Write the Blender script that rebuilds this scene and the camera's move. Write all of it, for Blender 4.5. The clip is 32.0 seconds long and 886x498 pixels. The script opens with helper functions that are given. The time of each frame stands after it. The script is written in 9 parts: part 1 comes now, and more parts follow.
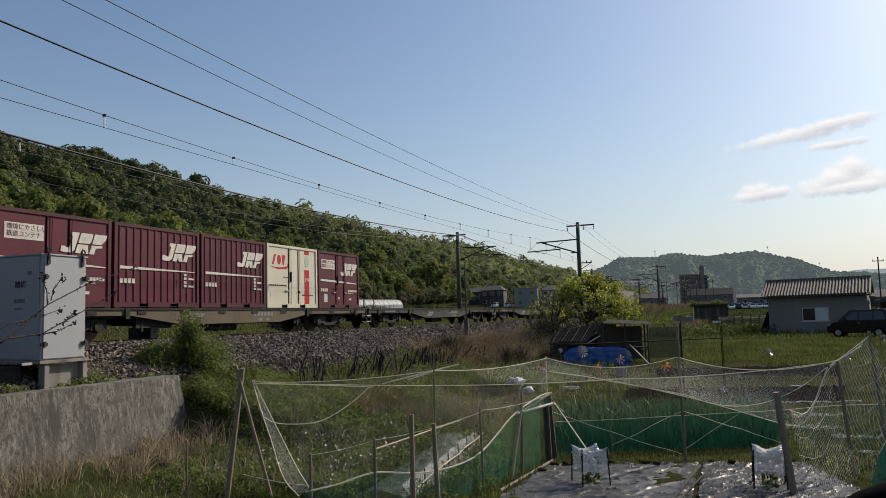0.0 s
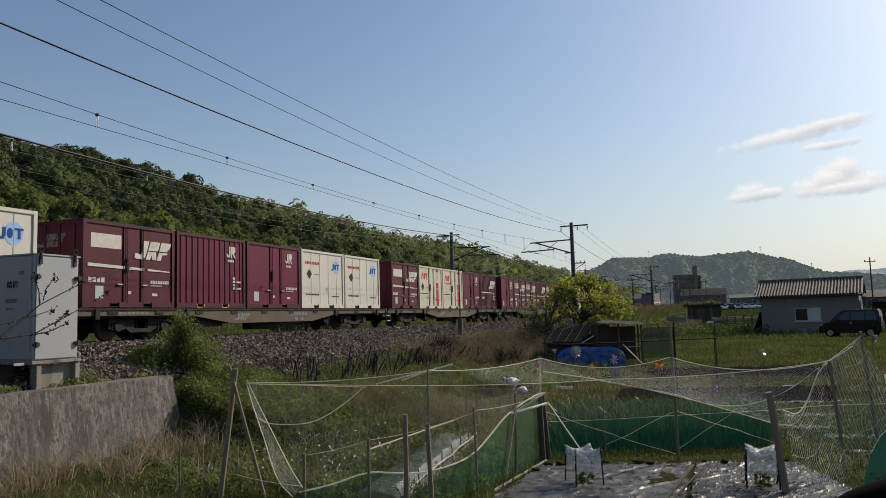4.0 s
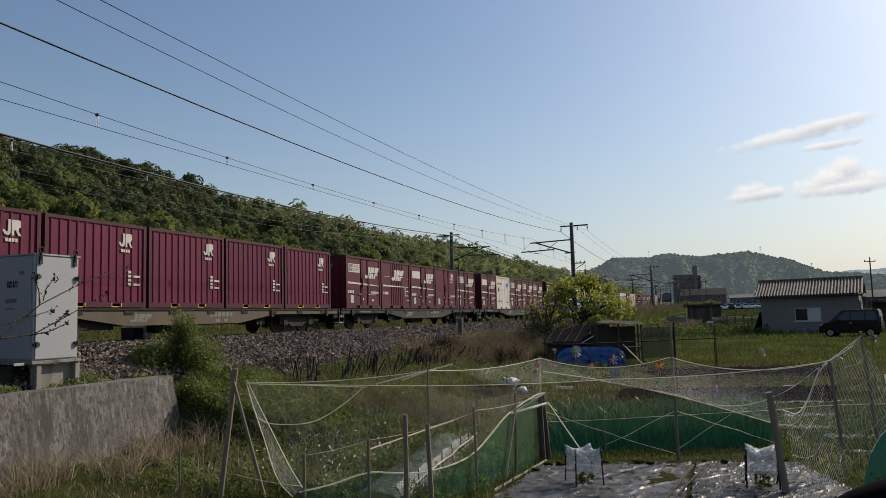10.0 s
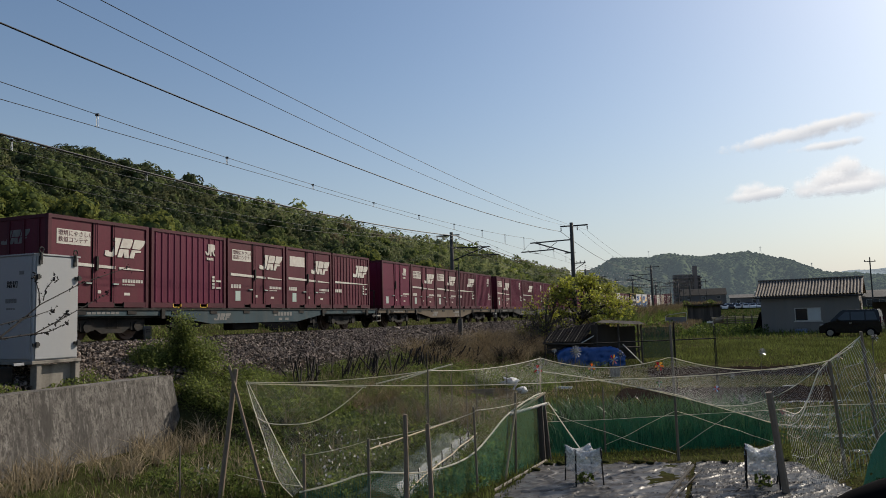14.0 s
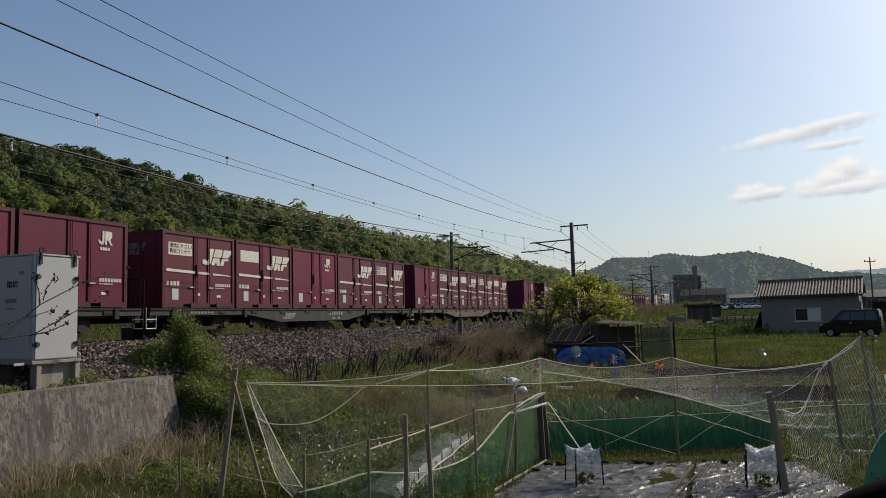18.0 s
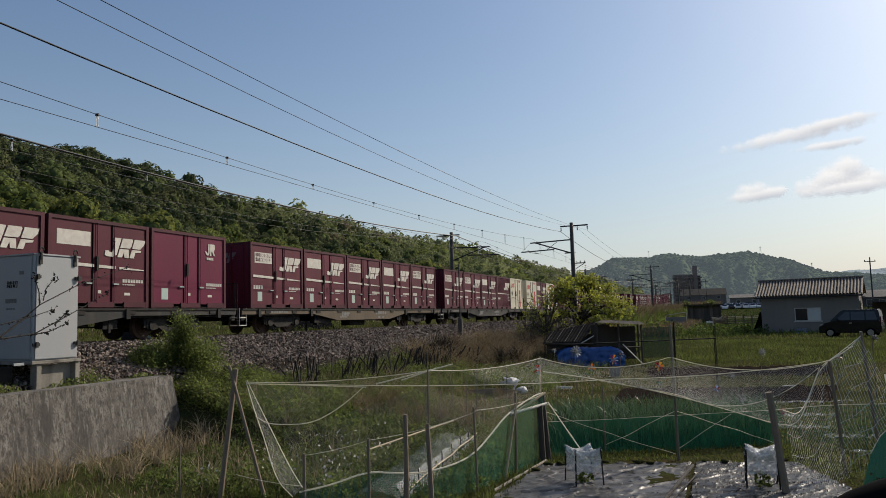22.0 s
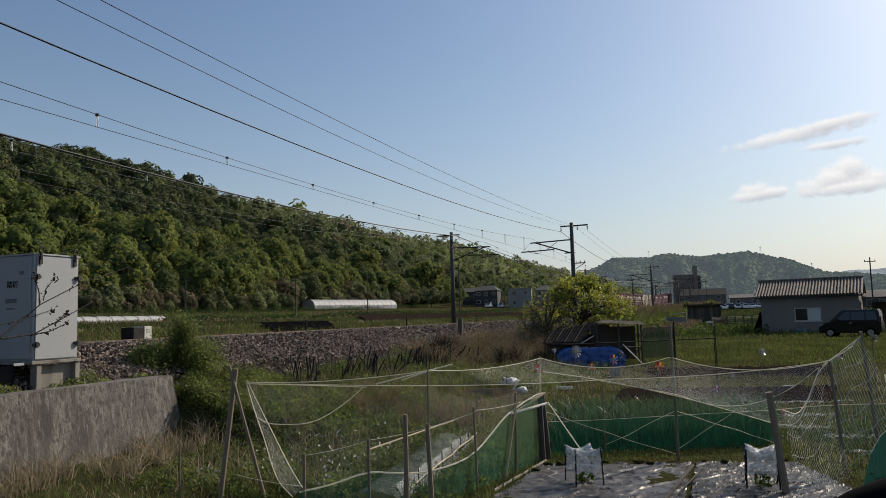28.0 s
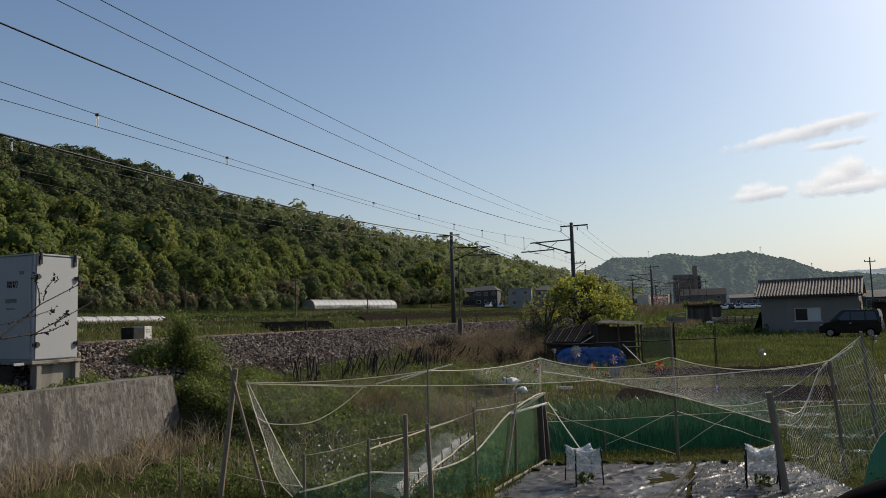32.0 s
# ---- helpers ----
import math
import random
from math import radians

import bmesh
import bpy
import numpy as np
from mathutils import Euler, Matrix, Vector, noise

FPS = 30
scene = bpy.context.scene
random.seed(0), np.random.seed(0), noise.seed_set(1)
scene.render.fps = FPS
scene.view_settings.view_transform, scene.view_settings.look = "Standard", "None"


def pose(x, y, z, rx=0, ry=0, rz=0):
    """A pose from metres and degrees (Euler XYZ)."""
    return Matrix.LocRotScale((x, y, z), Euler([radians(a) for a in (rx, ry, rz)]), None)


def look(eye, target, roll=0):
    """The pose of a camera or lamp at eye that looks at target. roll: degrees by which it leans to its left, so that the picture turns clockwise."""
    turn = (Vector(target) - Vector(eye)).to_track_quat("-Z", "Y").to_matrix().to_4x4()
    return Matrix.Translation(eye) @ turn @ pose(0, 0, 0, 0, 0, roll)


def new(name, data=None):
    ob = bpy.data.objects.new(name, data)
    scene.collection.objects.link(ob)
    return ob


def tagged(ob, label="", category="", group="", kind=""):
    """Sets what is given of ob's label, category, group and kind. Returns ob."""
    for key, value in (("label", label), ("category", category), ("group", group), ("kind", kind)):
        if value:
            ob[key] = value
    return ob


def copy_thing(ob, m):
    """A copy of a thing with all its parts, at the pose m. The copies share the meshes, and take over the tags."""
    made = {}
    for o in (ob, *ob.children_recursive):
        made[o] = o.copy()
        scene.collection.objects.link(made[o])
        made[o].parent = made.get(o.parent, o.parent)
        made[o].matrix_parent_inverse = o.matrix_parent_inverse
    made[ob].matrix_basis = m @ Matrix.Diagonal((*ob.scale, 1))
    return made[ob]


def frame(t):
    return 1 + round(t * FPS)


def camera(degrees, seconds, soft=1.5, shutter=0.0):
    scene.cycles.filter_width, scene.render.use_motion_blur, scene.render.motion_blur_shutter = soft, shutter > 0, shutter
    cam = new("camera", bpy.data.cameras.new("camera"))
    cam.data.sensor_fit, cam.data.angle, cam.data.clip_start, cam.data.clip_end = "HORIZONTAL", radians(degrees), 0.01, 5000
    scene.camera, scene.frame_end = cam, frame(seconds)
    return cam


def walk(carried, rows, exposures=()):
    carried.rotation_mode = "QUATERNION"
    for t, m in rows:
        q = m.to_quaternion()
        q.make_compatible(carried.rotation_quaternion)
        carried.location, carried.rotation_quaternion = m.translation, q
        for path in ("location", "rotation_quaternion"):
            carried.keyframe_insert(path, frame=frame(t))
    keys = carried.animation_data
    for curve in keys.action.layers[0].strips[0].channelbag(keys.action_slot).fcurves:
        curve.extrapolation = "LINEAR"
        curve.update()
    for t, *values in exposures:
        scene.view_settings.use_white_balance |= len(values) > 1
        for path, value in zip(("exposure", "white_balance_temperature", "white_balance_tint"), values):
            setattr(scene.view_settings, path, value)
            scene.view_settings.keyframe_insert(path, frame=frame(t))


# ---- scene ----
import itertools
from math import sin, cos, tan, pi, atan2, hypot

# ---------------------------------------------------------------- plan
# z = 0 is the vegetable garden. s runs along the railway, n to its left.
EYE_Z = 2.2
THETA = 0.3671
TX, TY = sin(THETA), cos(THETA)
NX, NY = -cos(THETA), sin(THETA)
RZ = 90.0 - math.degrees(THETA)
RAIL_Z = 1.78
NEAR_TRACK, TRAIN_TRACK = 14.1, 17.96
CURVE_S, CURVE_R = 215.0, 600.0
L12, PITCH12, WAGON = 3.65, 3.77, 20.205


def rise(s):
    """The gentle climb of land and railway in the distance."""
    a = max(0.0, min(s, 260.0) - 95.0)
    return 1.05e-4 * a * a


def plane_at(s, n):
    return (s * TX + n * NX, s * TY + n * NY)


def along(s, n):
    """x, y and heading (radians added to the track's) on the railway, which bends left in the distance."""
    if s <= CURVE_S:
        x, y = plane_at(s, n)
        return x, y, 0.0
    a = (s - CURVE_S) / CURVE_R
    r = CURVE_R - n + TRAIN_TRACK
    ds = r * sin(a)
    dn = TRAIN_TRACK + CURVE_R - r * cos(a)
    x, y = plane_at(CURVE_S + ds, dn)
    return x, y, a


def on_track(s, n, z=0.0):
    x, y, a = along(s, n)
    return pose(x, y, RAIL_Z + rise(s) + z, 0, 0, RZ + math.degrees(a))


def lerp_table(v, table):
    if v <= table[0][0]:
        return table[0][1]
    for (a, za), (b, zb) in zip(table, table[1:]):
        if v <= b:
            k = (v - a) / (b - a)
            return za + (zb - za) * k
    return table[-1][1]


def smooth(a, b, v):
    k = max(0.0, min(1.0, (v - a) / (b - a)))
    return k * k * (3 - 2 * k)


GARDEN_SIDE = ((-60, 0.4), (-8, 0.1), (4.0, 0.0), (6.5, 0.15), (9.0, 0.5), (10.2, 0.9), (11.2, 1.22), (12.3, 1.45), (19.8, 1.45), (22, 1.4), (25.6, 1.5), (27.0, 2.02), (31.6, 2.04), (32.7, 2.40), (45, 2.38),
               (60, 2.5), (100, 4.8), (112, 8.5), (150, 24), (200, 47), (255, 66), (290, 68), (380, 40), (600, 20))
WALL_SIDE = ((-60, 0.4), (-8, 0.1), (4.0, 0.0), (9.5, 0.02), (9.98, 0.04), (10.12, 1.14), (12.3, 1.45), (19.8, 1.45), (22, 1.4), (25.6, 1.5), (27.0, 2.02), (31.6, 2.04), (32.7, 2.40), (45, 2.38),
             (60, 2.5), (100, 4.8), (112, 8.5), (150, 24), (200, 47), (255, 66), (290, 68), (380, 40), (600, 20))


RIDGE = ((150, 0.97), (205, 0.99), (240, 1.02), (300, 0.89), (420, 0.88), (465, 0.885), (520, 0.83), (700, 0.91), (790, 0.79), (900, 0.68), (1080, 0.63), (1500, 0.3))


def ground_z(s, n):
    w = smooth(11.0, 11.9, s)
    z = lerp_table(n, GARDEN_SIDE) * w + lerp_table(n, WALL_SIDE) * (1 - w)
    z += 0.22 * smooth(26, 52, s) * smooth(9, 4, n) * smooth(-60, -20, n)
    z += 0.30 * smooth(56, 72, s) * smooth(31.6, 32.7, n) * smooth(62, 50, n)
    if n > 100:
        hill = smooth(100, 180, n)
        z += hill * (1 - 0.75 * smooth(200, 250, n)) * (9 * noise.noise(Vector((s * 0.006, n * 0.008, 3.1))) + 4 * noise.noise(Vector((s * 0.02, n * 0.02, 7.7))))
        z *= 1 + (lerp_table(s, RIDGE) - 1) * hill
    return z + rise(s)


def gz_xy(x, y):
    s = x * TX + y * TY
    n = x * NX + y * NY
    return ground_z(s, n)


# ---------------------------------------------------------------- camera
cam = camera(61.66, 32.0, soft=0.6)
PITCH, ROLL = 5.277, -1.64


def view(yaw):
    """The tripod camera, turned to its left by yaw degrees."""
    a = radians(-yaw)
    return look((0, 0, EYE_Z), (sin(a) * 100, cos(a) * 100, EYE_Z + 100 * tan(radians(PITCH))), ROLL)


walk(cam, [(0.0, view(0.47)), (0.3, view(0.29)), (0.6, view(0.18)), (1.0, view(0.115)), (1.5, view(0.06)), (2.0, view(0.01)), (2.6, view(0.0)), (12.0, view(0.0)), (22.0, view(0.0)), (32.0, view(0.0))], [(0.0, 0.17, 6990, 10), (1.0, 0.09, 6990, 10), (3.0, 0.11, 6990, 10), (6.0, 0.10, 6990, 10), (32.0, 0.10, 6990, 10)])

# ---------------------------------------------------------------- world, sun, exposure
SUN_AZ, SUN_EL = 52.0, 35.0
world = bpy.data.worlds.new("world")
scene.world = world
world.use_nodes = True
wn = world.node_tree.nodes
sky = wn.new("ShaderNodeTexSky")
sky.sky_type = "NISHITA"
sky.sun_disc = False
sky.sun_elevation = radians(SUN_EL)
sky.sun_rotation = radians(SUN_AZ)
sky.air_density, sky.dust_density, sky.ozone_density = 1.2, 1.7, 6.0
wn["Background"].inputs["Strength"].default_value = 0.1005
# pale haze that thickens evenly towards the whole horizon
way = wn.new("ShaderNodeTexCoord")
height = wn.new("ShaderNodeSeparateXYZ")
low, thick, veil = wn.new("ShaderNodeMath"), wn.new("ShaderNodeMath"), wn.new("ShaderNodeMix")
low.operation, thick.operation, veil.data_type = "SUBTRACT", "POWER", "RGBA"
low.inputs[0].default_value, thick.inputs[1].default_value = 1.0, 7.0
low.use_clamp = thick.use_clamp = True
veil.inputs["B"].default_value = (5.6, 6.25, 7.15, 1)
world.node_tree.links.new(way.outputs["Generated"], height.inputs[0])
world.node_tree.links.new(height.outputs["Z"], low.inputs[1])
world.node_tree.links.new(low.outputs[0], thick.inputs[0])
half = wn.new("ShaderNodeMath")
half.operation = "MULTIPLY"
half.inputs[1].default_value = 0.72
world.node_tree.links.new(thick.outputs[0], half.inputs[0])
world.node_tree.links.new(half.outputs[0], veil.inputs["Factor"])
world.node_tree.links.new(sky.outputs["Color"], veil.inputs["A"])
world.node_tree.links.new(veil.outputs["Result"], wn["Background"].inputs["Color"])
sun = new("sun", bpy.data.lights.new("sun", "SUN"))
sun.data.energy, sun.data.angle, sun.data.color = 4.2, radians(0.53), (1.0, 0.93, 0.83)
sun_a, sun_e = radians(SUN_AZ), radians(SUN_EL)
sun.matrix_world = look((sin(sun_a) * cos(sun_e) * 60, cos(sun_a) * cos(sun_e) * 60, sin(sun_e) * 60), (0, 0, 0))
scene.view_settings.exposure = 0.0


# ---------------------------------------------------------------- materials
def surf(name, base, rough=0.7, metal=0.0, var=0.25, scale=1.5, fine=25.0, bump=0.15, dirt=None, dirt_amount=0.5, streak=False, per_object=0.0, island=0.0, transl=0.0, spec=0.5, bump_dist=0.01):
    """Procedural surface: base colour broken at two scales, optional dirt, per-piece variation and light passing through leaves."""
    m = bpy.data.materials.new(name)
    m.use_nodes = True
    t = m.node_tree
    N, K = t.nodes, t.links
    b = N["Principled BSDF"]
    co = N.new("ShaderNodeTexCoord")
    n1, n2 = N.new("ShaderNodeTexNoise"), N.new("ShaderNodeTexNoise")
    src = co.outputs["Object"]
    if streak:
        mp = N.new("ShaderNodeMapping")
        mp.inputs["Scale"].default_value = (1, 1, 0.12)
        K.new(src, mp.inputs["Vector"])
        K.new(mp.outputs[0], n1.inputs["Vector"])
    else:
        K.new(src, n1.inputs["Vector"])
    K.new(src, n2.inputs["Vector"])
    n1.inputs["Scale"].default_value, n2.inputs["Scale"].default_value = scale, fine
    n1.inputs["Detail"].default_value, n2.inputs["Detail"].default_value = 5, 3
    add = N.new("ShaderNodeMath")
    add.operation = "MULTIPLY_ADD"
    K.new(n2.outputs[0], add.inputs[0])
    add.inputs[1].default_value = 0.45
    K.new(n1.outputs[0], add.inputs[2])
    mr = N.new("ShaderNodeMapRange")
    mr.inputs["From Min"].default_value, mr.inputs["From Max"].default_value = 0.45, 1.0
    mr.inputs["To Min"].default_value, mr.inputs["To Max"].default_value = 1 - var, 1 + var
    K.new(add.outputs[0], mr.inputs["Value"])
    val = mr.outputs[0]
    for amount, node, out in ((per_object, "ShaderNodeObjectInfo", "Random"), (island, "ShaderNodeNewGeometry", "Random Per Island")):
        if amount:
            o = N.new(node)
            r = N.new("ShaderNodeMapRange")
            r.inputs["To Min"].default_value, r.inputs["To Max"].default_value = 1 - amount, 1 + amount
            K.new(o.outputs[out], r.inputs["Value"])
            mu = N.new("ShaderNodeMath")
            mu.operation = "MULTIPLY"
            K.new(val, mu.inputs[0])
            K.new(r.outputs[0], mu.inputs[1])
            val = mu.outputs[0]
    hs = N.new("ShaderNodeHueSaturation")
    hs.inputs["Color"].default_value = (*base, 1)
    K.new(val, hs.inputs["Value"])
    col = hs.outputs[0]
    if dirt:
        n3 = N.new("ShaderNodeTexNoise")
        n3.inputs["Scale"].default_value, n3.inputs["Detail"].default_value = scale * 2.3, 6
        K.new(n1.inputs["Vector"].links[0].from_socket, n3.inputs["Vector"])
        ra = N.new("ShaderNodeMapRange")
        ra.inputs["From Min"].default_value, ra.inputs["From Max"].default_value = 0.48, 0.72
        ra.inputs["To Max"].default_value = dirt_amount
        K.new(n3.outputs[0], ra.inputs["Value"])
        mx = N.new("ShaderNodeMix")
        mx.data_type = "RGBA"
        K.new(ra.outputs[0], mx.inputs["Factor"])
        K.new(col, mx.inputs["A"])
        mx.inputs["B"].default_value = (*dirt, 1)
        col = mx.outputs["Result"]
    K.new(col, b.inputs["Base Color"])
    b.inputs["Roughness"].default_value, b.inputs["Metallic"].default_value = rough, metal
    b.inputs["Specular IOR Level"].default_value = spec
    if bump:
        bp = N.new("ShaderNodeBump")
        bp.inputs["Strength"].default_value, bp.inputs["Distance"].default_value = bump, bump_dist
        K.new(add.outputs[0], bp.inputs["Height"])
        K.new(bp.outputs[0], b.inputs["Normal"])
    if transl:
        tr, mixs = N.new("ShaderNodeBsdfTranslucent"), N.new("ShaderNodeMixShader")
        K.new(col, tr.inputs["Color"])
        mixs.inputs[0].default_value = transl
        K.new(b.outputs[0], mixs.inputs[1])
        K.new(tr.outputs[0], mixs.inputs[2])
        K.new(mixs.outputs[0], N["Material Output"].inputs["Surface"])
    return m


def net_mat(name, colour, cell, thread, haze=0.0, rough=0.6, diamond=False, cell_v=None):
    """Knotted netting: threads of the given width, in cells of the given size, in the metres of the mesh's own map."""
    m = bpy.data.materials.new(name)
    m.use_nodes = True
    t = m.node_tree
    N, K = t.nodes, t.links
    b = N["Principled BSDF"]
    b.inputs["Base Color"].default_value = (*colour, 1)
    b.inputs["Roughness"].default_value = rough
    uv = N.new("ShaderNodeUVMap")
    sp = N.new("ShaderNodeSeparateXYZ")
    K.new(uv.outputs[0], sp.inputs[0])
    outs = []
    ways = [sp.outputs[0], sp.outputs[1]]
    if diamond:
        ways = []
        for op in ("ADD", "SUBTRACT"):
            q = N.new("ShaderNodeMath")
            q.operation = op
            K.new(sp.outputs[0], q.inputs[0])
            K.new(sp.outputs[1], q.inputs[1])
            ways.append(q.outputs[0])
    for axis in (0, 1):
        md = N.new("ShaderNodeMath")
        md.operation = "PINGPONG"
        K.new(ways[axis], md.inputs[0])
        md.inputs[1].default_value = (cell_v if axis and cell_v else cell) / 2
        lt = N.new("ShaderNodeMath")
        lt.operation = "LESS_THAN"
        K.new(md.outputs[0], lt.inputs[0])
        lt.inputs[1].default_value = thread / 2
        outs.append(lt.outputs[0])
    mx = N.new("ShaderNodeMath")
    mx.operation = "MAXIMUM"
    K.new(outs[0], mx.inputs[0])
    K.new(outs[1], mx.inputs[1])
    hz = N.new("ShaderNodeMath")
    hz.operation = "MAXIMUM"
    K.new(mx.outputs[0], hz.inputs[0])
    hz.inputs[1].default_value = haze
    tr, ms = N.new("ShaderNodeBsdfTransparent"), N.new("ShaderNodeMixShader")
    K.new(hz.outputs[0], ms.inputs[0])
    K.new(tr.outputs[0], ms.inputs[1])
    K.new(b.outputs[0], ms.inputs[2])
    K.new(ms.outputs[0], N["Material Output"].inputs["Surface"])
    return m


def ground_mat():
    """Turf, weeds and bare soil, patchy at several scales."""
    m = surf("ground_turf", (0.040, 0.042, 0.017), 1.0, spec=0.0, var=0.6, scale=0.5, fine=14, bump=0.9, dirt=(0.052, 0.037, 0.022), dirt_amount=0.85, bump_dist=0.05)
    return m


def concrete_mat():
    """Old board-marked concrete: grain, blotches, dark run-off streaks and pale lime."""
    m = bpy.data.materials.new("stained_concrete_wall")
    m.use_nodes = True
    t = m.node_tree
    N, K = t.nodes, t.links
    b = N["Principled BSDF"]
    co = N.new("ShaderNodeTexCoord")

    def layer(scale, stretch, detail, lo, hi):
        mp, nz, mr = N.new("ShaderNodeMapping"), N.new("ShaderNodeTexNoise"), N.new("ShaderNodeMapRange")
        mp.inputs["Scale"].default_value = (1, 1, stretch)
        K.new(co.outputs["Object"], mp.inputs["Vector"])
        K.new(mp.outputs[0], nz.inputs["Vector"])
        nz.inputs["Scale"].default_value, nz.inputs["Detail"].default_value, nz.inputs["Roughness"].default_value = scale, detail, 0.65
        mr.inputs["From Min"].default_value, mr.inputs["From Max"].default_value = lo, hi
        K.new(nz.outputs[0], mr.inputs["Value"])
        return mr.outputs[0], nz.outputs[0]

    col = None
    base = N.new("ShaderNodeRGB")
    base.outputs[0].default_value = (0.190, 0.172, 0.150, 1)
    col = base.outputs[0]
    grain = None
    for scale, stretch, detail, lo, hi, colour, amount in ((0.9, 0.8, 10, 0.42, 0.62, (0.080, 0.070, 0.060), 0.75), (2.6, 0.10, 9, 0.50, 0.62, (0.040, 0.035, 0.030), 0.85), (2.0, 0.5, 8, 0.55, 0.72, (0.31, 0.285, 0.255), 0.5), (2.0, 0.9, 9, 0.60, 0.74, (0.36, 0.33, 0.30), 0.6), (6.0, 0.5, 10, 0.49, 0.62, (0.055, 0.048, 0.041), 0.65), (22, 0.35, 9, 0.52, 0.57, (0.040, 0.034, 0.029), 0.85), (13, 0.12, 9, 0.54, 0.62, (0.36, 0.335, 0.30), 0.35), (50, 0.6, 6, 0.52, 0.57, (0.045, 0.039, 0.034), 0.75), (9, 0.012, 3, 0.66, 0.69, (0.022, 0.019, 0.017), 0.85), (90, 1.0, 4, 0.50, 0.66, (0.075, 0.066, 0.057), 0.45)):
        f, raw = layer(scale, stretch, detail, lo, hi)
        mu = N.new("ShaderNodeMath")
        mu.operation = "MULTIPLY"
        K.new(f, mu.inputs[0])
        mu.inputs[1].default_value = amount
        mx = N.new("ShaderNodeMix")
        mx.data_type = "RGBA"
        K.new(mu.outputs[0], mx.inputs["Factor"])
        K.new(col, mx.inputs["A"])
        mx.inputs["B"].default_value = (*colour, 1)
        col = mx.outputs["Result"]
        grain = raw
    K.new(col, b.inputs["Base Color"])
    b.inputs["Roughness"].default_value = 0.92
    bp = N.new("ShaderNodeBump")
    bp.inputs["Strength"].default_value, bp.inputs["Distance"].default_value = 0.6, 0.01
    K.new(grain, bp.inputs["Height"])
    K.new(bp.outputs[0], b.inputs["Normal"])
    return m


M_WALLCONC = concrete_mat()
M_GROUND = ground_mat()
M_MAROON = surf("maroon_container_paint", (0.084, 0.0105, 0.022), 0.58, spec=0.22, var=0.28, scale=0.8, fine=14, bump=0.05, dirt=(0.075, 0.035, 0.028), dirt_amount=0.4, streak=True, per_object=0.16)
M_RED = surf("red_container_paint", (0.110, 0.0085, 0.032), 0.56, spec=0.2, var=0.24, scale=0.8, fine=14, bump=0.05, dirt=(0.07, 0.022, 0.022), dirt_amount=0.35, streak=True, per_object=0.15)
M_CREAM = surf("cream_container_paint", (0.52, 0.48, 0.37), 0.5, var=0.08, scale=0.8, fine=14, bump=0.04, dirt=(0.42, 0.34, 0.22), dirt_amount=0.35, streak=True)
M_WHITE = surf("white_container_paint", (0.58, 0.57, 0.55), 0.45, var=0.06, scale=0.8, fine=14, bump=0.03, dirt=(0.45, 0.42, 0.36), dirt_amount=0.3, streak=True)
M_OFFWHITE = surf("aged_white_container_paint", (0.54, 0.51, 0.44), 0.5, var=0.08, scale=0.8, fine=14, bump=0.03, dirt=(0.42, 0.36, 0.27), dirt_amount=0.35, streak=True)
M_BLACKC = surf("black_green_container_paint", (0.011, 0.0145, 0.0135), 0.55, spec=0.2, var=0.25, scale=1, fine=14, bump=0.05, dirt=(0.03, 0.029, 0.025), dirt_amount=0.3, streak=True)
M_BLUEC = surf("blue_container_paint", (0.008, 0.085, 0.235), 0.65, spec=0.1, var=0.12, scale=1, fine=14, bump=0.03)
M_YELLOWC = surf("yellow_paint", (0.70, 0.43, 0.05), 0.5, var=0.1, bump=0.02)
M_ORANGE = surf("orange_paint", (0.75, 0.27, 0.03), 0.5, var=0.1, bump=0.02)
M_SIGNRED = surf("red_paint", (0.40, 0.018, 0.030), 0.55, spec=0.2, var=0.1, bump=0.02)
M_SIGNBLUE = surf("deep_blue_paint", (0.014, 0.072, 0.235), 0.65, spec=0.1, var=0.08, bump=0.02)
M_PALEBLUE = surf("pale_blue_paint", (0.25, 0.40, 0.66), 0.5, var=0.15, scale=3, bump=0.02)
M_SIGNWHITE = surf("white_lettering_paint", (0.52, 0.49, 0.43), 0.6, var=0.14, scale=3, fine=30, bump=0.02, dirt=(0.36, 0.26, 0.23), dirt_amount=0.45)
M_PLATE = surf("green_grey_plate", (0.35, 0.42, 0.38), 0.5, var=0.15, bump=0.02)
M_DARK = surf("dark_underframe", (0.012, 0.011, 0.010), 0.8, spec=0.3, var=0.4, scale=2, fine=20, bump=0.2, dirt=(0.05, 0.036, 0.026), dirt_amount=0.5)
M_GREYF = surf("grey_wagon_paint", (0.026, 0.0255, 0.024), 0.7, spec=0.3, var=0.25, scale=1, fine=15, bump=0.08, dirt=(0.06, 0.047, 0.036), dirt_amount=0.6, streak=True)
M_TEALF = surf("teal_wagon_paint", (0.020, 0.045, 0.056), 0.65, spec=0.3, var=0.2, scale=1, fine=15, bump=0.08, dirt=(0.08, 0.07, 0.06), dirt_amount=0.4, streak=True)
M_TANF = surf("dusty_tan_wagon_paint", (0.112, 0.088, 0.062), 0.75, var=0.2, scale=1, fine=15, bump=0.08, spec=0.2, dirt=(0.12, 0.080, 0.048), dirt_amount=0.6, streak=True)
M_TRIMDARK = surf("dark_maroon_frame_paint", (0.064, 0.009, 0.017), 0.6, spec=0.25, var=0.3, scale=1, fine=14, bump=0.05)
M_FAINT = surf("faded_pale_stencil", (0.15, 0.145, 0.135), 0.7, var=0.3, scale=4, fine=20, bump=0.02)
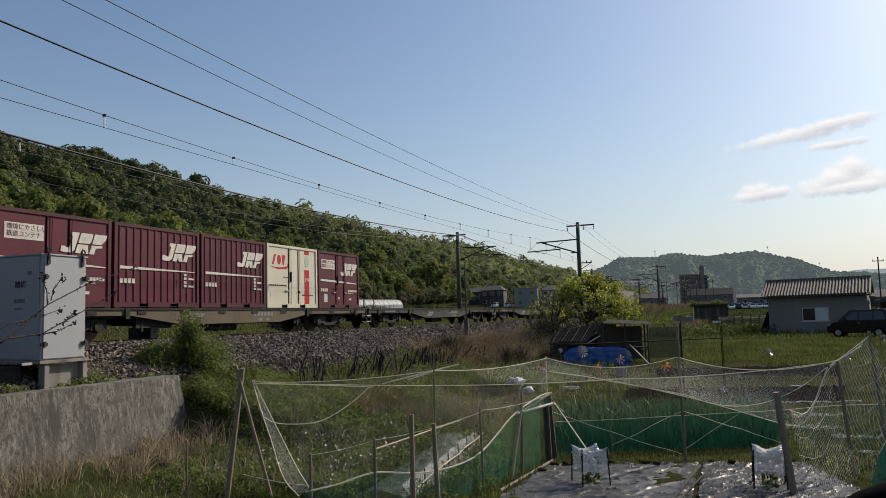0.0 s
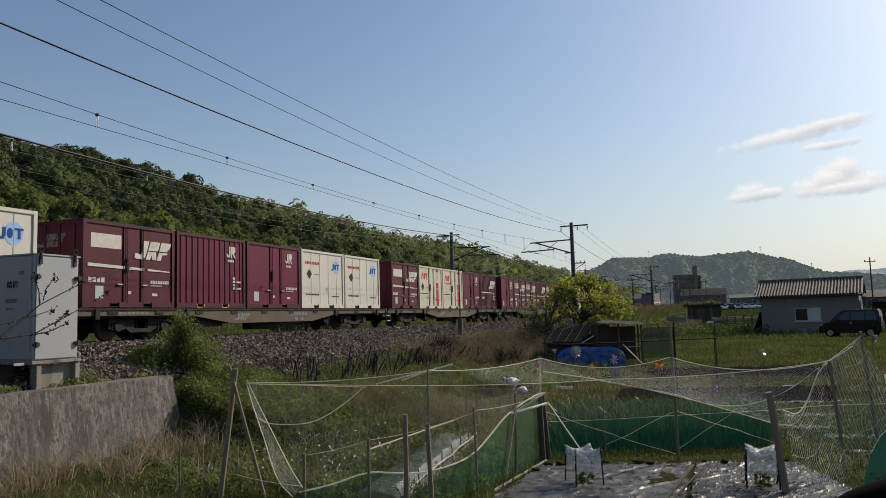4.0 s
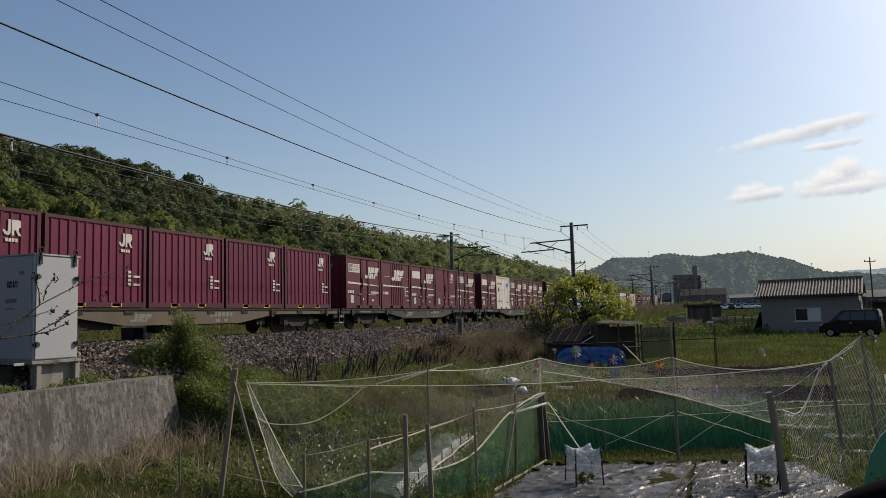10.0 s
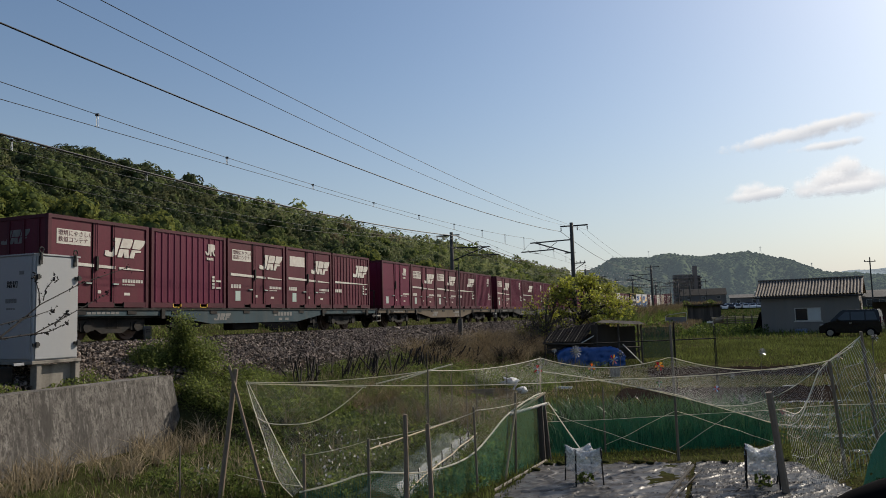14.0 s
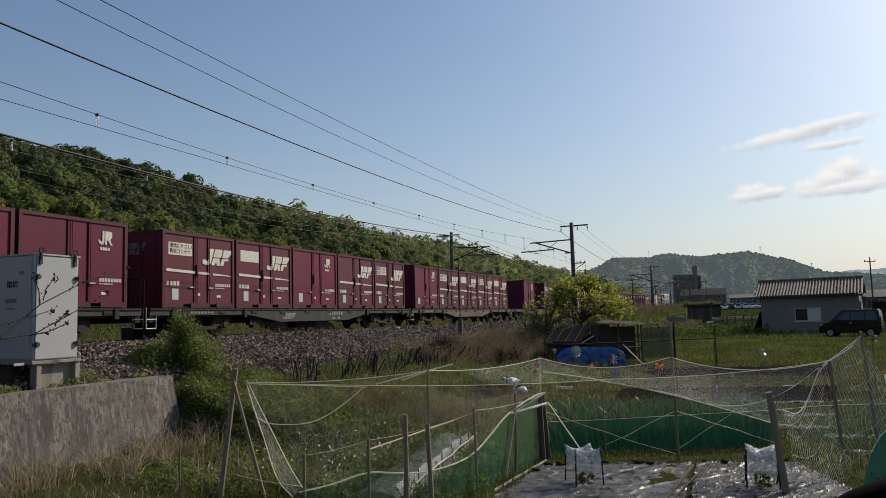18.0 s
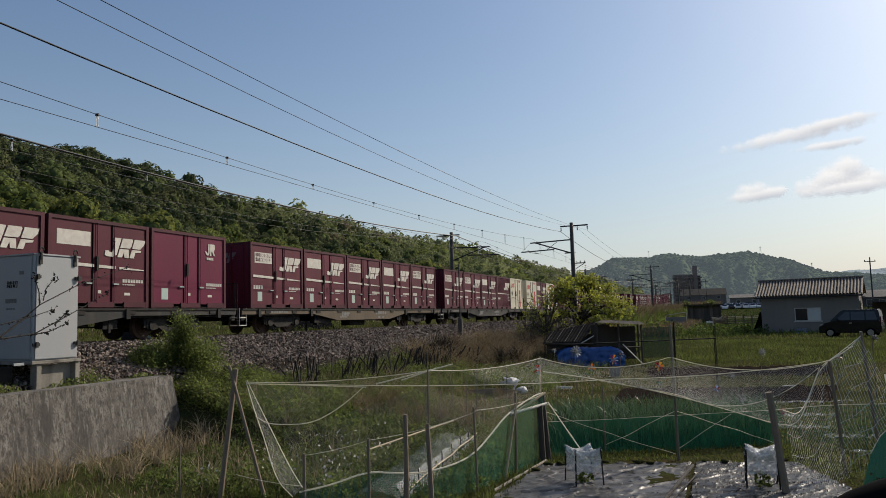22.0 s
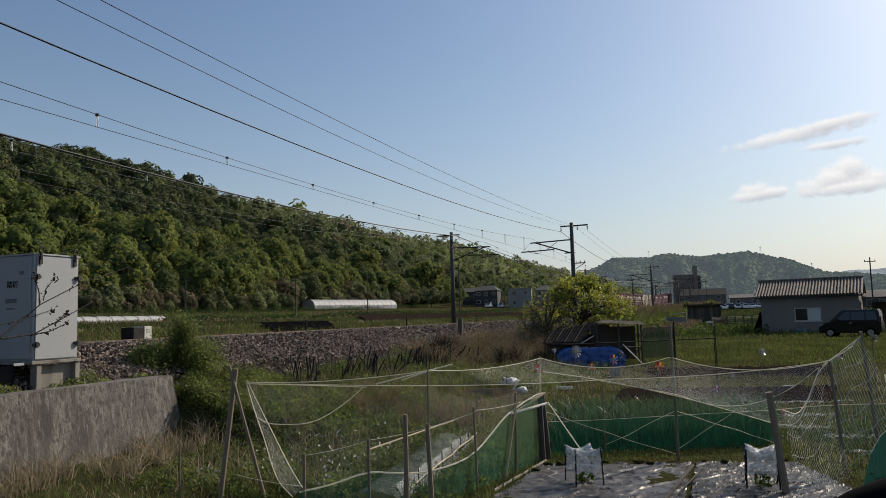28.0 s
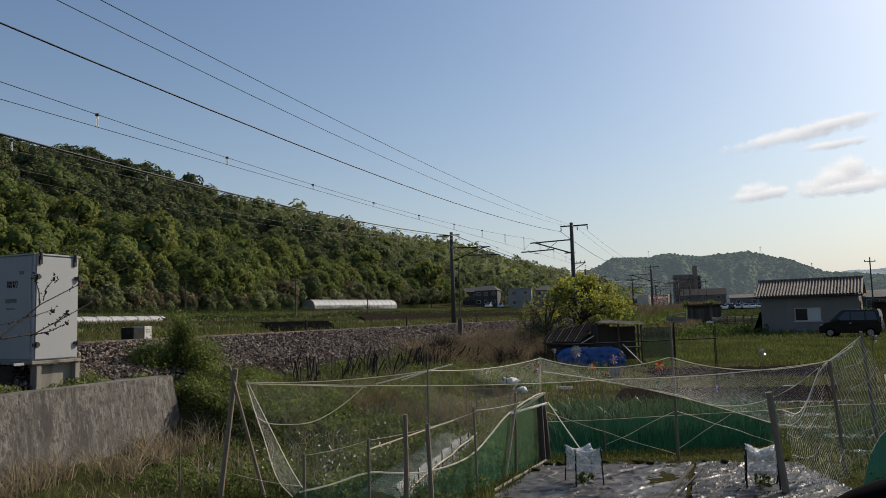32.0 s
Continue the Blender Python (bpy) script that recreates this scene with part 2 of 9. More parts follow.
M_STEEL = surf("worn_steel", (0.32, 0.30, 0.28), 0.35, 0.9, var=0.2, bump=0.05)
M_RUST = surf("rusty_rail", (0.10, 0.062, 0.045), 0.8, 0.2, var=0.3, scale=4, bump=0.2)
M_BALLAST = surf("ballast_stone", (0.158, 0.129, 0.110), 0.95, spec=0.15, var=0.35, scale=6, fine=40, bump=0.5, island=0.72, dirt=(0.11, 0.07, 0.05), dirt_amount=0.6)
# darker than the stones on it: shade in their gaps put into the colour
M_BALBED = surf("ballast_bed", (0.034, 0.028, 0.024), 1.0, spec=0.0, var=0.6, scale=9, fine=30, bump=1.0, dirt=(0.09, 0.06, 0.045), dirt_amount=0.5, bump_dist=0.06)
M_CONC = surf("weathered_concrete", (0.215, 0.195, 0.165), 0.92, var=0.32, scale=1.6, fine=22, bump=0.35, dirt=(0.055, 0.048, 0.04), dirt_amount=0.85, streak=True)
M_CONCPOLE = surf("concrete_pole", (0.082, 0.077, 0.070), 0.9, spec=0.2, var=0.25, scale=1, fine=20, bump=0.15, dirt=(0.07, 0.065, 0.06), dirt_amount=0.5, streak=True)
M_SLEEPER = surf("concrete_sleeper", (0.25, 0.23, 0.20), 0.9, var=0.25, bump=0.2)
M_CAB = surf("pale_grey_cabinet_paint", (0.31, 0.315, 0.32), 0.45, var=0.05, scale=1, fine=20, bump=0.03, dirt=(0.36, 0.34, 0.31), dirt_amount=0.3, streak=True)
M_WIRE = surf("dark_wire", (0.018, 0.019, 0.021), 0.6, 0.2, var=0.2, bump=0)
M_INSUL = surf("white_insulator", (0.62, 0.62, 0.60), 0.3, var=0.1, bump=0)
M_WOODD = surf("old_dark_wood", (0.05, 0.038, 0.029), 0.85, var=0.35, scale=2, fine=30, bump=0.3, streak=True)
M_BAMBOO = surf("dry_bamboo", (0.34, 0.27, 0.16), 0.6, var=0.25, scale=2, fine=30, bump=0.1)
M_STAKE = surf("weathered_stake", (0.198, 0.148, 0.104), 0.85, var=0.3, scale=3, fine=30, bump=0.3, streak=True)
M_GREYSTAKE = surf("grey_plastic_pole", (0.145, 0.118, 0.086), 0.5, var=0.2, bump=0.05)
M_LEAF = surf("weed_leaf", (0.084, 0.112, 0.026), 0.6, spec=0.15, var=0.3, island=0.7, bump=0, transl=0.5)
M_DARKLEAF = surf("dark_leaf", (0.045, 0.072, 0.018), 0.7, spec=0.12, var=0.3, island=0.5, bump=0, transl=0.3)
M_YLEAF = surf("young_yellow_green_leaf", (0.255, 0.268, 0.040), 0.5, var=0.25, island=0.45, bump=0, transl=0.55)
M_GRASS = surf("field_grass", (0.108, 0.126, 0.034), 0.7, spec=0.12, var=0.55, scale=0.45, fine=3.0, island=0.55, bump=0, transl=0.35)
M_DRY = surf("dry_grass", (0.30, 0.24, 0.155), 0.8, spec=0.15, var=0.3, island=0.5, bump=0, transl=0.3)
M_BROWN = surf("dead_brown_brush", (0.200, 0.150, 0.086), 0.85, spec=0.1, var=0.3, island=0.5, bump=0, transl=0.2)
M_DEADSTALK = surf("blackened_stalk", (0.018, 0.014, 0.011), 0.9, var=0.3, island=0.5, bump=0)
M_TWIG = surf("dark_twig", (0.022, 0.018, 0.015), 0.9, var=0.3, scale=5, fine=30, bump=0.3)
M_BARK = surf("bark", (0.07, 0.055, 0.042), 0.9, var=0.4, scale=5, fine=30, bump=0.6, streak=True)
# crown tones lightened for distance haze, the last two most of all
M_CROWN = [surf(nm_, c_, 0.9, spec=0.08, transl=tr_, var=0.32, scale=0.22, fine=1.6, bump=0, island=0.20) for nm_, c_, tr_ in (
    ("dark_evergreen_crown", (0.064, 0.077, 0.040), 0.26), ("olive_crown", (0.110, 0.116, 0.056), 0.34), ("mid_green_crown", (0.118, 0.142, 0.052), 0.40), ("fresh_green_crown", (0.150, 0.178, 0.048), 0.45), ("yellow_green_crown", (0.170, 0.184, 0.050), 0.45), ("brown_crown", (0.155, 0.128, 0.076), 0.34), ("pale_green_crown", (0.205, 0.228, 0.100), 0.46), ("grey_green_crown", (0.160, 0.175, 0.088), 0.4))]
# colour of the filler lumps that act as shade between the leaves
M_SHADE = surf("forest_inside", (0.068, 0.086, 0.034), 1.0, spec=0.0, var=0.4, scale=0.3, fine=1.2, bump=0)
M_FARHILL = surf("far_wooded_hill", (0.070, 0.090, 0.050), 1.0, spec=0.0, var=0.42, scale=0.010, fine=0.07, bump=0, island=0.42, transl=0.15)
# bluish glow on hill and crowns stands in for aerial haze
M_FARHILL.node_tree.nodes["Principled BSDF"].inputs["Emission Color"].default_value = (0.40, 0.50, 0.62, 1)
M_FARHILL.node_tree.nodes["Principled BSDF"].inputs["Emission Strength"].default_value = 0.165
# haze put into the base colour: woodland tinted pale blue
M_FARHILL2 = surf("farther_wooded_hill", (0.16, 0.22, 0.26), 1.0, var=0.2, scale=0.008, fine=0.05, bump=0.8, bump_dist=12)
M_GLASS = surf("window_glass", (0.02, 0.022, 0.025), 0.08, var=0.1, bump=0)
M_BLACK = surf("black_rubber", (0.004, 0.004, 0.005), 0.9, spec=0.02, var=0.2, bump=0)
M_BLUETARP = surf("blue_tarpaulin", (0.014, 0.078, 0.270), 0.45, var=0.25, scale=2, fine=12, bump=0.5, bump_dist=0.03)
M_MULCH = surf("black_mulch_film", (0.028, 0.026, 0.024), 0.42, var=0.4, scale=2.2, fine=8, spec=0.17, bump=0.10, dirt=(0.088, 0.080, 0.072), dirt_amount=0.7, bump_dist=0.02)
# paler copy for the left panel: sky sheen put into the colour, with dust
M_DUSTSHEEN = surf("dusty_mulch_film", (0.062, 0.058, 0.054), 0.42, var=0.4, scale=2.2, fine=8, spec=0.25, bump=0.10, dirt=(0.15, 0.138, 0.126), dirt_amount=0.7, bump_dist=0.02)
M_SOIL = surf("tilled_soil", (0.021, 0.016, 0.0135), 1.0, spec=0.0, var=0.4, scale=4, fine=30, bump=0.9, bump_dist=0.04)
M_GREENNET = net_mat("green_net", (0.010, 0.175, 0.078), 0.016, 0.0040, 0.22)
M_PALEGREENNET = net_mat("pale_green_net", (0.035, 0.20, 0.12), 0.020, 0.0026, 0.02)
M_WHITENET = net_mat("white_bird_net", (0.52, 0.50, 0.45), 0.034, 0.0013, 0.0, diamond=True)
M_CORD = surf("pale_cord", (0.80, 0.76, 0.64), 0.85, var=0.1, bump=0, transl=0.45, spec=0.1)


# ---------------------------------------------------------------- mesh helpers
def part(name, bm, material, parent=None, label="", smooth_faces=False):
    me = bpy.data.meshes.new(name)
    bm.to_mesh(me)
    bm.free()
    me.materials.append(material)
    if smooth_faces:
        me.shade_smooth()
    ob = new(name, me)
    if parent is not None:
        ob.parent = parent
    if label:
        ob["label"] = label
    return ob


def share(ob, x, y, z, rz=0.0, rx=0.0, ry=0.0):
    """Another part on the same mesh, under the same parent."""
    o = bpy.data.objects.new(ob.name.split(".")[0], ob.data)
    scene.collection.objects.link(o)
    o.parent = ob.parent
    o.matrix_basis = pose(x, y, z, rx, ry, rz)
    if "label" in ob:
        o["label"] = ob["label"]
    return o


def empty(name, m=None):
    e = new(name)
    e.empty_display_size = 0.2
    if m is not None:
        e.matrix_basis = m
    return e


def box(bm, x0, x1, y0, y1, z0, z1, bevel=0.0):
    v = [bm.verts.new((x, y, z)) for z in (z0, z1) for x, y in ((x0, y0), (x1, y0), (x1, y1), (x0, y1))]
    fs = [bm.faces.new([v[i] for i in f]) for f in ((3, 2, 1, 0), (4, 5, 6, 7), (0, 1, 5, 4), (1, 2, 6, 5), (2, 3, 7, 6), (3, 0, 4, 7))]
    if bevel:
        es = {e for f in fs for e in f.edges}
        bmesh.ops.bevel(bm, geom=list(es), offset=bevel, segments=1, affect="EDGES")
    return bm


def boxes(*bs, bevel=0.0):
    bm = bmesh.new()
    for b in bs:
        box(bm, *b)
    if bevel:
        bmesh.ops.bevel(bm, geom=list(bm.edges), offset=bevel, segments=1, affect="EDGES")
    return bm


def rod(bm, a, b, r0, r1=None, seg=8, caps=True):
    a, b = Vector(a), Vector(b)
    r1 = r0 if r1 is None else r1
    d = (b - a).normalized()
    u = d.cross(Vector((0, 0, 1)) if abs(d.z) < 0.95 else Vector((1, 0, 0))).normalized()
    w = d.cross(u)
    ra = [bm.verts.new(a + (u * cos(2 * pi * i / seg) + w * sin(2 * pi * i / seg)) * r0) for i in range(seg)]
    rb = [bm.verts.new(b + (u * cos(2 * pi * i / seg) + w * sin(2 * pi * i / seg)) * r1) for i in range(seg)]
    for i in range(seg):
        bm.faces.new((ra[i], rb[i], rb[(i + 1) % seg], ra[(i + 1) % seg]))
    if caps:
        bm.faces.new(ra)
        bm.faces.new(rb[::-1])
    return bm


def rods(*rs, seg=8):
    bm = bmesh.new()
    for r in rs:
        rod(bm, *r, seg=seg)
    return bm


def tube(bm, pts, r, seg=6, r_end=None):
    """A pipe through the points."""
    pts = [Vector(p) for p in pts]
    rings = []
    for i, p in enumerate(pts):
        d = (pts[min(i + 1, len(pts) - 1)] - pts[max(i - 1, 0)]).normalized()
        u = d.cross(Vector((0, 0, 1)) if abs(d.z) < 0.95 else Vector((1, 0, 0))).normalized()
        w = d.cross(u)
        rr = r if r_end is None else r + (r_end - r) * i / (len(pts) - 1)
        rings.append([bm.verts.new(p + (u * cos(2 * pi * k / seg) + w * sin(2 * pi * k / seg)) * rr) for k in range(seg)])
    for a, b in zip(rings, rings[1:]):
        for k in range(seg):
            bm.faces.new((a[k], b[k], b[(k + 1) % seg], a[(k + 1) % seg]))
    bm.faces.new(rings[0][::-1])
    bm.faces.new(rings[-1])
    return bm


def prism(bm, outline, y0, y1):
    """An outline in x, z pulled from y0 to y1."""
    a = [bm.verts.new((x, y0, z)) for x, z in outline]
    b = [bm.verts.new((x, y1, z)) for x, z in outline]
    bm.faces.new(a)
    bm.faces.new(b[::-1])
    for i in range(len(a)):
        j = (i + 1) % len(a)
        bm.faces.new((a[j], a[i], b[i], b[j]))
    return bm


def decal(polys, y, thick=0.004, back=0.002):
    """Painted shapes, a coat of paint thick, on a side that faces -y."""
    bm = bmesh.new()
    for p in polys:
        prism(bm, p, y - thick, y + back)
    bmesh.ops.recalc_face_normals(bm, faces=bm.faces)
    return bm


def rect(x0, x1, z0, z1):
    return [(x0, z0), (x1, z0), (x1, z1), (x0, z1)]


def slant(x0, x1, z0, z1, k=0.22):
    return [(x0, z0), (x1, z0), (x1 + k * (z1 - z0), z1), (x0 + k * (z1 - z0), z1)]


def disc(cx, cz, rx, rz=None, n=20):
    rz = rx if rz is None else rz
    return [(cx + rx * cos(2 * pi * i / n), cz + rz * sin(2 * pi * i / n)) for i in range(n)]


def mesh_np(name, verts, polys, material, kind="", label="", category="", parent=None, smooth_faces=False, uv=None):
    """One object from arrays: polys is an (m, k) array of corners."""
    verts, polys = np.asarray(verts, np.float32), np.asarray(polys, np.int32)
    me = bpy.data.meshes.new(name)
    me.vertices.add(len(verts))
    me.vertices.foreach_set("co", verts.ravel())
    k = polys.shape[1]
    me.loops.add(polys.size)
    me.loops.foreach_set("vertex_index", polys.ravel())
    me.polygons.add(len(polys))
    me.polygons.foreach_set("loop_start", np.arange(0, polys.size, k, dtype=np.int32))
    if uv is not None:
        layer = me.uv_layers.new(name="map")
        layer.data.foreach_set("uv", np.asarray(uv, np.float32)[polys.ravel()].ravel())
    me.update(calc_edges=True)
    me.validate()
    me.materials.append(material)
    if smooth_faces:
        me.shade_smooth()
    ob = new(name, me)
    if parent is not None:
        ob.parent = parent
    return tagged(ob, label, category, "", kind)


rng = np.random.default_rng(7)


def leaf_quads(centres, size, rnd=rng, flat=0.0, stretch=1.6):
    """One small folded leaf (two triangles) at each centre, turned at random."""
    c = np.asarray(centres, float)
    m = len(c)
    sz = size * rnd.uniform(0.6, 1.35, (m, 1))
    a = rnd.normal(size=(m, 3))
    a[:, 2] *= 1 - flat
    a /= np.linalg.norm(a, axis=1, keepdims=True)
    b = np.cross(a, rnd.normal(size=(m, 3)))
    b /= np.linalg.norm(b, axis=1, keepdims=True) + 1e-9
    v = np.stack([c - a * sz * stretch / 2, c + b * sz / 2, c + a * sz * stretch / 2, c - b * sz / 2], 1)
    return v.reshape(-1, 3), np.arange(m * 4).reshape(m, 4)


def facing_leaves(centres, normals, size, rnd=rng, jitter=0.75, stretch=1.3):
    """Leaves that lie roughly along the surface whose normals are given."""
    c = np.asarray(centres, float)
    m = len(c)
    nn = np.asarray(normals, float) + rnd.normal(0, jitter, (m, 3))
    nn /= np.linalg.norm(nn, axis=1, keepdims=True) + 1e-9
    a = np.cross(nn, rnd.normal(size=(m, 3)))
    a /= np.linalg.norm(a, axis=1, keepdims=True) + 1e-9
    b = np.cross(nn, a)
    sz = size * rnd.uniform(0.6, 1.35, (m, 1))
    v = np.stack([c - a * sz * stretch * 0.6, c + a * sz * stretch * 0.4 + b * sz * 0.6, c + a * sz * stretch * 0.4 - b * sz * 0.6], 1)
    return v.reshape(-1, 3), np.arange(m * 3).reshape(m, 3)


def blade_tris(base, height, width, lean=0.35, rnd=rng):
    """Bent grass blades: three triangles on five corners each."""
    p = np.asarray(base, float)
    m = len(p)
    h = height * rnd.uniform(0.45, 1.25, m)
    ang = rnd.uniform(0, 2 * pi, m)
    ln = rnd.uniform(0, lean, m) * h
    d = np.stack([np.cos(ang), np.sin(ang), np.zeros(m)], 1)
    ang2 = rnd.uniform(0, 2 * pi, m)
    w = np.stack([np.cos(ang2), np.sin(ang2), np.zeros(m)], 1) * (width * rnd.uniform(0.6, 1.3, m))[:, None] / 2
    up = np.zeros((m, 3))
    up[:, 2] = h
    mid = p + d * (ln * 0.3)[:, None] + up * 0.58
    tip = p + d * ln[:, None] + up
    v = np.stack([p - w, p + w, mid - w * 0.8, mid + w * 0.8, tip], 1).reshape(-1, 3)
    i = np.arange(m)[:, None] * 5
    f = np.concatenate([i + np.array([[0, 1, 3]]), i + np.array([[0, 3, 2]]), i + np.array([[2, 3, 4]])])
    return v, f


def ico(sub):
    bm = bmesh.new()
    bmesh.ops.create_icosphere(bm, subdivisions=sub, radius=1.0)
    bm.verts.ensure_lookup_table()
    v = np.array([tuple(q.co) for q in bm.verts])
    f = np.array([[q.index for q in p.verts] for p in bm.faces])
    bm.free()
    return v, f


def lump(sub, seed, rough=0.28, freq=1.8):
    v, f = ico(sub)
    k = np.array([1 + rough * noise.noise(Vector(p) * freq + Vector((seed * 7.3, seed, -seed))) + rough * 0.55 * noise.noise(Vector(p) * freq * 2.9 + Vector((seed, 0, 5))) for p in v])
    return v * k[:, None], f


def scatter_lumps(templates, places, sizes, squash=0.8, rnd=rng):
    """Many lumps in one pair of arrays; each is turned about z."""
    vs, fs, base = [], [], 0
    pick = rnd.integers(0, len(templates), len(places))
    turn = rnd.uniform(0, 2 * pi, len(places))
    for p, sz, k, a in zip(places, sizes, pick, turn):
        v, f = templates[k]
        c, s_ = cos(a), sin(a)
        w = np.stack([v[:, 0] * c - v[:, 1] * s_, v[:, 0] * s_ + v[:, 1] * c, v[:, 2] * squash], 1) * sz + p
        vs.append(w)
        fs.append(f + base)
        base += len(v)
    return np.concatenate(vs), np.concatenate(fs)


# ---------------------------------------------------------------- ground sheet
def build_ground():
    ss = sorted(set([-2500, -1500, -900, -600] + list(range(-420, 0, 30)) + [x * 1.0 for x in range(0, 60, 2)] + [10.5, 11.0, 11.3, 11.6, 11.9, 12.3] + list(range(60, 130, 5)) + list(range(130, 400, 15)) + list(range(400, 1500, 60)) + [1700, 2200, 3000, 3900]))
    ns = sorted(set([-3900, -2500, -1500, -900, -500, -300, -200, -120, -80, -60, -45] + list(range(-35, 4)) + [4, 5, 6, 6.5, 7, 7.7, 8.4, 9, 9.5, 9.98, 10.12, 10.5, 10.8, 11.2, 11.7, 12.3, 13, 16, 19.8, 20.5, 21.2, 22, 24, 25.6, 26.3, 27, 29, 31.6, 32.15, 32.7, 36, 42, 48, 54, 60, 70, 80, 90, 100, 106, 112, 125, 137, 150, 165, 180, 200, 215, 230, 245, 255, 270, 290, 330, 380, 450, 600, 1000, 2000, 3900]))
    v, f = [], []
    for s in ss:
        for n in ns:
            x, y = plane_at(s, n)
            z = ground_z(s, n)
            if -30 < n < 100 and -20 < s < 130 and not 12.2 < n < 20:
                z += 0.05 * noise.noise(Vector((x * 0.9, y * 0.9, 0))) + 0.10 * noise.noise(Vector((x * 0.25, y * 0.25, 4)))
            v.append((x, y, z))
    w = len(ns)
    for i in range(len(ss) - 1):
        for j in range(w - 1):
            f.append((i * w + j, (i + 1) * w + j, (i + 1) * w + j + 1, i * w + j + 1))
    f = [q[::-1] for q in f]
    ob = mesh_np("ground", v, f, M_GROUND, "structure", "weedy green ground with bare brown soil patches", "ground", smooth_faces=True)
    ob.data.flip_normals() if ob.data.polygons[0].normal.z < 0 else None


build_ground()


def strip(name, profile, s0, s1, step, material, label, category, kind="structure"):
    """A band along the railway with a cross-section of (n, height over the rail head)."""
    ss = list(np.arange(s0, s1 + 0.01, step))
    v, f = [], []
    w = len(profile)
    for s in ss:
        for n, h in profile:
            x, y, _ = along(s, n)
            v.append((x, y, RAIL_Z + rise(s) + h))
    for i in range(len(ss) - 1):
        for j in range(w - 1):
            f.append((i * w + j, i * w + j + 1, (i + 1) * w + j + 1, (i + 1) * w + j))
    ob = mesh_np(name, v, f, material, kind, label, category)
    return ob


BALLAST_TOP = -0.15
# soil-dark strip stands in for shade on the terrace face
strip("field_bank", [(31.40, 0.27), (31.60, 0.32), (32.1, 0.66), (32.72, 0.985), (32.95, 0.97)], 62, 214, 4, M_SOIL, "dark strip for the shaded face of a field terrace", "bank")
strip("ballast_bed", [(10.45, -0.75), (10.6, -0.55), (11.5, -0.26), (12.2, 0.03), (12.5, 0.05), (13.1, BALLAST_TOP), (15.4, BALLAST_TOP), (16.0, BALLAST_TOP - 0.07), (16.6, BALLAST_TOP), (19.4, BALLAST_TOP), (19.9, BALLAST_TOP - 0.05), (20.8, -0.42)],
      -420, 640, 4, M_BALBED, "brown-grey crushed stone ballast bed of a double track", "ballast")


def build_stones():
    """Loose ballast stones on the shoulder that faces the garden and between the rails."""
    temps = []
    rs = np.random.default_rng(4)
    for k in range(12):
        bm = bmesh.new()
        for p in rs.normal(size=(7, 3)):
            bm.verts.new(p / np.linalg.norm(p) * rs.uniform(0.85, 1.25) * np.array((1.25, 0.9, 1.0)))
        bmesh.ops.convex_hull(bm, input=bm.verts)
        bmesh.ops.triangulate(bm, faces=bm.faces)
        bm.verts.index_update()
        temps.append((np.array([tuple(q.co) for q in bm.verts]), np.array([[q.index for q in p.verts] for p in bm.faces])))
        bm.free()
    places, sizes = [], []
    r = np.random.default_rng(11)
    for s0, s1, n0, n1, count, size in ((8, 26, 10.2, 12.7, 24500, 0.034), (26, 48, 10.25, 12.7, 11500, 0.045), (48, 95, 10.3, 12.7, 4800, 0.064)):
        for _ in range(count):
            s, n = r.uniform(s0, s1), r.uniform(n0, n1)
            h = lerp_table(n, ((10.2, -0.90), (10.45, -0.75), (10.6, -0.55), (11.5, -0.26), (12.2, 0.03), (12.5, 0.05), (13.1, BALLAST_TOP)))
            x, y = plane_at(s, n)
            places.append((x, y, RAIL_Z + rise(s) + h + r.uniform(-0.01, 0.05)))
            sizes.append(size * r.uniform(0.5, 1.55))
    v, f = scatter_lumps(temps, np.array(places), sizes, 0.9, r)
    stones = mesh_np("ballast_stones", v, f, M_BALLAST, "stuff", "crushed brown and grey ballast stones on the track shoulder", "gravel")
    stones.data.shade_flat()


build_stones()


def build_rails():
    prof = [(-0.033, 0), (0.033, 0), (0.033, -0.035), (0.009, -0.05), (0.009, -0.12), (0.06, -0.14), (0.06, -0.153), (-0.06, -0.153), (-0.06, -0.14), (-0.009, -0.12), (-0.009, -0.05), (-0.033, -0.035)]
    ss = [-420, -200, -60] + list(np.arange(0, 150, 10)) + list(np.arange(150, 640, 12))
    for c in (NEAR_TRACK, TRAIN_TRACK):
        track = tagged(empty("railway_track", pose(0, 0, 0)), "pair of rusty steel rails on concrete sleepers", "railway track", "railway tracks")
        for side in (-0.565, 0.565):
            v, f = [], []
            w = len(prof)
            for s in ss:
                for dn, h in prof:
                    x, y, _ = along(s, c + side + dn)
                    v.append((x, y, RAIL_Z + rise(s) + h))
            for i in range(len(ss) - 1):
                for j in range(w):
                    f.append((i * w + j, i * w + (j + 1) % w, (i + 1) * w + (j + 1) % w, (i + 1) * w + j))
            mesh_np("rail", v, f, M_RUST, parent=track)
        bm = boxes((-0.12, 0.12, -1.0, 1.0, -0.30, -0.150))
        first = part("sleeper", bm, M_SLEEPER, track)
        x, y = plane_at(0.0, c)
        first.matrix_basis = on_track(6.0, c)
        for i in range(1, 150):
            s = 6.0 + 0.62 * i
            x, y, a = along(s, c)
            share(first, x, y, RAIL_Z + rise(s), RZ + math.degrees(a))


build_rails()

# ---------------------------------------------------------------- overhead line
SPANS = [-124, -64, -4, 56, 116, 176, 236, 296]


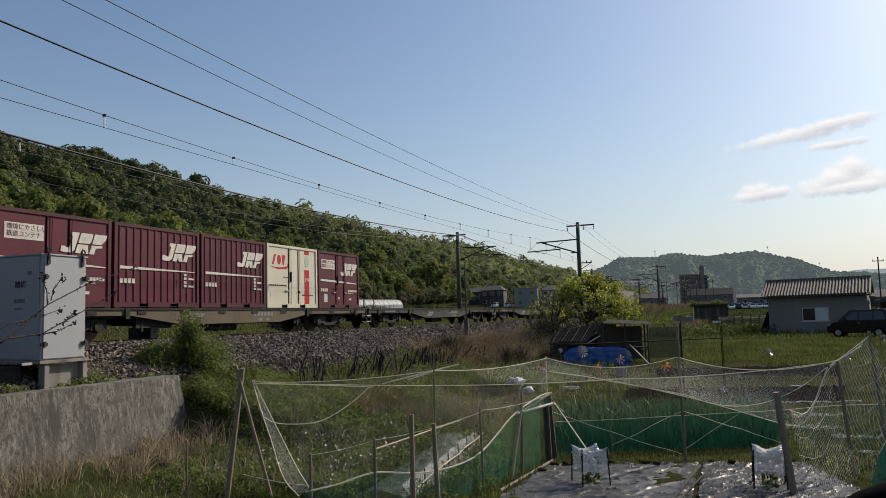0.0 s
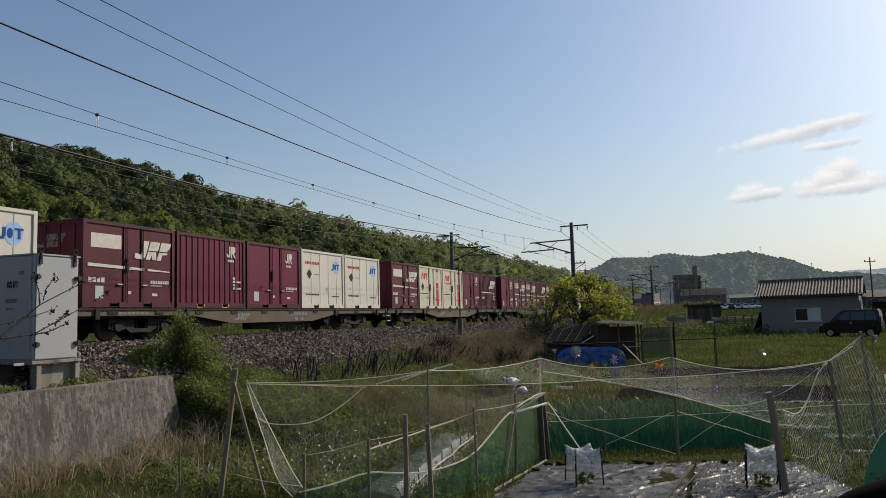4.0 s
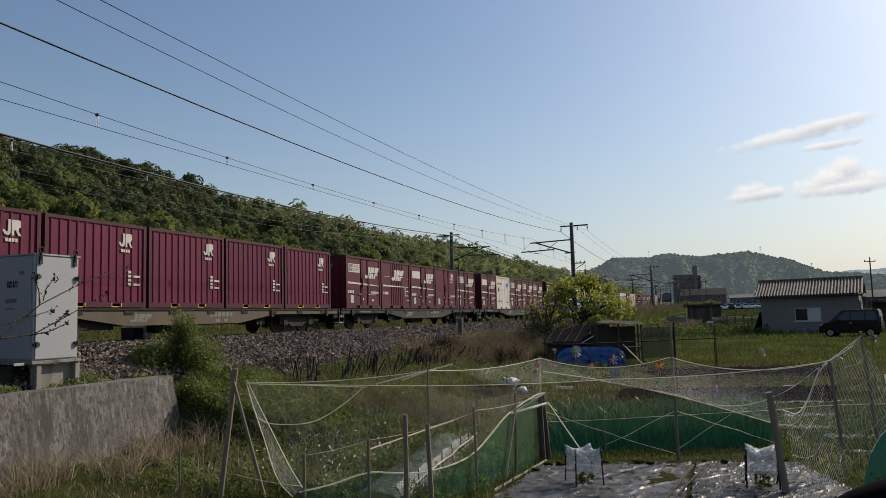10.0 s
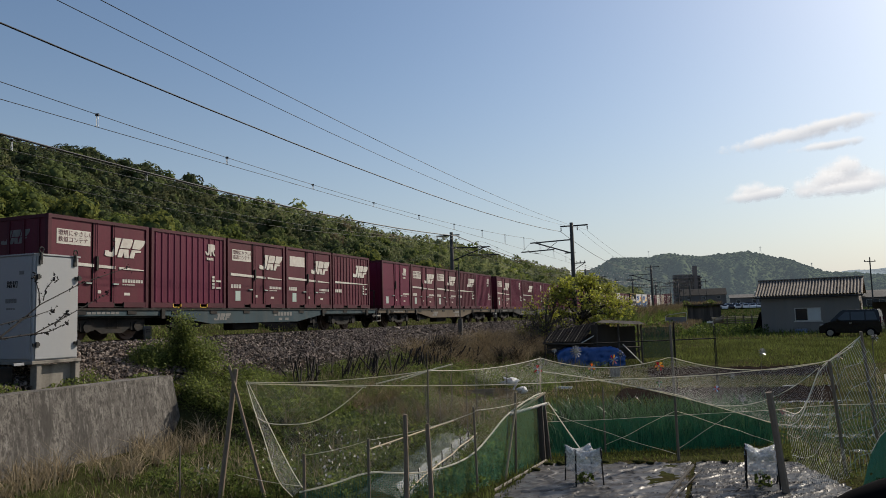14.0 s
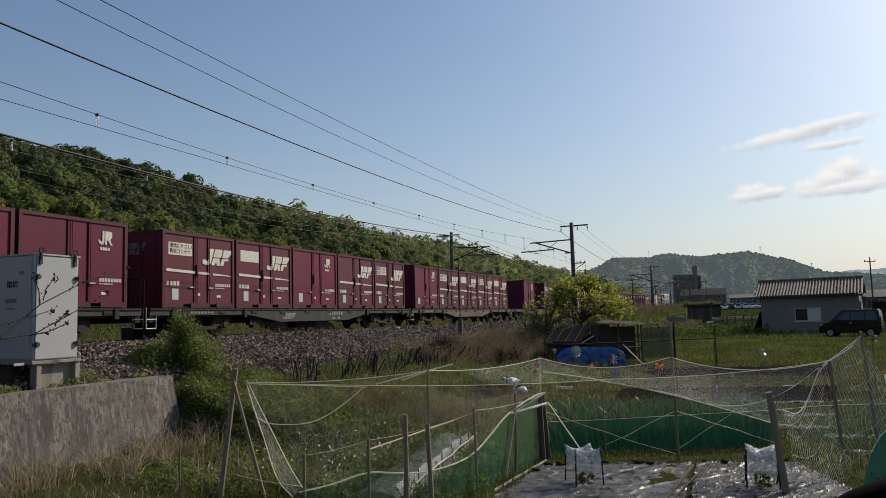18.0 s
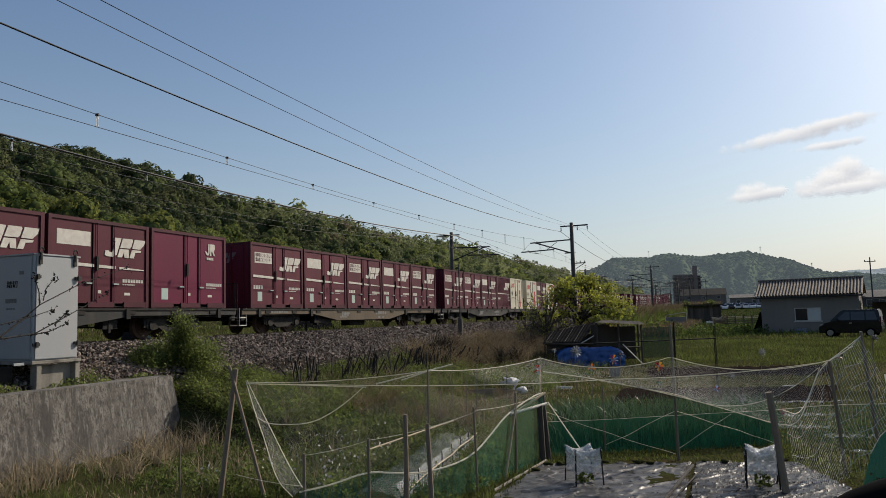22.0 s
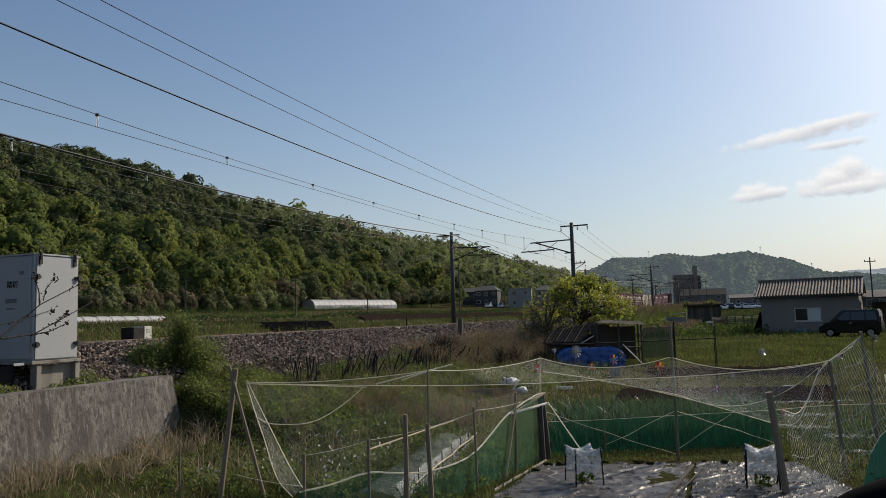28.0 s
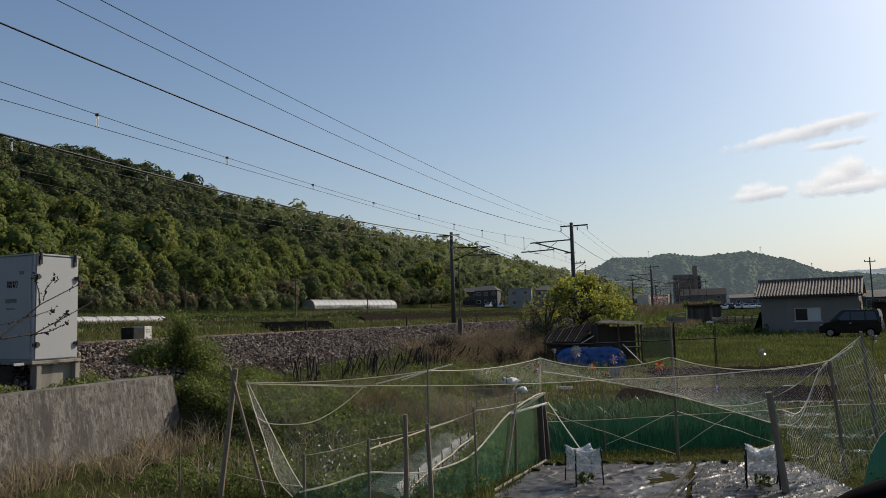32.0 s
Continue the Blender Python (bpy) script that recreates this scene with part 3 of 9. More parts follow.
def mast(s, near):
    """A concrete mast with crossarm, insulators and the hinged bracket that carries the contact wire."""
    n = 11.0 if near else 21.0
    d = 1 if near else -1
    x, y, a = along(s, n)
    base = RAIL_Z + rise(s) - (0.95 if near else 0.3)
    top = RAIL_Z + rise(s) + 7.35 - base
    e = tagged(empty("catenary_mast", pose(x, y, base, 0, 0, RZ + math.degrees(a))), "tall grey concrete catenary mast with steel brackets", "utility pole", "catenary masts")
    up = RAIL_Z + rise(s) - base
    bm = bmesh.new()
    rod(bm, (0, 0, -0.4), (0, 0, top), 0.19, 0.135, 12)
    part("pole", bm, M_CONCPOLE, e, smooth_faces=True)
    ends = ((d * 0.85, -d * 1.25) if near else (-d * 1.3, d * 0.7))
    bm = boxes((-0.05, 0.05, min(ends), max(ends), top - 0.3, top - 0.2))
    part("crossarm", bm, M_WIRE, e, "dark steel crossarm")
    spots = (0.8, -0.45, -1.2) if near else (1.25, 0.55, -0.65)
    for yy in spots:
        bm = bmesh.new()
        rod(bm, (0, yy, top - 0.32), (0, yy, top - 0.62), 0.018)
        for k in range(4):
            rod(bm, (0, yy, top - 0.37 - 0.06 * k), (0, yy, top - 0.40 - 0.06 * k), 0.065, 0.03)
        part("insulator", bm, M_WIRE, e, "strain insulator")
    bm = bmesh.new()
    zt, zr, zd = up + 6.05, up + 5.32, up + 5.05
    rod(bm, (0, d * 0.15, zt), (0, d * 3.25, zt - 0.08), 0.05)
    rod(bm, (0, d * 0.15, zd), (0, d * 2.95, zt - 0.05), 0.05)
    rod(bm, (0, d * 2.0, zr + 0.05), (0, d * 0.95 + d * 0.2, zt - 0.1), 0.02)
    rod(bm, (0, d * 1.4, zr + 0.06), (0, d * 4.0, zr - 0.02), 0.045)
    rod(bm, (0, d * 3.6, zr), (0, d * 2.6, zr - 0.22), 0.018)
    rod(bm, (0, d * 3.25, zt - 0.08), (0, d * 3.95, zr), 0.008)
    part("bracket_arm", bm, M_WIRE, e, "hinged tubular bracket")
    for zz in (zt, zd):
        bm = bmesh.new()
        rod(bm, (0, d * 0.2, zz), (0, d * 0.6, zz), 0.045)
        part("bracket_insulator", bm, M_WIRE, e)
    if near:
        bm = boxes((-0.04, 0.04, -0.95, 0.1, up + 4.2, up + 4.27))
        rod(bm, (0, -0.85, up + 4.2), (0, -0.1, up + 3.75), 0.025)
        for yy in (-0.9, -0.55):
            rod(bm, (0, yy, up + 4.27), (0, yy, up + 4.42), 0.045, 0.03)
        part("side_bracket", bm, M_WIRE, e)
    bm = bmesh.new()
    for k in range(9):
        rod(bm, (0, -0.25 * (-1) ** k, 2.0 + 0.5 * k), (0, 0, 2.0 + 0.5 * k), 0.012)
    part("step_bolts", bm, M_WIRE, e)
    return e


for s_ in SPANS[2:]:
    mast(s_, True)
    mast(s_ + 0.6, False)


def span_line(name, n, z_mid, z_pole, r, label, z_left=None):
    """A wire hung from mast to mast; heights are over the rail head."""
    bm = bmesh.new()
    pts = []
    for a, b in zip(SPANS[1:], SPANS[2:]):
        steps = 16 if b <= 120 else 8
        for i in range(steps):
            k = i / steps
            s = a + (b - a) * k
            z = z_mid + (z_pole - z_mid) * (2 * k - 1) ** 2
            if z_left is not None and a == -4:
                z += (z_left - z_pole) * (1 - k) * (1 - 2 * k)
            x, y, _ = along(s, n)
            pts.append((x, y, RAIL_Z + rise(s) + z))
    tube(bm, pts, r, 5)
    e = part(name, bm, M_WIRE)
    return tagged(e, label, "wire", "overhead wires")


span_line("feeder_wire", 11.85, 5.70, 6.72, 0.019, "thick black overhead feeder cable between masts", 6.38)
span_line("feeder_wire", 10.55, 5.82, 6.90, 0.0085, "thin dark overhead feeder wire between masts", 6.70)
span_line("feeder_wire", 9.85, 5.90, 6.72, 0.0085, "thin dark overhead feeder wire between masts", 6.50)
span_line("feeder_wire", 20.35, 6.16, 6.95, 0.036, "thick black overhead feeder cable between masts", 7.35)
span_line("feeder_wire", 21.55, 5.55, 6.90, 0.0085, "thin dark overhead feeder wire between masts")
span_line("feeder_wire", 22.25, 5.40, 6.90, 0.0085, "thin dark overhead feeder wire between masts")
for c_ in (NEAR_TRACK, TRAIN_TRACK):
    span_line("messenger_wire", c_, 5.42, 6.30, 0.009, "dark messenger wire over the railway track")
    span_line("contact_wire", c_, 5.26, 5.30, 0.009, "dark contact wire over the railway track")
    for a_, b_ in zip(SPANS[2:], SPANS[3:6]):
        for i_ in range(12):
            k_ = (i_ + (0.5 if c_ == NEAR_TRACK else 0.66)) / 12
            s_ = a_ + (b_ - a_) * k_
            zm = 5.42 + 0.88 * (2 * k_ - 1) ** 2
            x_, y_, _ = along(s_, c_)
            z0 = RAIL_Z + rise(s_)
            d_ = tagged(empty("wire_dropper", pose(x_, y_, z0 + 5.28)), "short white hanger between two overhead wires", "wire hanger", "wire hangers")
            bm = bmesh.new()
            rod(bm, (-0.02, 0, -0.02), (-0.02, 0, zm - 5.26), 0.009, seg=5)
            rod(bm, (0.02, 0, -0.02), (0.02, 0, zm - 5.26), 0.009, seg=5)
            part("hanger_rod", bm, M_INSUL, d_)
            bm = bmesh.new()
            rod(bm, (-0.04, 0, zm - 5.28), (0.04, 0, zm - 5.28), 0.035, seg=6)
            part("clamp", bm, M_WIRE, d_, "black clamp")


# ---------------------------------------------------------------- wooded ridge
def crown_template(r, knobs, leaves):
    """A crown as a cluster of round boughs: the bough centres, and leaf places and facings on their outer sides."""
    c = []
    while len(c) < knobs:
        p = r.normal(size=3)
        p /= np.linalg.norm(p)
        p *= np.array((0.66, 0.66, 0.72)) * r.uniform(0.75, 1.0)
        if p[2] > -0.50 and all(np.linalg.norm(p - q) > 0.34 for q in c):
            c.append(p)
    c = np.array(c)
    rad = r.uniform(0.28, 0.44, knobs)
    pts, out = [], []
    while len(pts) < leaves:
        k = r.integers(knobs)
        d = r.normal(size=3)
        d /= np.linalg.norm(d)
        p = c[k] + d * rad[k] * r.uniform(0.92, 1.06)
        gap = np.linalg.norm(c - p, axis=1) / rad
        gap[k] = 9
        if d @ p > -0.05 and gap.min() > 0.92 and p[2] > -0.75:
            pts.append(p)
            out.append(d)
    return c, rad, np.array(pts), np.array(out)


def build_forest():
    """Trees on the ridge: round boughs of small leaves over lumps coloured as inner shade, in several greens paled for
    haze, with low shrubs at the foot.
    """
    r = np.random.default_rng(5)
    temps = [crown_template(r, 15 + k % 4, 880) for k in range(8)]
    small = [lump(1, k, 0.3, 1.9) for k in range(4)]
    cores, sizes = [], []
    spots, faces, spans = {}, {}, {}
    rows = [(n, 6.3, 1.0) for n in np.arange(103.5, 262, 6.0)] + [(96.5, 3.4, 0.34), (98.5, 3.0, 0.45), (100.6, 3.0, 0.60), (102.4, 3.4, 0.72), (104.4, 3.8, 0.85)]
    for n, gap, k in rows:
        s = n * 0.64
        while s < 1150:
            step = gap + max(0, s - 180) * 0.013
            ss, nn = s + r.uniform(-2.0, 2.0), n + r.uniform(-2.2, 2.2) * k
            s += step
            if 150 < ss < 205 and nn < 102.5 - 0.30 * (ss - 160):
                continue
            edge = 152 - (ss - 117) * 0.38
            patch = noise.noise(Vector((ss * 0.016, nn * 0.022, 1.7)))
            belt = nn < edge and ss < 300
            q = r.random()
            if k < 1:
                tone = (7, 5, 1, 6, 5, 2, 7)[int(q * 6.9)]
            elif belt:
                tone = (2, 3, 3, 4, 3, 4, 1)[int(q * 6.5)]
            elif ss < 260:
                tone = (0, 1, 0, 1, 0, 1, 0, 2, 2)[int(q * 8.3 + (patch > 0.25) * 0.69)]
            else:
                # far crowns draw mostly on the tones paled for haze
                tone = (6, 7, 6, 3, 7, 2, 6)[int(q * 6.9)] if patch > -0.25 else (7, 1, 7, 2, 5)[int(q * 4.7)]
            size = r.uniform(3.0, 5.4) * (1 + max(0, ss - 300) * 0.0009) * k
            if r.random() < 0.12 and k == 1:
                size *= 1.35
            z = ground_z(ss, nn)
            x, y = plane_at(ss, nn)
            zz = z + size * (0.95 if k == 1.0 else 0.4) + r.uniform(-0.6, 2.4) * k
            if belt:
                zz += 1.6 * smooth(edge - 34, edge - 8, nn)
            elif ss < 300:
                zz -= 3.2 * (1 - smooth(edge + 6, edge + 34, nn))
            dist = hypot(ss, nn)
            level = 0 if dist < 262 else (1 if dist < 410 else 2)
            count = (880, 400, 140)[level]
            c, rad, pts, out = temps[r.integers(len(temps))]
            a = r.uniform(0, 2 * pi)
            rot = np.array(((cos(a), -sin(a), 0), (sin(a), cos(a), 0), (0, 0, r.uniform(0.95, 1.3))))
            p, o = pts[:count], out[:count]
            if nn > 112:
                keep = p[:, 2] > -0.45
                p, o = p[keep], o[keep]
            spots.setdefault((tone, level), []).append(np.array((x, y, zz)) + (p @ rot.T) * size)
            faces.setdefault((tone, level), []).append(o @ rot.T)
            spans.setdefault((tone, level), []).append(np.full((len(p), 1), size * (0.102, 0.144, 0.24)[level] / max(k, 0.7)))
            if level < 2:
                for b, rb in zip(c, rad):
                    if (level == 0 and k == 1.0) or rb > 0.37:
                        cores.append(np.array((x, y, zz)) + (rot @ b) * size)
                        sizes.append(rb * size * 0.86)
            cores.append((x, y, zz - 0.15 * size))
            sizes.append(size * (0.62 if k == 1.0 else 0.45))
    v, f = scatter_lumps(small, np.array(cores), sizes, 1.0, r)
    mesh_np("woodland_shade", v, f, M_SHADE, "stuff", "lumps inside the woodland crowns, coloured as inner shade", "forest")
    names = ("dark evergreen woodland on the ridge", "olive green woodland on the ridge", "green woodland on the slope", "fresh green spring woodland on the lower slope", "yellow-green spring woodland on the lower slope", "brownish budding woodland on the slope", "green woodland far along the ridge, paled for haze", "grey-green woodland far along the ridge, paled for haze")
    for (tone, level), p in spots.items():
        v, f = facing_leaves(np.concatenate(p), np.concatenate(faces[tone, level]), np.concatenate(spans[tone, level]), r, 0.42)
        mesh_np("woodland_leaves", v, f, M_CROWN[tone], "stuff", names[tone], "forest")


build_forest()


def far_ridge(name, profile, depth, material, label, foot=-5, crowns=0):
    """A distant hill: crest heights by direction, sloping towards the viewer."""
    v, f = [], []
    cols = 260
    rows = 36
    a0, a1 = profile[0][0], profile[-1][0]
    for i in range(cols + 1):
        a = a0 + (a1 - a0) * i / cols
        top = lerp_table(a, profile)
        for j in range(rows + 1):
            k = j / rows
            d = depth * (0.66 + 0.34 * k)
            z = foot + (top - foot) * (k ** 0.8)
            z += (noise.noise(Vector((a * 0.5, k * 4, depth))) * 0.16 + noise.noise(Vector((a * 1.9, k * 9, depth))) * 0.07) * (top - foot) * (0.15 + sin(pi * min(k, 0.97)))
            # spurs and gullies run down the slope
            g = a * 0.75 + 1.1 * noise.noise(Vector((a * 0.35, k * 1.6, depth + 4)))
            z += (0.20 * (0.45 - abs(sin(g * 1.1 + 1.2 * k))) + 0.05 * (0.4 - abs(sin(g * 2.7 + 3 * k)))) * (top - foot) * sin(pi * min(k, 0.985)) ** 0.7 * 0.8
            z += 2.0 * noise.noise(Vector((a * 12, k * 30, 1)))
            v.append((d * sin(radians(a)), d * cos(radians(a)), z))
    w = rows + 1
    for i in range(cols):
        for j in range(rows):
            f.append((i * w + j, (i + 1) * w + j, (i + 1) * w + j + 1, i * w + j + 1))
    mesh_np(name, v, f, material, "structure", label, "hill", smooth_faces=True)
    if crowns:
        r = np.random.default_rng(int(depth))
        va = np.array(v).reshape(cols + 1, rows + 1, 3)
        i, j = r.integers(0, cols, crowns), (r.random(crowns) ** 0.8 * rows).astype(int)
        a, b = r.random((crowns, 1)), r.random((crowns, 1))
        p = (va[i, j] * (1 - a) + va[i + 1, j] * a) * (1 - b) + (va[i, j + 1] * (1 - a) + va[i + 1, j + 1] * a) * b
        cv, cf = scatter_lumps([lump(1, k, 0.35, 1.7) for k in range(5)], p, r.uniform(1.7, 3.4, crowns), 0.85, r)
        mesh_np("hill_woodland", cv, cf, material, "stuff", "hazy crowns of distant woodland", "forest")


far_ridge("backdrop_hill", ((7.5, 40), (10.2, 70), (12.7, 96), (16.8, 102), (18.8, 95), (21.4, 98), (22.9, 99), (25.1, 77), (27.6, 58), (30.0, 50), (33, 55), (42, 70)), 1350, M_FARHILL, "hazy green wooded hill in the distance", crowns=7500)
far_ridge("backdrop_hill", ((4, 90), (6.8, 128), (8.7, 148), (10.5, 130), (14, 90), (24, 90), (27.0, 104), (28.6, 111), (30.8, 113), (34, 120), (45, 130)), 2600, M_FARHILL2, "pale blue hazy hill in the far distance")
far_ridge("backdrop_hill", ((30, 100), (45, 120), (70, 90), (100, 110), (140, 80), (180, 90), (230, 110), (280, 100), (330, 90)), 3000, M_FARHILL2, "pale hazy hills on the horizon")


def ridge_mast(az, dist, z, h):
    """A slim lattice mast on the crest of the far hill."""
    x, y = dist * sin(radians(az)), dist * cos(radians(az))
    e = tagged(empty("lattice_mast", pose(x, y, z, 0, 0, -az)), "slim grey lattice mast on a wooded ridge", "mast", "ridge masts")
    for sx in (-1, 1):
        for sy in (-1, 1):
            part("leg", rods(((sx * 1.1, sy * 1.1, -8), (sx * 0.25, sy * 0.25, h), 0.16)), M_RIDGEMAST, e)
    for k in (0.62, 0.78, 0.94):
        part("crossarm", boxes((-2.6 * (1.3 - k), 2.6 * (1.3 - k), -0.15, 0.15, h * k, h * k + 0.3)), M_RIDGEMAST, e)


M_RIDGEMAST = surf("dull_galvanised_steel", (0.30, 0.33, 0.36), 0.7, var=0.1, bump=0)
for az_, z_, h_ in ((12.9, 97, 4.5), (15.5, 103, 5), (23.2, 100, 5), (26.4, 68, 5.5)):
    ridge_mast(az_, 1345, z_, h_)


# ---------------------------------------------------------------- freight containers
H12, W12 = 2.5, 2.45
NEARSIDE = -W12 / 2


def logo_block(x, z, w, h):
    """The slanted white house mark: a hook and two solid blocks, leaning forward, cut by a thin slit."""
    hook = [(-0.02, 0.30), (0.0, 0.06), (0.08, 0.0), (0.24, 0.0), (0.33, 0.12), (0.33, 1.0), (0.13, 1.0), (0.13, 0.84), (0.19, 0.80), (0.19, 0.24), (0.10, 0.24), (0.08, 0.30)]
    block = [[(0.37, 0.50), (0.66, 0.50), (0.69, 0.58), (0.69, 0.92), (0.66, 1.0), (0.37, 1.0)], [(0.37, 0.0), (0.50, 0.0), (0.52, 0.26), (0.58, 0.0), (0.71, 0.0), (0.63, 0.44), (0.37, 0.44)]]
    flag = [[(0.73, 0.50), (0.98, 0.50), (1.06, 0.74), (1.06, 1.0), (0.73, 1.0)], [(0.73, 0.0), (0.86, 0.0), (0.86, 0.30), (1.02, 0.34), (1.02, 0.44), (0.73, 0.44)]]
    return [[(x + w * u + 0.36 * h * v, z + h * v) for u, v in p] for p in [hook] + block + flag]


def small_mark(x, z, h):
    """The small white corner mark: a hook and a notched block over a short bar."""
    w = h * 1.28
    return [[(x, z + h * 0.30), (x + w * 0.10, z + h * 0.06), (x + w * 0.26, z), (x + w * 0.40, z + h * 0.06), (x + w * 0.44, z + h * 0.22), (x + w * 0.44, z + h), (x + w * 0.30, z + h), (x + w * 0.30, z + h * 0.28), (x + w * 0.20, z + h * 0.20), (x + w * 0.10, z + h * 0.36)],
            rect(x + w * 0.50, x + w * 0.63, z, z + h), rect(x + w * 0.63, x + w * 0.90, z + h * 0.82, z + h), [(x + w * 0.90, z + h * 0.50), (x + w, z + h * 0.56), (x + w, z + h * 0.94), (x + w * 0.90, z + h)],
            rect(x + w * 0.63, x + w * 0.90, z + h * 0.34, z + h * 0.82), [(x + w * 0.72, z + h * 0.34), (x + w * 0.86, z + h * 0.34), (x + w * 1.04, z), (x + w * 0.88, z)],
            *bars(x + w * 0.16, z - h * 0.40, w * 0.72, h * 0.22, 4)]


def bars(x, z, w, h, count, gap=0.25):
    u = w / count
    return [rect(x + i * u, x + i * u + u * (1 - gap), z, z + h) for i in range(count)]


def container_shell(e, length, height, paint, ribs=0, doors=True, trim=None, span=(0.32, 0.76)):
    """Body, corner posts, rails, ribs or doors with their locking bars, castings and fork pockets."""
    trim = trim or (M_TRIMDARK if paint in (M_MAROON, M_RED) else paint)
    bm = boxes((0.03, length - 0.03, NEARSIDE + 0.035, -NEARSIDE - 0.035, 0.12, height - 0.03))
    part("body", bm, paint, e)
    for x0 in (0, length - 0.11):
        for y0 in (NEARSIDE, -NEARSIDE - 0.11):
            part("corner_post", boxes((x0, x0 + 0.11, y0, y0 + 0.11, 0.0, height)), trim, e)
    for b in ((0.11, length - 0.11, NEARSIDE + 0.004, NEARSIDE + 0.07, height - 0.10, height - 0.004), (0.11, length - 0.11, -NEARSIDE - 0.07, -NEARSIDE - 0.004, height - 0.10, height - 0.004), (0.004, 0.09, NEARSIDE + 0.11, -NEARSIDE - 0.11, height - 0.1, height - 0.004), (length - 0.09, length - 0.004, NEARSIDE + 0.11, -NEARSIDE - 0.11, height - 0.1, height - 0.004)):
        part("top_rail", boxes(b), trim, e)
    for a, b in ((0.11, length * 0.27), (length * 0.27 + 0.36, length * 0.73 - 0.36), (length * 0.73, length - 0.11)):
        part("bottom_rail", boxes((a, b, NEARSIDE + 0.004, NEARSIDE + 0.074, 0.004, 0.16)), trim, e)
    for b in ((0.11, length - 0.11, -NEARSIDE - 0.074, -NEARSIDE - 0.004, 0.004, 0.16), (0.004, 0.09, NEARSIDE + 0.11, -NEARSIDE - 0.11, 0.004, 0.16), (length - 0.09, length - 0.004, NEARSIDE + 0.11, -NEARSIDE - 0.11, 0.004, 0.16)):
        part("bottom_rail", boxes(b), trim, e)
    for fx in (length * 0.27, length * 0.73 - 0.36):
        bm = boxes((fx, fx + 0.36, NEARSIDE + 0.02, NEARSIDE + 0.05, 0.01, 0.03), (fx - 0.012, fx + 0.012, NEARSIDE - 0.002, NEARSIDE + 0.05, 0.02, 0.13), (fx + 0.348, fx + 0.372, NEARSIDE - 0.002, NEARSIDE + 0.05, 0.02, 0.13))
        part("fork_pocket", bm, M_YELLOWC if paint is M_RED and ribs else M_DARK, e)
    if ribs:
        step = length * (span[1] - span[0]) / ribs
        rib = None
        for i in range(ribs):
            x0 = length * span[0] + step * (i + 0.2)
            if rib is None:
                bm = bmesh.new()
                a = [bm.verts.new(p) for z in (0.18, height - 0.12) for p in ((0, NEARSIDE + 0.036, z), (step * 0.1, NEARSIDE + 0.010, z), (step * 0.30, NEARSIDE + 0.010, z), (step * 0.4, NEARSIDE + 0.036, z))]
                for k in range(3):
                    bm.faces.new((a[k], a[k + 1], a[k + 5], a[k + 4]))
                bm.faces.new((a[3], a[2], a[1], a[0]))
                bm.faces.new(a[4:8])
                bm.faces.new((a[0], a[4], a[7], a[3]))
                rib = part("side_rib", bm, paint, e)
                rib.matrix_basis = pose(x0, 0, 0)
            else:
                share(rib, x0, 0, 0)
    elif doors:
        for fx in (0.452, 0.625):
            bm = bmesh.new()
            rod(bm, (length * fx, NEARSIDE + 0.004, 0.14), (length * fx, NEARSIDE + 0.004, height - 0.08), 0.011, seg=6)
            part("locking_bar", bm, paint, e)
        for q in ((length * 0.443, length * 0.462, NEARSIDE - 0.02, NEARSIDE + 0.03, height * 0.42, height * 0.58), (length * 0.345, length * 0.40, NEARSIDE - 0.02, NEARSIDE + 0.03, 0.66, 0.70), (length * 0.615, length * 0.67, NEARSIDE - 0.02, NEARSIDE + 0.03, 0.66, 0.70)):
            part("door_handle", boxes(q), M_DARK if q[5] > 1 else M_PLATE, e, "dark steel door handle" if q[5] > 1 else "pale steel latch")
        bm = boxes(*[(length * q, length * q + w, NEARSIDE + 0.012, NEARSIDE + 0.036, 0.15, height - 0.1) for q, w in ((0.408, 0.022), (0.600, 0.020))])
        part("door_seal", bm, M_BLACK, e)


def words(parent, name, text, x, y, z, size, material):
    """Painted words on a side that faces -y, in the built-in font."""
    cu = bpy.data.curves.new(name, "FONT")
    cu.body, cu.size, cu.extrude, cu.space_line, cu.resolution_u = text, size, 0.002, 1.05, 1
    tmp = bpy.data.objects.new(name, cu)
    me = bpy.data.meshes.new_from_object(tmp)
    bpy.data.objects.remove(tmp)
    me.materials.clear()
    me.materials.append(material)
    o = new(name, me)
    o.parent = parent
    o.matrix_basis = pose(x, y, z, 90, 0, 0)
    return o


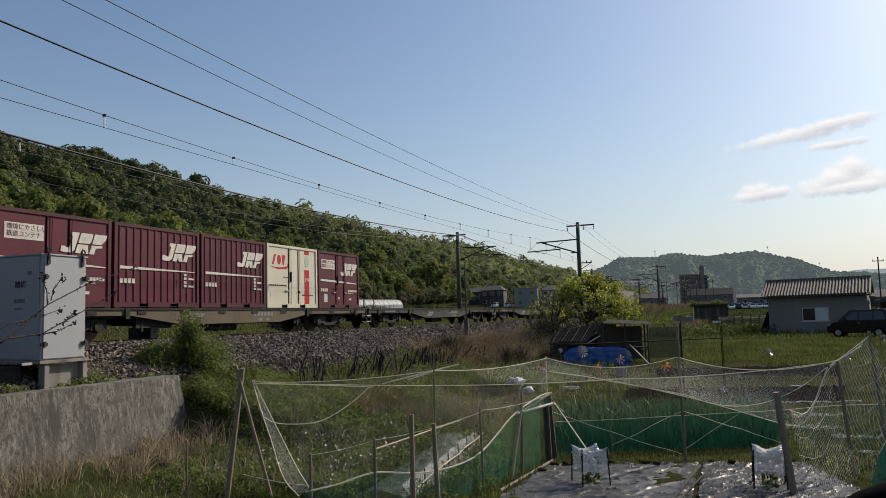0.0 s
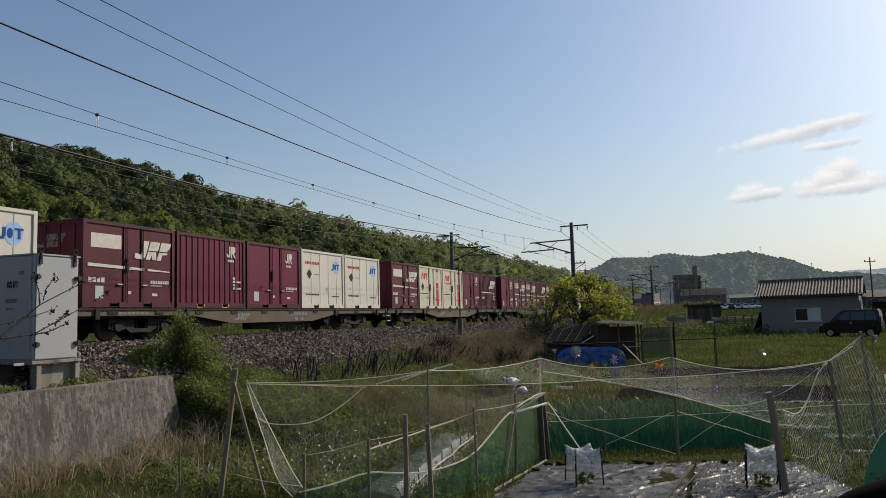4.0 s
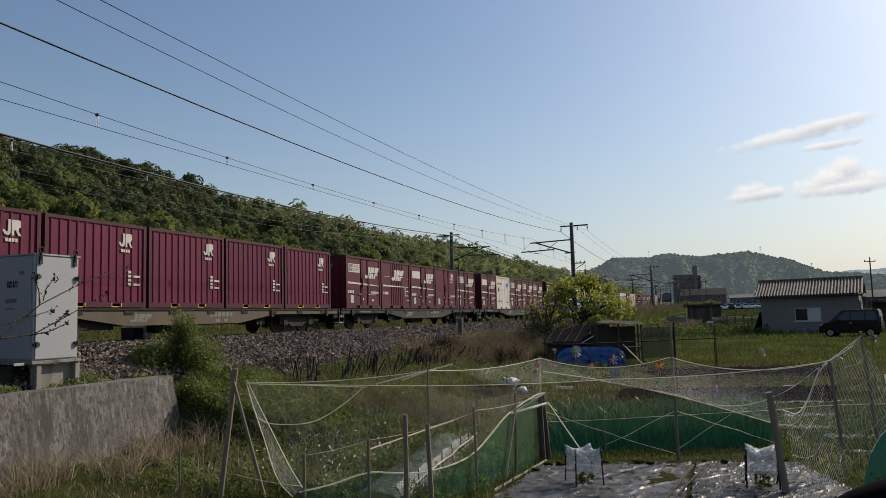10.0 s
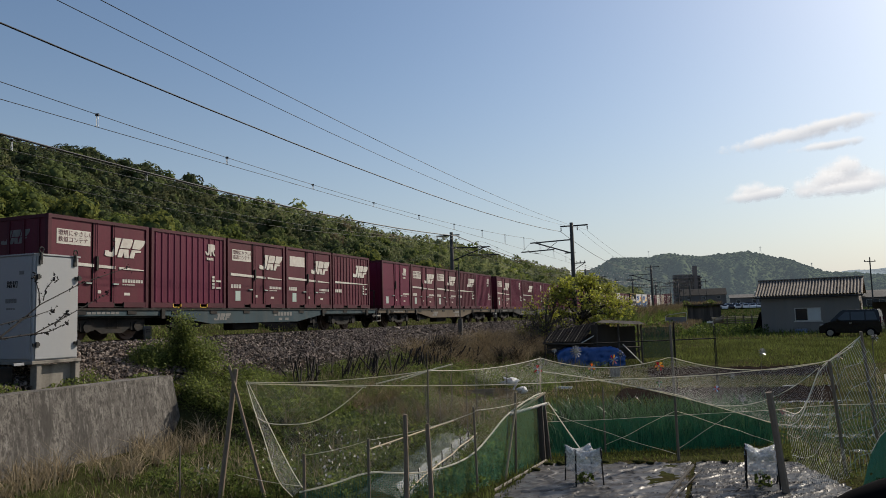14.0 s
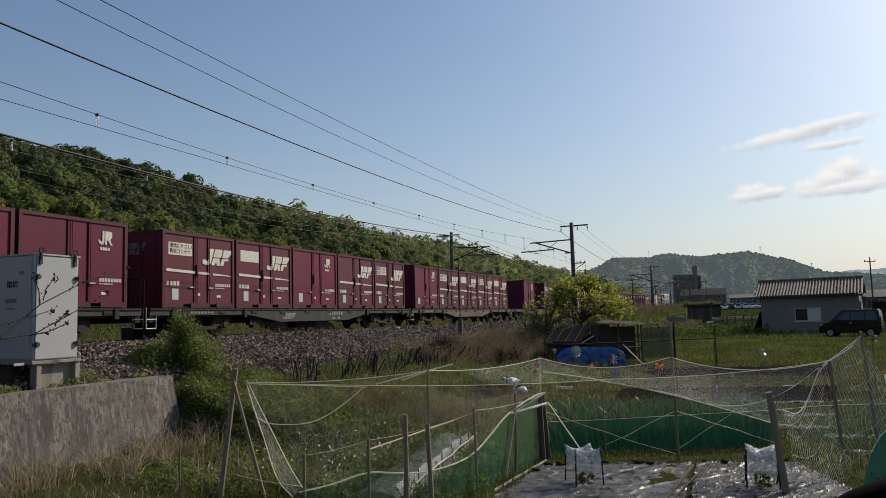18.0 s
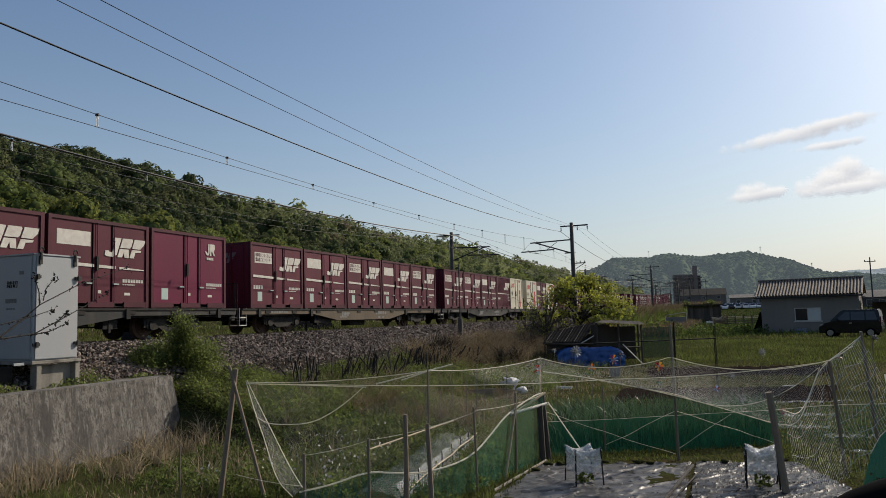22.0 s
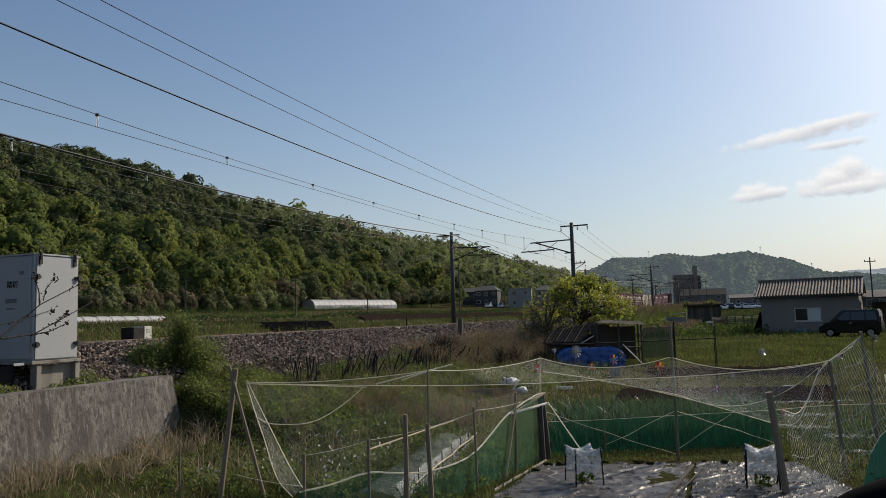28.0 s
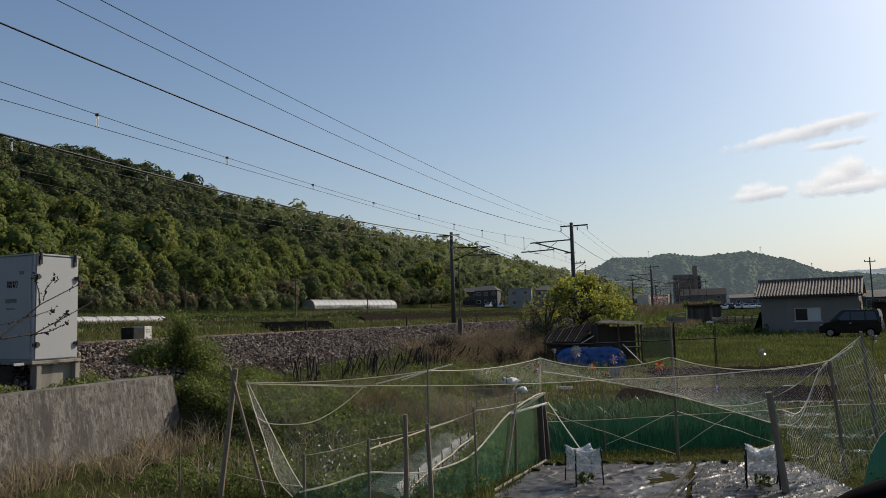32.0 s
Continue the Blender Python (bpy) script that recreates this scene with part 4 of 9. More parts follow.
def maroon_container(style, name="freight_container"):
    """A twelve-foot railway container; style names its side."""
    rib = "rib" in style
    plain = "small" in style
    paint = M_RED if plain else M_MAROON
    e = empty(name)
    mid = "midrib" in style
    container_shell(e, L12, H12, paint, ribs=(7 if mid else 12) if rib else 0, span=(0.32, 0.76) if mid else (0.03, 0.975))
    y = NEARSIDE + 0.012 if rib else NEARSIDE + 0.033
    L = L12
    marks = []
    if plain:
        marks += small_mark(L * 0.70, 1.80, 0.40)
    else:
        marks += logo_block(L * (0.34 if mid else 0.525), 1.48, L * 0.36, 0.57)
        marks += [[(L * 0.05, 1.17), (L * 0.425, 1.14), (L * 0.425, 1.225), (L * 0.05, 1.265)] if not rib else [(L * 0.06, 1.14), (L * 0.94, 1.15), (L * 0.94, 1.175), (L * 0.06, 1.23)]]
        if not rib:
            marks += [[(L * 0.46, 1.135), (L * 0.64, 1.125), (L * 0.64, 1.20), (L * 0.46, 1.22)], [(L * 0.68, 1.125), (L * 0.95, 1.115), (L * 0.95, 1.145), (L * 0.68, 1.195)]]
    part("house_mark", decal(marks, NEARSIDE + 0.012 if rib else NEARSIDE + 0.020, 0.004, 0.016), M_SIGNWHITE, e, "slanted white painted marks")
    lines = []
    if not plain:
        lines += bars(L * 0.06, 0.72, L * 0.17, 0.14, 4)
    if rib:
        for zz in (0.66, 0.78, 0.90, 1.02):
            lines += [rect(L * 0.80, L * 0.835, zz, zz + 0.08)]
        lines += [rect(L * 0.86, L * 0.93, zz, zz + 0.06) for zz in (0.66, 0.90)]
        if mid:
            lines += [rect(L * 0.09, L * 0.28, 1.66, 1.68), rect(L * 0.84, L * 0.97, 1.62, 1.635), rect(L * 0.86, L * 0.96, 0.42, 0.44)]
    else:
        lines += bars(L * 0.72, 0.74, L * 0.23, 0.10, 8)
        lines += [rect(L * 0.45 + 0.07, L * 0.50, 0.40, 0.49), rect(L * 0.74, L * 0.80, 0.36, 0.44)] + bars(L * 0.72, 0.66, L * 0.14, 0.035, 6)
    tagged(part("stencil_marking", decal(lines, y), M_SIGNWHITE, e, "white painted lines of unreadable characters"), kind="stuff")
    if not rib:
        part("data_plate", decal([rect(L * 0.13, L * 0.21, 0.26, 0.62)], y), M_PLATE, e, "pale green data plate")
    if "env" in style or "panel" in style:
        board = rect(L * 0.08, L * 0.39, 1.72, 2.13)
        part("board", decal([board], y), M_SIGNWHITE, e, "white board on the container side")
        if "env" in style:
            words(e, "slogan", "環境にやさしい\n鉄道コンテナ", L * 0.093, y - 0.007, 1.965, 0.168, M_MAROON)
    # the rear end
    for i in range(4):
        part("end_rib", boxes((0.0, 0.03, -0.9 + i * 0.55, -0.82 + i * 0.55, 0.18, H12 - 0.12)), paint, e)
    if not plain:
        bm = bmesh.new()
        for q in logo_block(-0.55, 1.75, 0.9, 0.38):
            a = [bm.verts.new((0.026, -u, z)) for u, z in q]
            b = [bm.verts.new((0.033, -u, z)) for u, z in q]
            bm.faces.new(a)
            for i in range(len(a)):
                bm.faces.new((a[i], a[(i + 1) % len(a)], b[(i + 1) % len(a)], b[i]))
        bmesh.ops.recalc_face_normals(bm, faces=bm.faces)
        part("end_mark", bm, M_FAINT, e, "faded mark on the end wall")
    label = {"env": "maroon steel railway container with a lettered white board", "panel": "maroon steel railway container with a blank white board", "bare": "maroon steel railway container with slanted white marks",
             "midrib": "maroon steel railway container ribbed in the middle", "rib": "maroon ribbed steel railway container with slanted white marks", "small": "plain red steel railway container with a small white mark", "smallrib": "red ribbed steel railway container with a small white mark"}[style]
    return tagged(e, label, "freight container", "freight containers")


def cream_container(swoosh):
    e = empty("freight_container")
    L = L12
    container_shell(e, L, H12, M_CREAM)
    y = NEARSIDE + 0.033
    # three plain slanted blocks stand for the owner's mark
    red = [[(L * 0.098, 1.70), (L * 0.128, 1.70), (L * 0.176, 2.10), (L * 0.140, 2.10)], disc(L * 0.230, 1.90, 0.13, 0.19), [(L * 0.298, 1.70), (L * 0.322, 1.70), (L * 0.352, 2.10), (L * 0.282, 2.10)]]
    red += [rect(L * 0.735, L * 0.835, 0.14, 1.58), rect(L * 0.735, L * 0.835, 2.22, 2.38)]
    if swoosh:
        red.append([(L * 0.06, 1.62), (L * 0.22, 1.52), (L * 0.38, 1.56), (L * 0.43, 1.72), (L * 0.40, 1.80), (L * 0.38, 1.66), (L * 0.24, 1.60)])
    part("house_mark", decal(red, y), M_SIGNRED, e, "red painted mark and vertical red band")
    part("emblem", decal([disc(L * 0.785, 1.93, 0.17, 0.24)], y), M_PLATE, e, "round green emblem")
    words(e, "type_mark", "19A", L * 0.735, y - 0.007, 1.08, 0.25, M_SIGNWHITE)
    if not swoosh:
        part("hazard_diamond", decal([[(L * 0.10, 1.28), (L * 0.155, 1.04), (L * 0.21, 1.28), (L * 0.155, 1.52)]], y), M_DARK, e, "black diamond sign")
    dark = bars(L * 0.05, 0.86, L * 0.33, 0.055, 10) + bars(L * 0.68, 0.50, L * 0.24, 0.05, 9) + bars(L * 0.3, 1.2, L * 0.11, 0.03, 4)
    tagged(part("stencil_marking", decal(dark, y), M_DARK, e, "dark lines of unreadable characters"), kind="stuff")
    part("data_plate", decal([rect(L * 0.07, L * 0.14, 0.42, 0.62)], y), M_SIGNWHITE, e)
    part("end_panel", boxes((0.0, 0.03, 0.25, 0.75, 0.25, 0.62), (0.0, 0.03, -0.55, -0.05, 1.95, 2.30)), M_CREAM, e)
    bm = boxes((0.004, 0.03, NEARSIDE + 0.1, -NEARSIDE - 0.1, 0.05, 0.2))
    part("end_sill", bm, M_DARK, e)
    return tagged(e, "cream steel container with red band and mark" + (" and red swoosh" if swoosh else " and black diamond sign"), "freight container", "freight containers")


def fridge_container():
    e = empty("freight_container")
    L = L12
    container_shell(e, L, H12, M_OFFWHITE, doors=False)
    y = NEARSIDE + 0.033
    for k in (0.22, 0.42, 0.62, 0.82):
        part("side_seam", boxes((L * k - 0.006, L * k + 0.006, NEARSIDE + 0.026, NEARSIDE + 0.0345, 0.16, 2.4)), M_PLATE, e)
    tagged(part("word_mark", decal([slant(L * 0.09 + i * L * 0.036, L * 0.09 + i * L * 0.036 + L * 0.026, 1.88, 2.0) for i in range(9)], y), M_SIGNRED, e, "slanted red lettering bars"), kind="stuff")
    part("globe_mark", decal([disc(L * 0.82, 1.86, 0.27, 0.30, 24)], y), M_PALEBLUE, e, "pale blue disc")
    for stroke in (rect(L * 0.705, L * 0.745, 1.70, 1.77), rect(L * 0.735, L * 0.758, 1.76, 2.0), disc(L * 0.79, 1.86, 0.085, 0.13, 12), rect(L * 0.825, L * 0.895, 1.94, 2.0), rect(L * 0.85, L * 0.872, 1.72, 1.95)):
        part("globe_stroke", decal([stroke], y - 0.004), M_SIGNBLUE, e, "dark blue mark")
    part("hazard_diamond", decal([[(L * 0.12, 1.46), (L * 0.18, 1.24), (L * 0.24, 1.46), (L * 0.18, 1.68)]], y), M_DARK, e, "black diamond sign")
    tagged(part("stencil_marking", decal(bars(L * 0.10, 0.55, L * 0.3, 0.07, 9) + bars(L * 0.7, 0.5, L * 0.2, 0.05, 8) + bars(L * 0.3, 1.44, L * 0.12, 0.03, 4), y), M_GREYF, e), kind="stuff")
    return tagged(e, "white refrigerated container with a pale blue disc", "freight container", "freight containers")


L31, H31 = 9.35, 2.62


def wave_container():
    """A thirty-one-foot white and blue container with a yellow wave."""
    e = empty("long_freight_container")
    L, H = L31, H31
    container_shell(e, L, H, M_WHITE, doors=False)
    y = NEARSIDE + 0.033
    for k in range(1, 8):
        part("side_seam", boxes((L * k / 8 - 0.006, L * k / 8 + 0.006, NEARSIDE + 0.027, NEARSIDE + 0.0352, 0.16, H - 0.1)), M_PLATE, e)
    edge = ((0, 1.02), (0.15, 0.90), (0.33, 0.83), (0.5, 0.94), (0.65, 1.16), (0.77, 1.30), (0.88, 1.17), (1.0, 0.84))
    band = ((0, 0.24), (0.15, 0.20), (0.33, 0.17), (0.5, 0.22), (0.65, 0.36), (0.77, 0.46), (0.88, 0.40), (1.0, 0.30))

    def soft(u, table):
        return sum(lerp_table(u + d, table) for d in (-0.06, -0.03, 0.0, 0.03, 0.06)) / 5

    xs = [0.12 + (L - 0.80) * i / 40 for i in range(41)]
    w = [soft(i / 40, edge) for i in range(41)]
    t = [soft(i / 40, band) for i in range(41)]
    part("blue_field", decal([[(a, 0.17), (b, 0.17), (b, q), (a, p)] for a, b, p, q in zip(xs, xs[1:], w, w[1:])], y), M_BLUEC, e, "blue lower side field")
    part("yellow_wave", decal([[(a, p), (b, q), (b, q + v), (a, p + u)] for a, b, p, q, u, v in zip(xs, xs[1:], w, w[1:], t, t[1:])], y), M_YELLOWC, e, "yellow wave stripe")
    part("blue_rail", boxes((0.12, L * 0.27, NEARSIDE + 0.0, NEARSIDE + 0.004, 0.01, 0.16), (L * 0.27 + 0.37, L * 0.73 - 0.37, NEARSIDE + 0.0, NEARSIDE + 0.004, 0.01, 0.16), (L * 0.73 + 0.01, L - 0.12, NEARSIDE + 0.0, NEARSIDE + 0.004, 0.01, 0.16)), M_BLUEC, e, "blue bottom rail")
    m = []
    for i in range(6):
        x0 = 0.82 + i * 0.61
        split = 1.72 - 0.05 * i + 0.06 * sin(i * 1.3)
        m += [[(x0 + 0.0, 1.36), (x0 + 0.17, 1.36), (x0 + 0.17 + 0.25 * (split - 1.36), split), (x0 + 0.25 * (split - 1.36), split + 0.02)],
              [(x0 + 0.30, 1.36), (x0 + 0.47, 1.36), (x0 + 0.47 + 0.25 * (split - 1.36), split - 0.04), (x0 + 0.30 + 0.25 * (split - 1.36), split - 0.02)],
              [(x0 + 0.25 * (split - 1.32), split + 0.07), (x0 + 0.47 + 0.25 * (split - 1.32), split + 0.02), (x0 + 0.47 + 0.21, 2.20), (x0 + 0.21, 2.20)]]
    tagged(part("word_mark", decal(m, y), M_SIGNBLUE, e, "large slanted blue blocks"), kind="stuff")
    part("oval_mark", decal([disc(7.05, 1.84, 0.78, 0.30, 28)], y - 0.004), M_ORANGE, e, "orange oval mark")
    tagged(part("oval_lines", decal(bars(6.5, 1.68, 1.1, 0.12, 8, 0.3) + bars(6.8, 1.88, 0.5, 0.14, 3), y - 0.009), M_SIGNRED, e), kind="stuff")
    part("hazard_diamond", decal([[(7.98, 1.80), (8.19, 1.52), (8.40, 1.80), (8.19, 2.10)]], y), M_YELLOWC, e, "yellow and black diamond sign")
    part("diamond_mark", decal([[(8.06, 1.72), (8.19, 1.54), (8.33, 1.72)]], y - 0.004), M_DARK, e)
    tagged(part("dark_lines", decal(bars(7.85, 2.24, 0.8, 0.12, 9) + bars(7.85, 1.36, 0.75, 0.06, 6) + bars(7.85, 1.25, 0.75, 0.06, 7) + bars(7.85, 1.14, 0.6, 0.06, 5), y - 0.004), M_DARK, e), kind="stuff")
    tagged(part("white_lines", decal(bars(5.9, 0.45, 2.0, 0.22, 9, 0.35) + bars(1.6, 0.56, 0.5, 0.12, 4) + bars(1.2, 0.36, 1.7, 0.09, 14) + [rect(3.0, 3.35, 0.34, 0.44)] + bars(7.7, 0.78, 0.9, 0.07, 9) + bars(7.7, 0.66, 0.8, 0.07, 8) + bars(7.6, 0.28, 0.7, 0.05, 8), y - 0.004), M_SIGNWHITE, e, "white lines of unreadable characters"), kind="stuff")
    g = bmesh.new()
    rod(g, (L - 0.62, NEARSIDE - 0.01, 0.12), (L - 0.62, NEARSIDE - 0.01, H - 0.06), 0.03)
    rod(g, (L - 0.20, NEARSIDE - 0.01, 0.12), (L - 0.20, NEARSIDE - 0.01, H - 0.06), 0.03)
    part("end_rail", g, M_WHITE, e, "white upright end pipes")
    for i in range(6):
        part("rung", boxes((L - 0.60, L - 0.22, NEARSIDE - 0.012, NEARSIDE + 0.02, 0.34 + 0.40 * i, 0.40 + 0.40 * i)), M_WHITE, e, "white rung")
    part("end_recess", boxes((L - 0.58, L - 0.24, NEARSIDE + 0.028, NEARSIDE + 0.0345, 0.16, H - 0.12)), M_DARK, e)
    part("rear_field", boxes((0.02, 0.032, NEARSIDE + 0.12, -NEARSIDE - 0.12, 0.18, 1.0)), M_BLUEC, e)
    part("rear_wave", boxes((0.016, 0.033, NEARSIDE + 0.12, -NEARSIDE - 0.12, 1.0, 1.2)), M_YELLOWC, e)
    return tagged(e, "long white and blue container with a yellow wave", "freight container", "freight containers")


def black_container():
    e = empty("long_freight_container")
    L, H = L31, H31
    container_shell(e, L, H, M_BLACKC, ribs=30, span=(0.02, 0.985))
    part("belt_rail", boxes((0.12, L - 0.12, NEARSIDE - 0.004, NEARSIDE + 0.03, 0.93, 1.02)), M_BLACKC, e)
    part("belt_rail", boxes((0.12, L - 0.12, NEARSIDE - 0.004, NEARSIDE + 0.03, 0.80, 0.86)), M_BLACKC, e)
    part("yellow_edge", boxes((0.12, L - 0.12, NEARSIDE - 0.003, NEARSIDE + 0.004, H - 0.09, H - 0.05)), M_YELLOWC, e, "yellow roof edge stripe")
    y = NEARSIDE + 0.012
    m = []
    for x0, z0, heights in ((3.85, 1.70, (0.50, 0.30, 0.30, 0.30, 0.30)), (3.05, 1.20, (0.50, 0.30, 0.30, 0.30, 0.30)), (4.98, 1.20, (0.50, 0.50, 0.30, 0.40, 0.40, 0.50, 0.30)), (7.25, 1.20, (0.50, 0.36, 0.30, 0.30, 0.30))):
        xx = x0
        for i, tall in enumerate(heights):
            wide = 0.34 if i == 0 else 0.27
            m.append(slant(xx, xx + wide * 0.84, z0, z0 + tall, 0.10))
            xx += wide + 0.055
    m.append(rect(9.02 - 0.42, 9.02 - 0.12, 1.20, 1.25))
    tagged(part("word_mark", decal(m, y), M_SIGNWHITE, e, "white lettering blocks"), kind="stuff")
    crest = []
    for k in range(5):
        a0, a1 = pi * (0.12 + 0.16 * k), pi * (0.12 + 0.16 * k + 0.11)
        crest.append([(2.45 + 0.46 * cos(a0), 1.80 + 0.44 * sin(a0)), (2.45 + 0.46 * cos(a1), 1.80 + 0.44 * sin(a1)), (2.45 + 0.34 * cos(a1), 1.80 + 0.32 * sin(a1)), (2.45 + 0.34 * cos(a0), 1.80 + 0.32 * sin(a0))])
    crest += [slant(2.10 + 0.17 * k, 2.20 + 0.17 * k, 1.46, 1.88 + 0.06 * (k % 2), 0.05) for k in range(5)] + [rect(1.98, 2.94, 1.36, 1.42)]
    part("crest_mark", decal(crest, y), M_SIGNWHITE, e, "white crest of curved strokes")
    part("hazard_diamond", decal([[(0.5, 1.86), (0.74, 1.58), (0.98, 1.86), (0.74, 2.14)], *bars(0.5, 2.22, 1.6, 0.13, 9)], y), M_YELLOWC, e, "yellow diamond sign")
    tagged(part("stencil_marking", decal(bars(1.2, 0.40, 1.2, 0.18, 6) + bars(2.8, 0.4, 0.5, 0.3, 2) + bars(3.9, 0.62, 1.9, 0.16, 10) + [rect(6.55, 6.95, 0.42, 0.78)] + bars(7.1, 0.42, 1.3, 0.34, 4, 0.2) + bars(1.2, 1.75, 0.7, 0.06, 5) + bars(1.2, 1.9, 0.7, 0.06, 5), y), M_SIGNWHITE, e), kind="stuff")
    return tagged(e, "long black-green ribbed container with a yellow edge", "freight container", "freight containers")


# ---------------------------------------------------------------- flat wagons
def bogie_parts(e, x):
    """A two-axle bogie under the wagon."""
    g = bmesh.new()
    for y0 in (-1.0, 0.88):
        prism(g, [(x - 1.28, 0.36), (x - 0.62, 0.36), (x - 0.42, 0.24), (x + 0.42, 0.24), (x + 0.62, 0.36), (x + 1.28, 0.36), (x + 1.28, 0.60), (x + 0.5, 0.74), (x - 0.5, 0.74), (x - 1.28, 0.60)], y0, y0 + 0.12)
    bmesh.ops.recalc_face_normals(g, faces=g.faces)
    part("side_frame", g, M_DARK, e)
    b = part("bogie", boxes((x - 1.3, x + 1.3, -0.98, -0.84, 0.50, 0.66), (x - 1.3, x + 1.3, 0.84, 0.98, 0.50, 0.66), (x - 0.28, x + 0.28, -1.0, 1.0, 0.36, 0.70), (x - 1.18, x - 0.70, -1.02, -0.80, 0.32, 0.56), (x + 0.70, x + 1.18, -1.02, -0.80, 0.32, 0.56)), M_DARK, e)
    for dx in (-0.95, 0.95):
        bm = bmesh.new()
        for sy in (-1, 1):
            rod(bm, (x + dx, sy * 0.50, 0.43), (x + dx, sy * 0.62, 0.43), 0.43, 0.41, 20)
            rod(bm, (x + dx, sy * 0.62, 0.43), (x + dx, sy * 0.66, 0.43), 0.30, 0.30, 16)
        rod(bm, (x + dx, -0.9, 0.43), (x + dx, 0.9, 0.43), 0.08)
        part("wheelset", bm, M_RUST, b, "steel wheelset")
        bm = bmesh.new()
        rod(bm, (x + dx, -1.06, 0.43), (x + dx, -0.86, 0.43), 0.15, 0.17, 10)
        part("axle_box", bm, M_DARK, b)
    bm = bmesh.new()
    for dx in (-0.18, 0.18):
        for k in range(4):
            rod(bm, (x + dx, -0.93, 0.40 + 0.065 * k), (x + dx, -0.93, 0.435 + 0.065 * k), 0.085, 0.085, 8)
    tagged(part("spring", bm, M_DARK, b), kind="stuff")


def flat_wagon(paint, label):
    """An eighteen-metre container flat wagon with a fish-bellied sill. x = 0 is the rear of its load."""
    e = empty("flat_wagon")
    A, B = -0.55, 19.28
    F = 0.98
    bm = bmesh.new()
    for y0, y1 in ((-1.24, -1.14), (1.14, 1.24)):
        prism(bm, [(A, F - 0.24), (4.4, F - 0.24), (6.6, 0.44), (12.1, 0.44), (14.3, F - 0.24), (B, F - 0.24), (B, F - 0.02), (A, F - 0.02)], y0, y1)
    bmesh.ops.recalc_face_normals(bm, faces=bm.faces)
    part("side_sill", bm, paint, e)
    bm = boxes((A, B, -1.27, -1.10, F - 0.08, F - 0.02), (A, B, -1.14, 1.14, F - 0.30, F - 0.12), (A, A + 0.2, -1.2, 1.2, F - 0.45, F - 0.02), (B - 0.2, B, -1.2, 1.2, F - 0.45, F - 0.02))
    part("deck_frame", bm, M_DARK, e)
    bm = bmesh.new()
    for i in range(5):
        for k in (0.06, L12 - 0.22):
            x0 = i * PITCH12 + k
            box(bm, x0, x0 + 0.16, -1.24, -1.06, F - 0.02, F + 0.004)
            box(bm, x0, x0 + 0.16, 1.06, 1.24, F - 0.02, F + 0.004)
    part("twist_lock", bm, M_DARK, e)
    bm = bmesh.new()
    for i in range(10):
        x0 = 0.9 + i * 1.88
        box(bm, x0, x0 + 0.35, -1.262, -1.243, F - 0.2, F - 0.10)
    part("side_bracket", bm, M_DARK, e)
    bogie_parts(e, 2.45)
    bogie_parts(e, 16.30)
    part("middle_beam", boxes((5.2, 13.5, -0.35, 0.35, 0.45, F - 0.12)), M_DARK, e)
    for x0 in (4.75, 13.3):
        part("brake_lever", boxes((x0, x0 + 0.55, -1.1, -0.95, 0.36, 0.7), (x0 + 0.2, x0 + 0.28, -1.12, -0.9, 0.25, 0.8)), M_DARK, e)
    for x0 in (0.4, 4.15, 14.0, 18.2):
        part("corner_lever", boxes((x0, x0 + 0.16, -1.30, -1.24, F - 0.34, F - 0.03)), M_DARK, e)
    part("tank", boxes((8.3, 9.9, -0.9, -0.4, 0.18, 0.5), bevel=0.05), M_DARK, e)
    part("brake_box", boxes((5.2, 6.3, -1.05, -0.6, 0.34, 0.72)), M_DARK, e)
    g = bmesh.new()
    rod(g, (5.0, -0.7, 0.5), (13.6, -0.7, 0.42), 0.02)
    rod(g, (5.0, 0.7, 0.5), (13.6, 0.7, 0.42), 0.02)
    part("brake_rod", g, M_DARK, e)
    part("coupler", boxes((A - 0.30, A, -0.16, 0.16, 0.70, 0.98), (B, B + 0.30, -0.16, 0.16, 0.70, 0.98)), M_DARK, e)
    for x0, d in ((A - 0.12, 1), (B + 0.12, -1)):
        g = bmesh.new()
        for x1 in (x0, x0 + d * 0.42):
            rod(g, (x1, -1.2, 0.34), (x1, -1.2, 0.98), 0.016, seg=6)
        for z in (0.34, 0.62):
            rod(g, (x0, -1.2, z), (x0 + d * 0.42, -1.2, z), 0.016, seg=6)
        part("step", g, M_SIGNWHITE if d > 0 else M_GREYF, e, "pale end step")
        g = bmesh.new()
        rod(g, (x0, -1.1, F), (x0, -1.1, F + 0.9), 0.018, seg=6)
        rod(g, (x0, -0.55, F), (x0, -0.55, F + 0.9), 0.018, seg=6)
        rod(g, (x0, -1.1, F + 0.9), (x0, -0.55, F + 0.9), 0.018, seg=6)
        part("handrail", g, M_DARK, e)
    tagged(part("stencil_marking", decal(bars(10.4, 0.68, 1.3, 0.15, 6) + [rect(10.7, 10.95, 0.50, 0.60), rect(11.15, 11.4, 0.50, 0.60)] + bars(1.3, 0.79, 1.2, 0.07, 7), -1.24), M_FAINT, e, "pale lines of unreadable characters"), kind="stuff")
    part("house_mark", decal(logo_block(6.75, 0.55, 0.8, 0.24), -1.24), M_FAINT, e, "pale painted mark")
    return tagged(e, label, "flat wagon", "flat wagons")


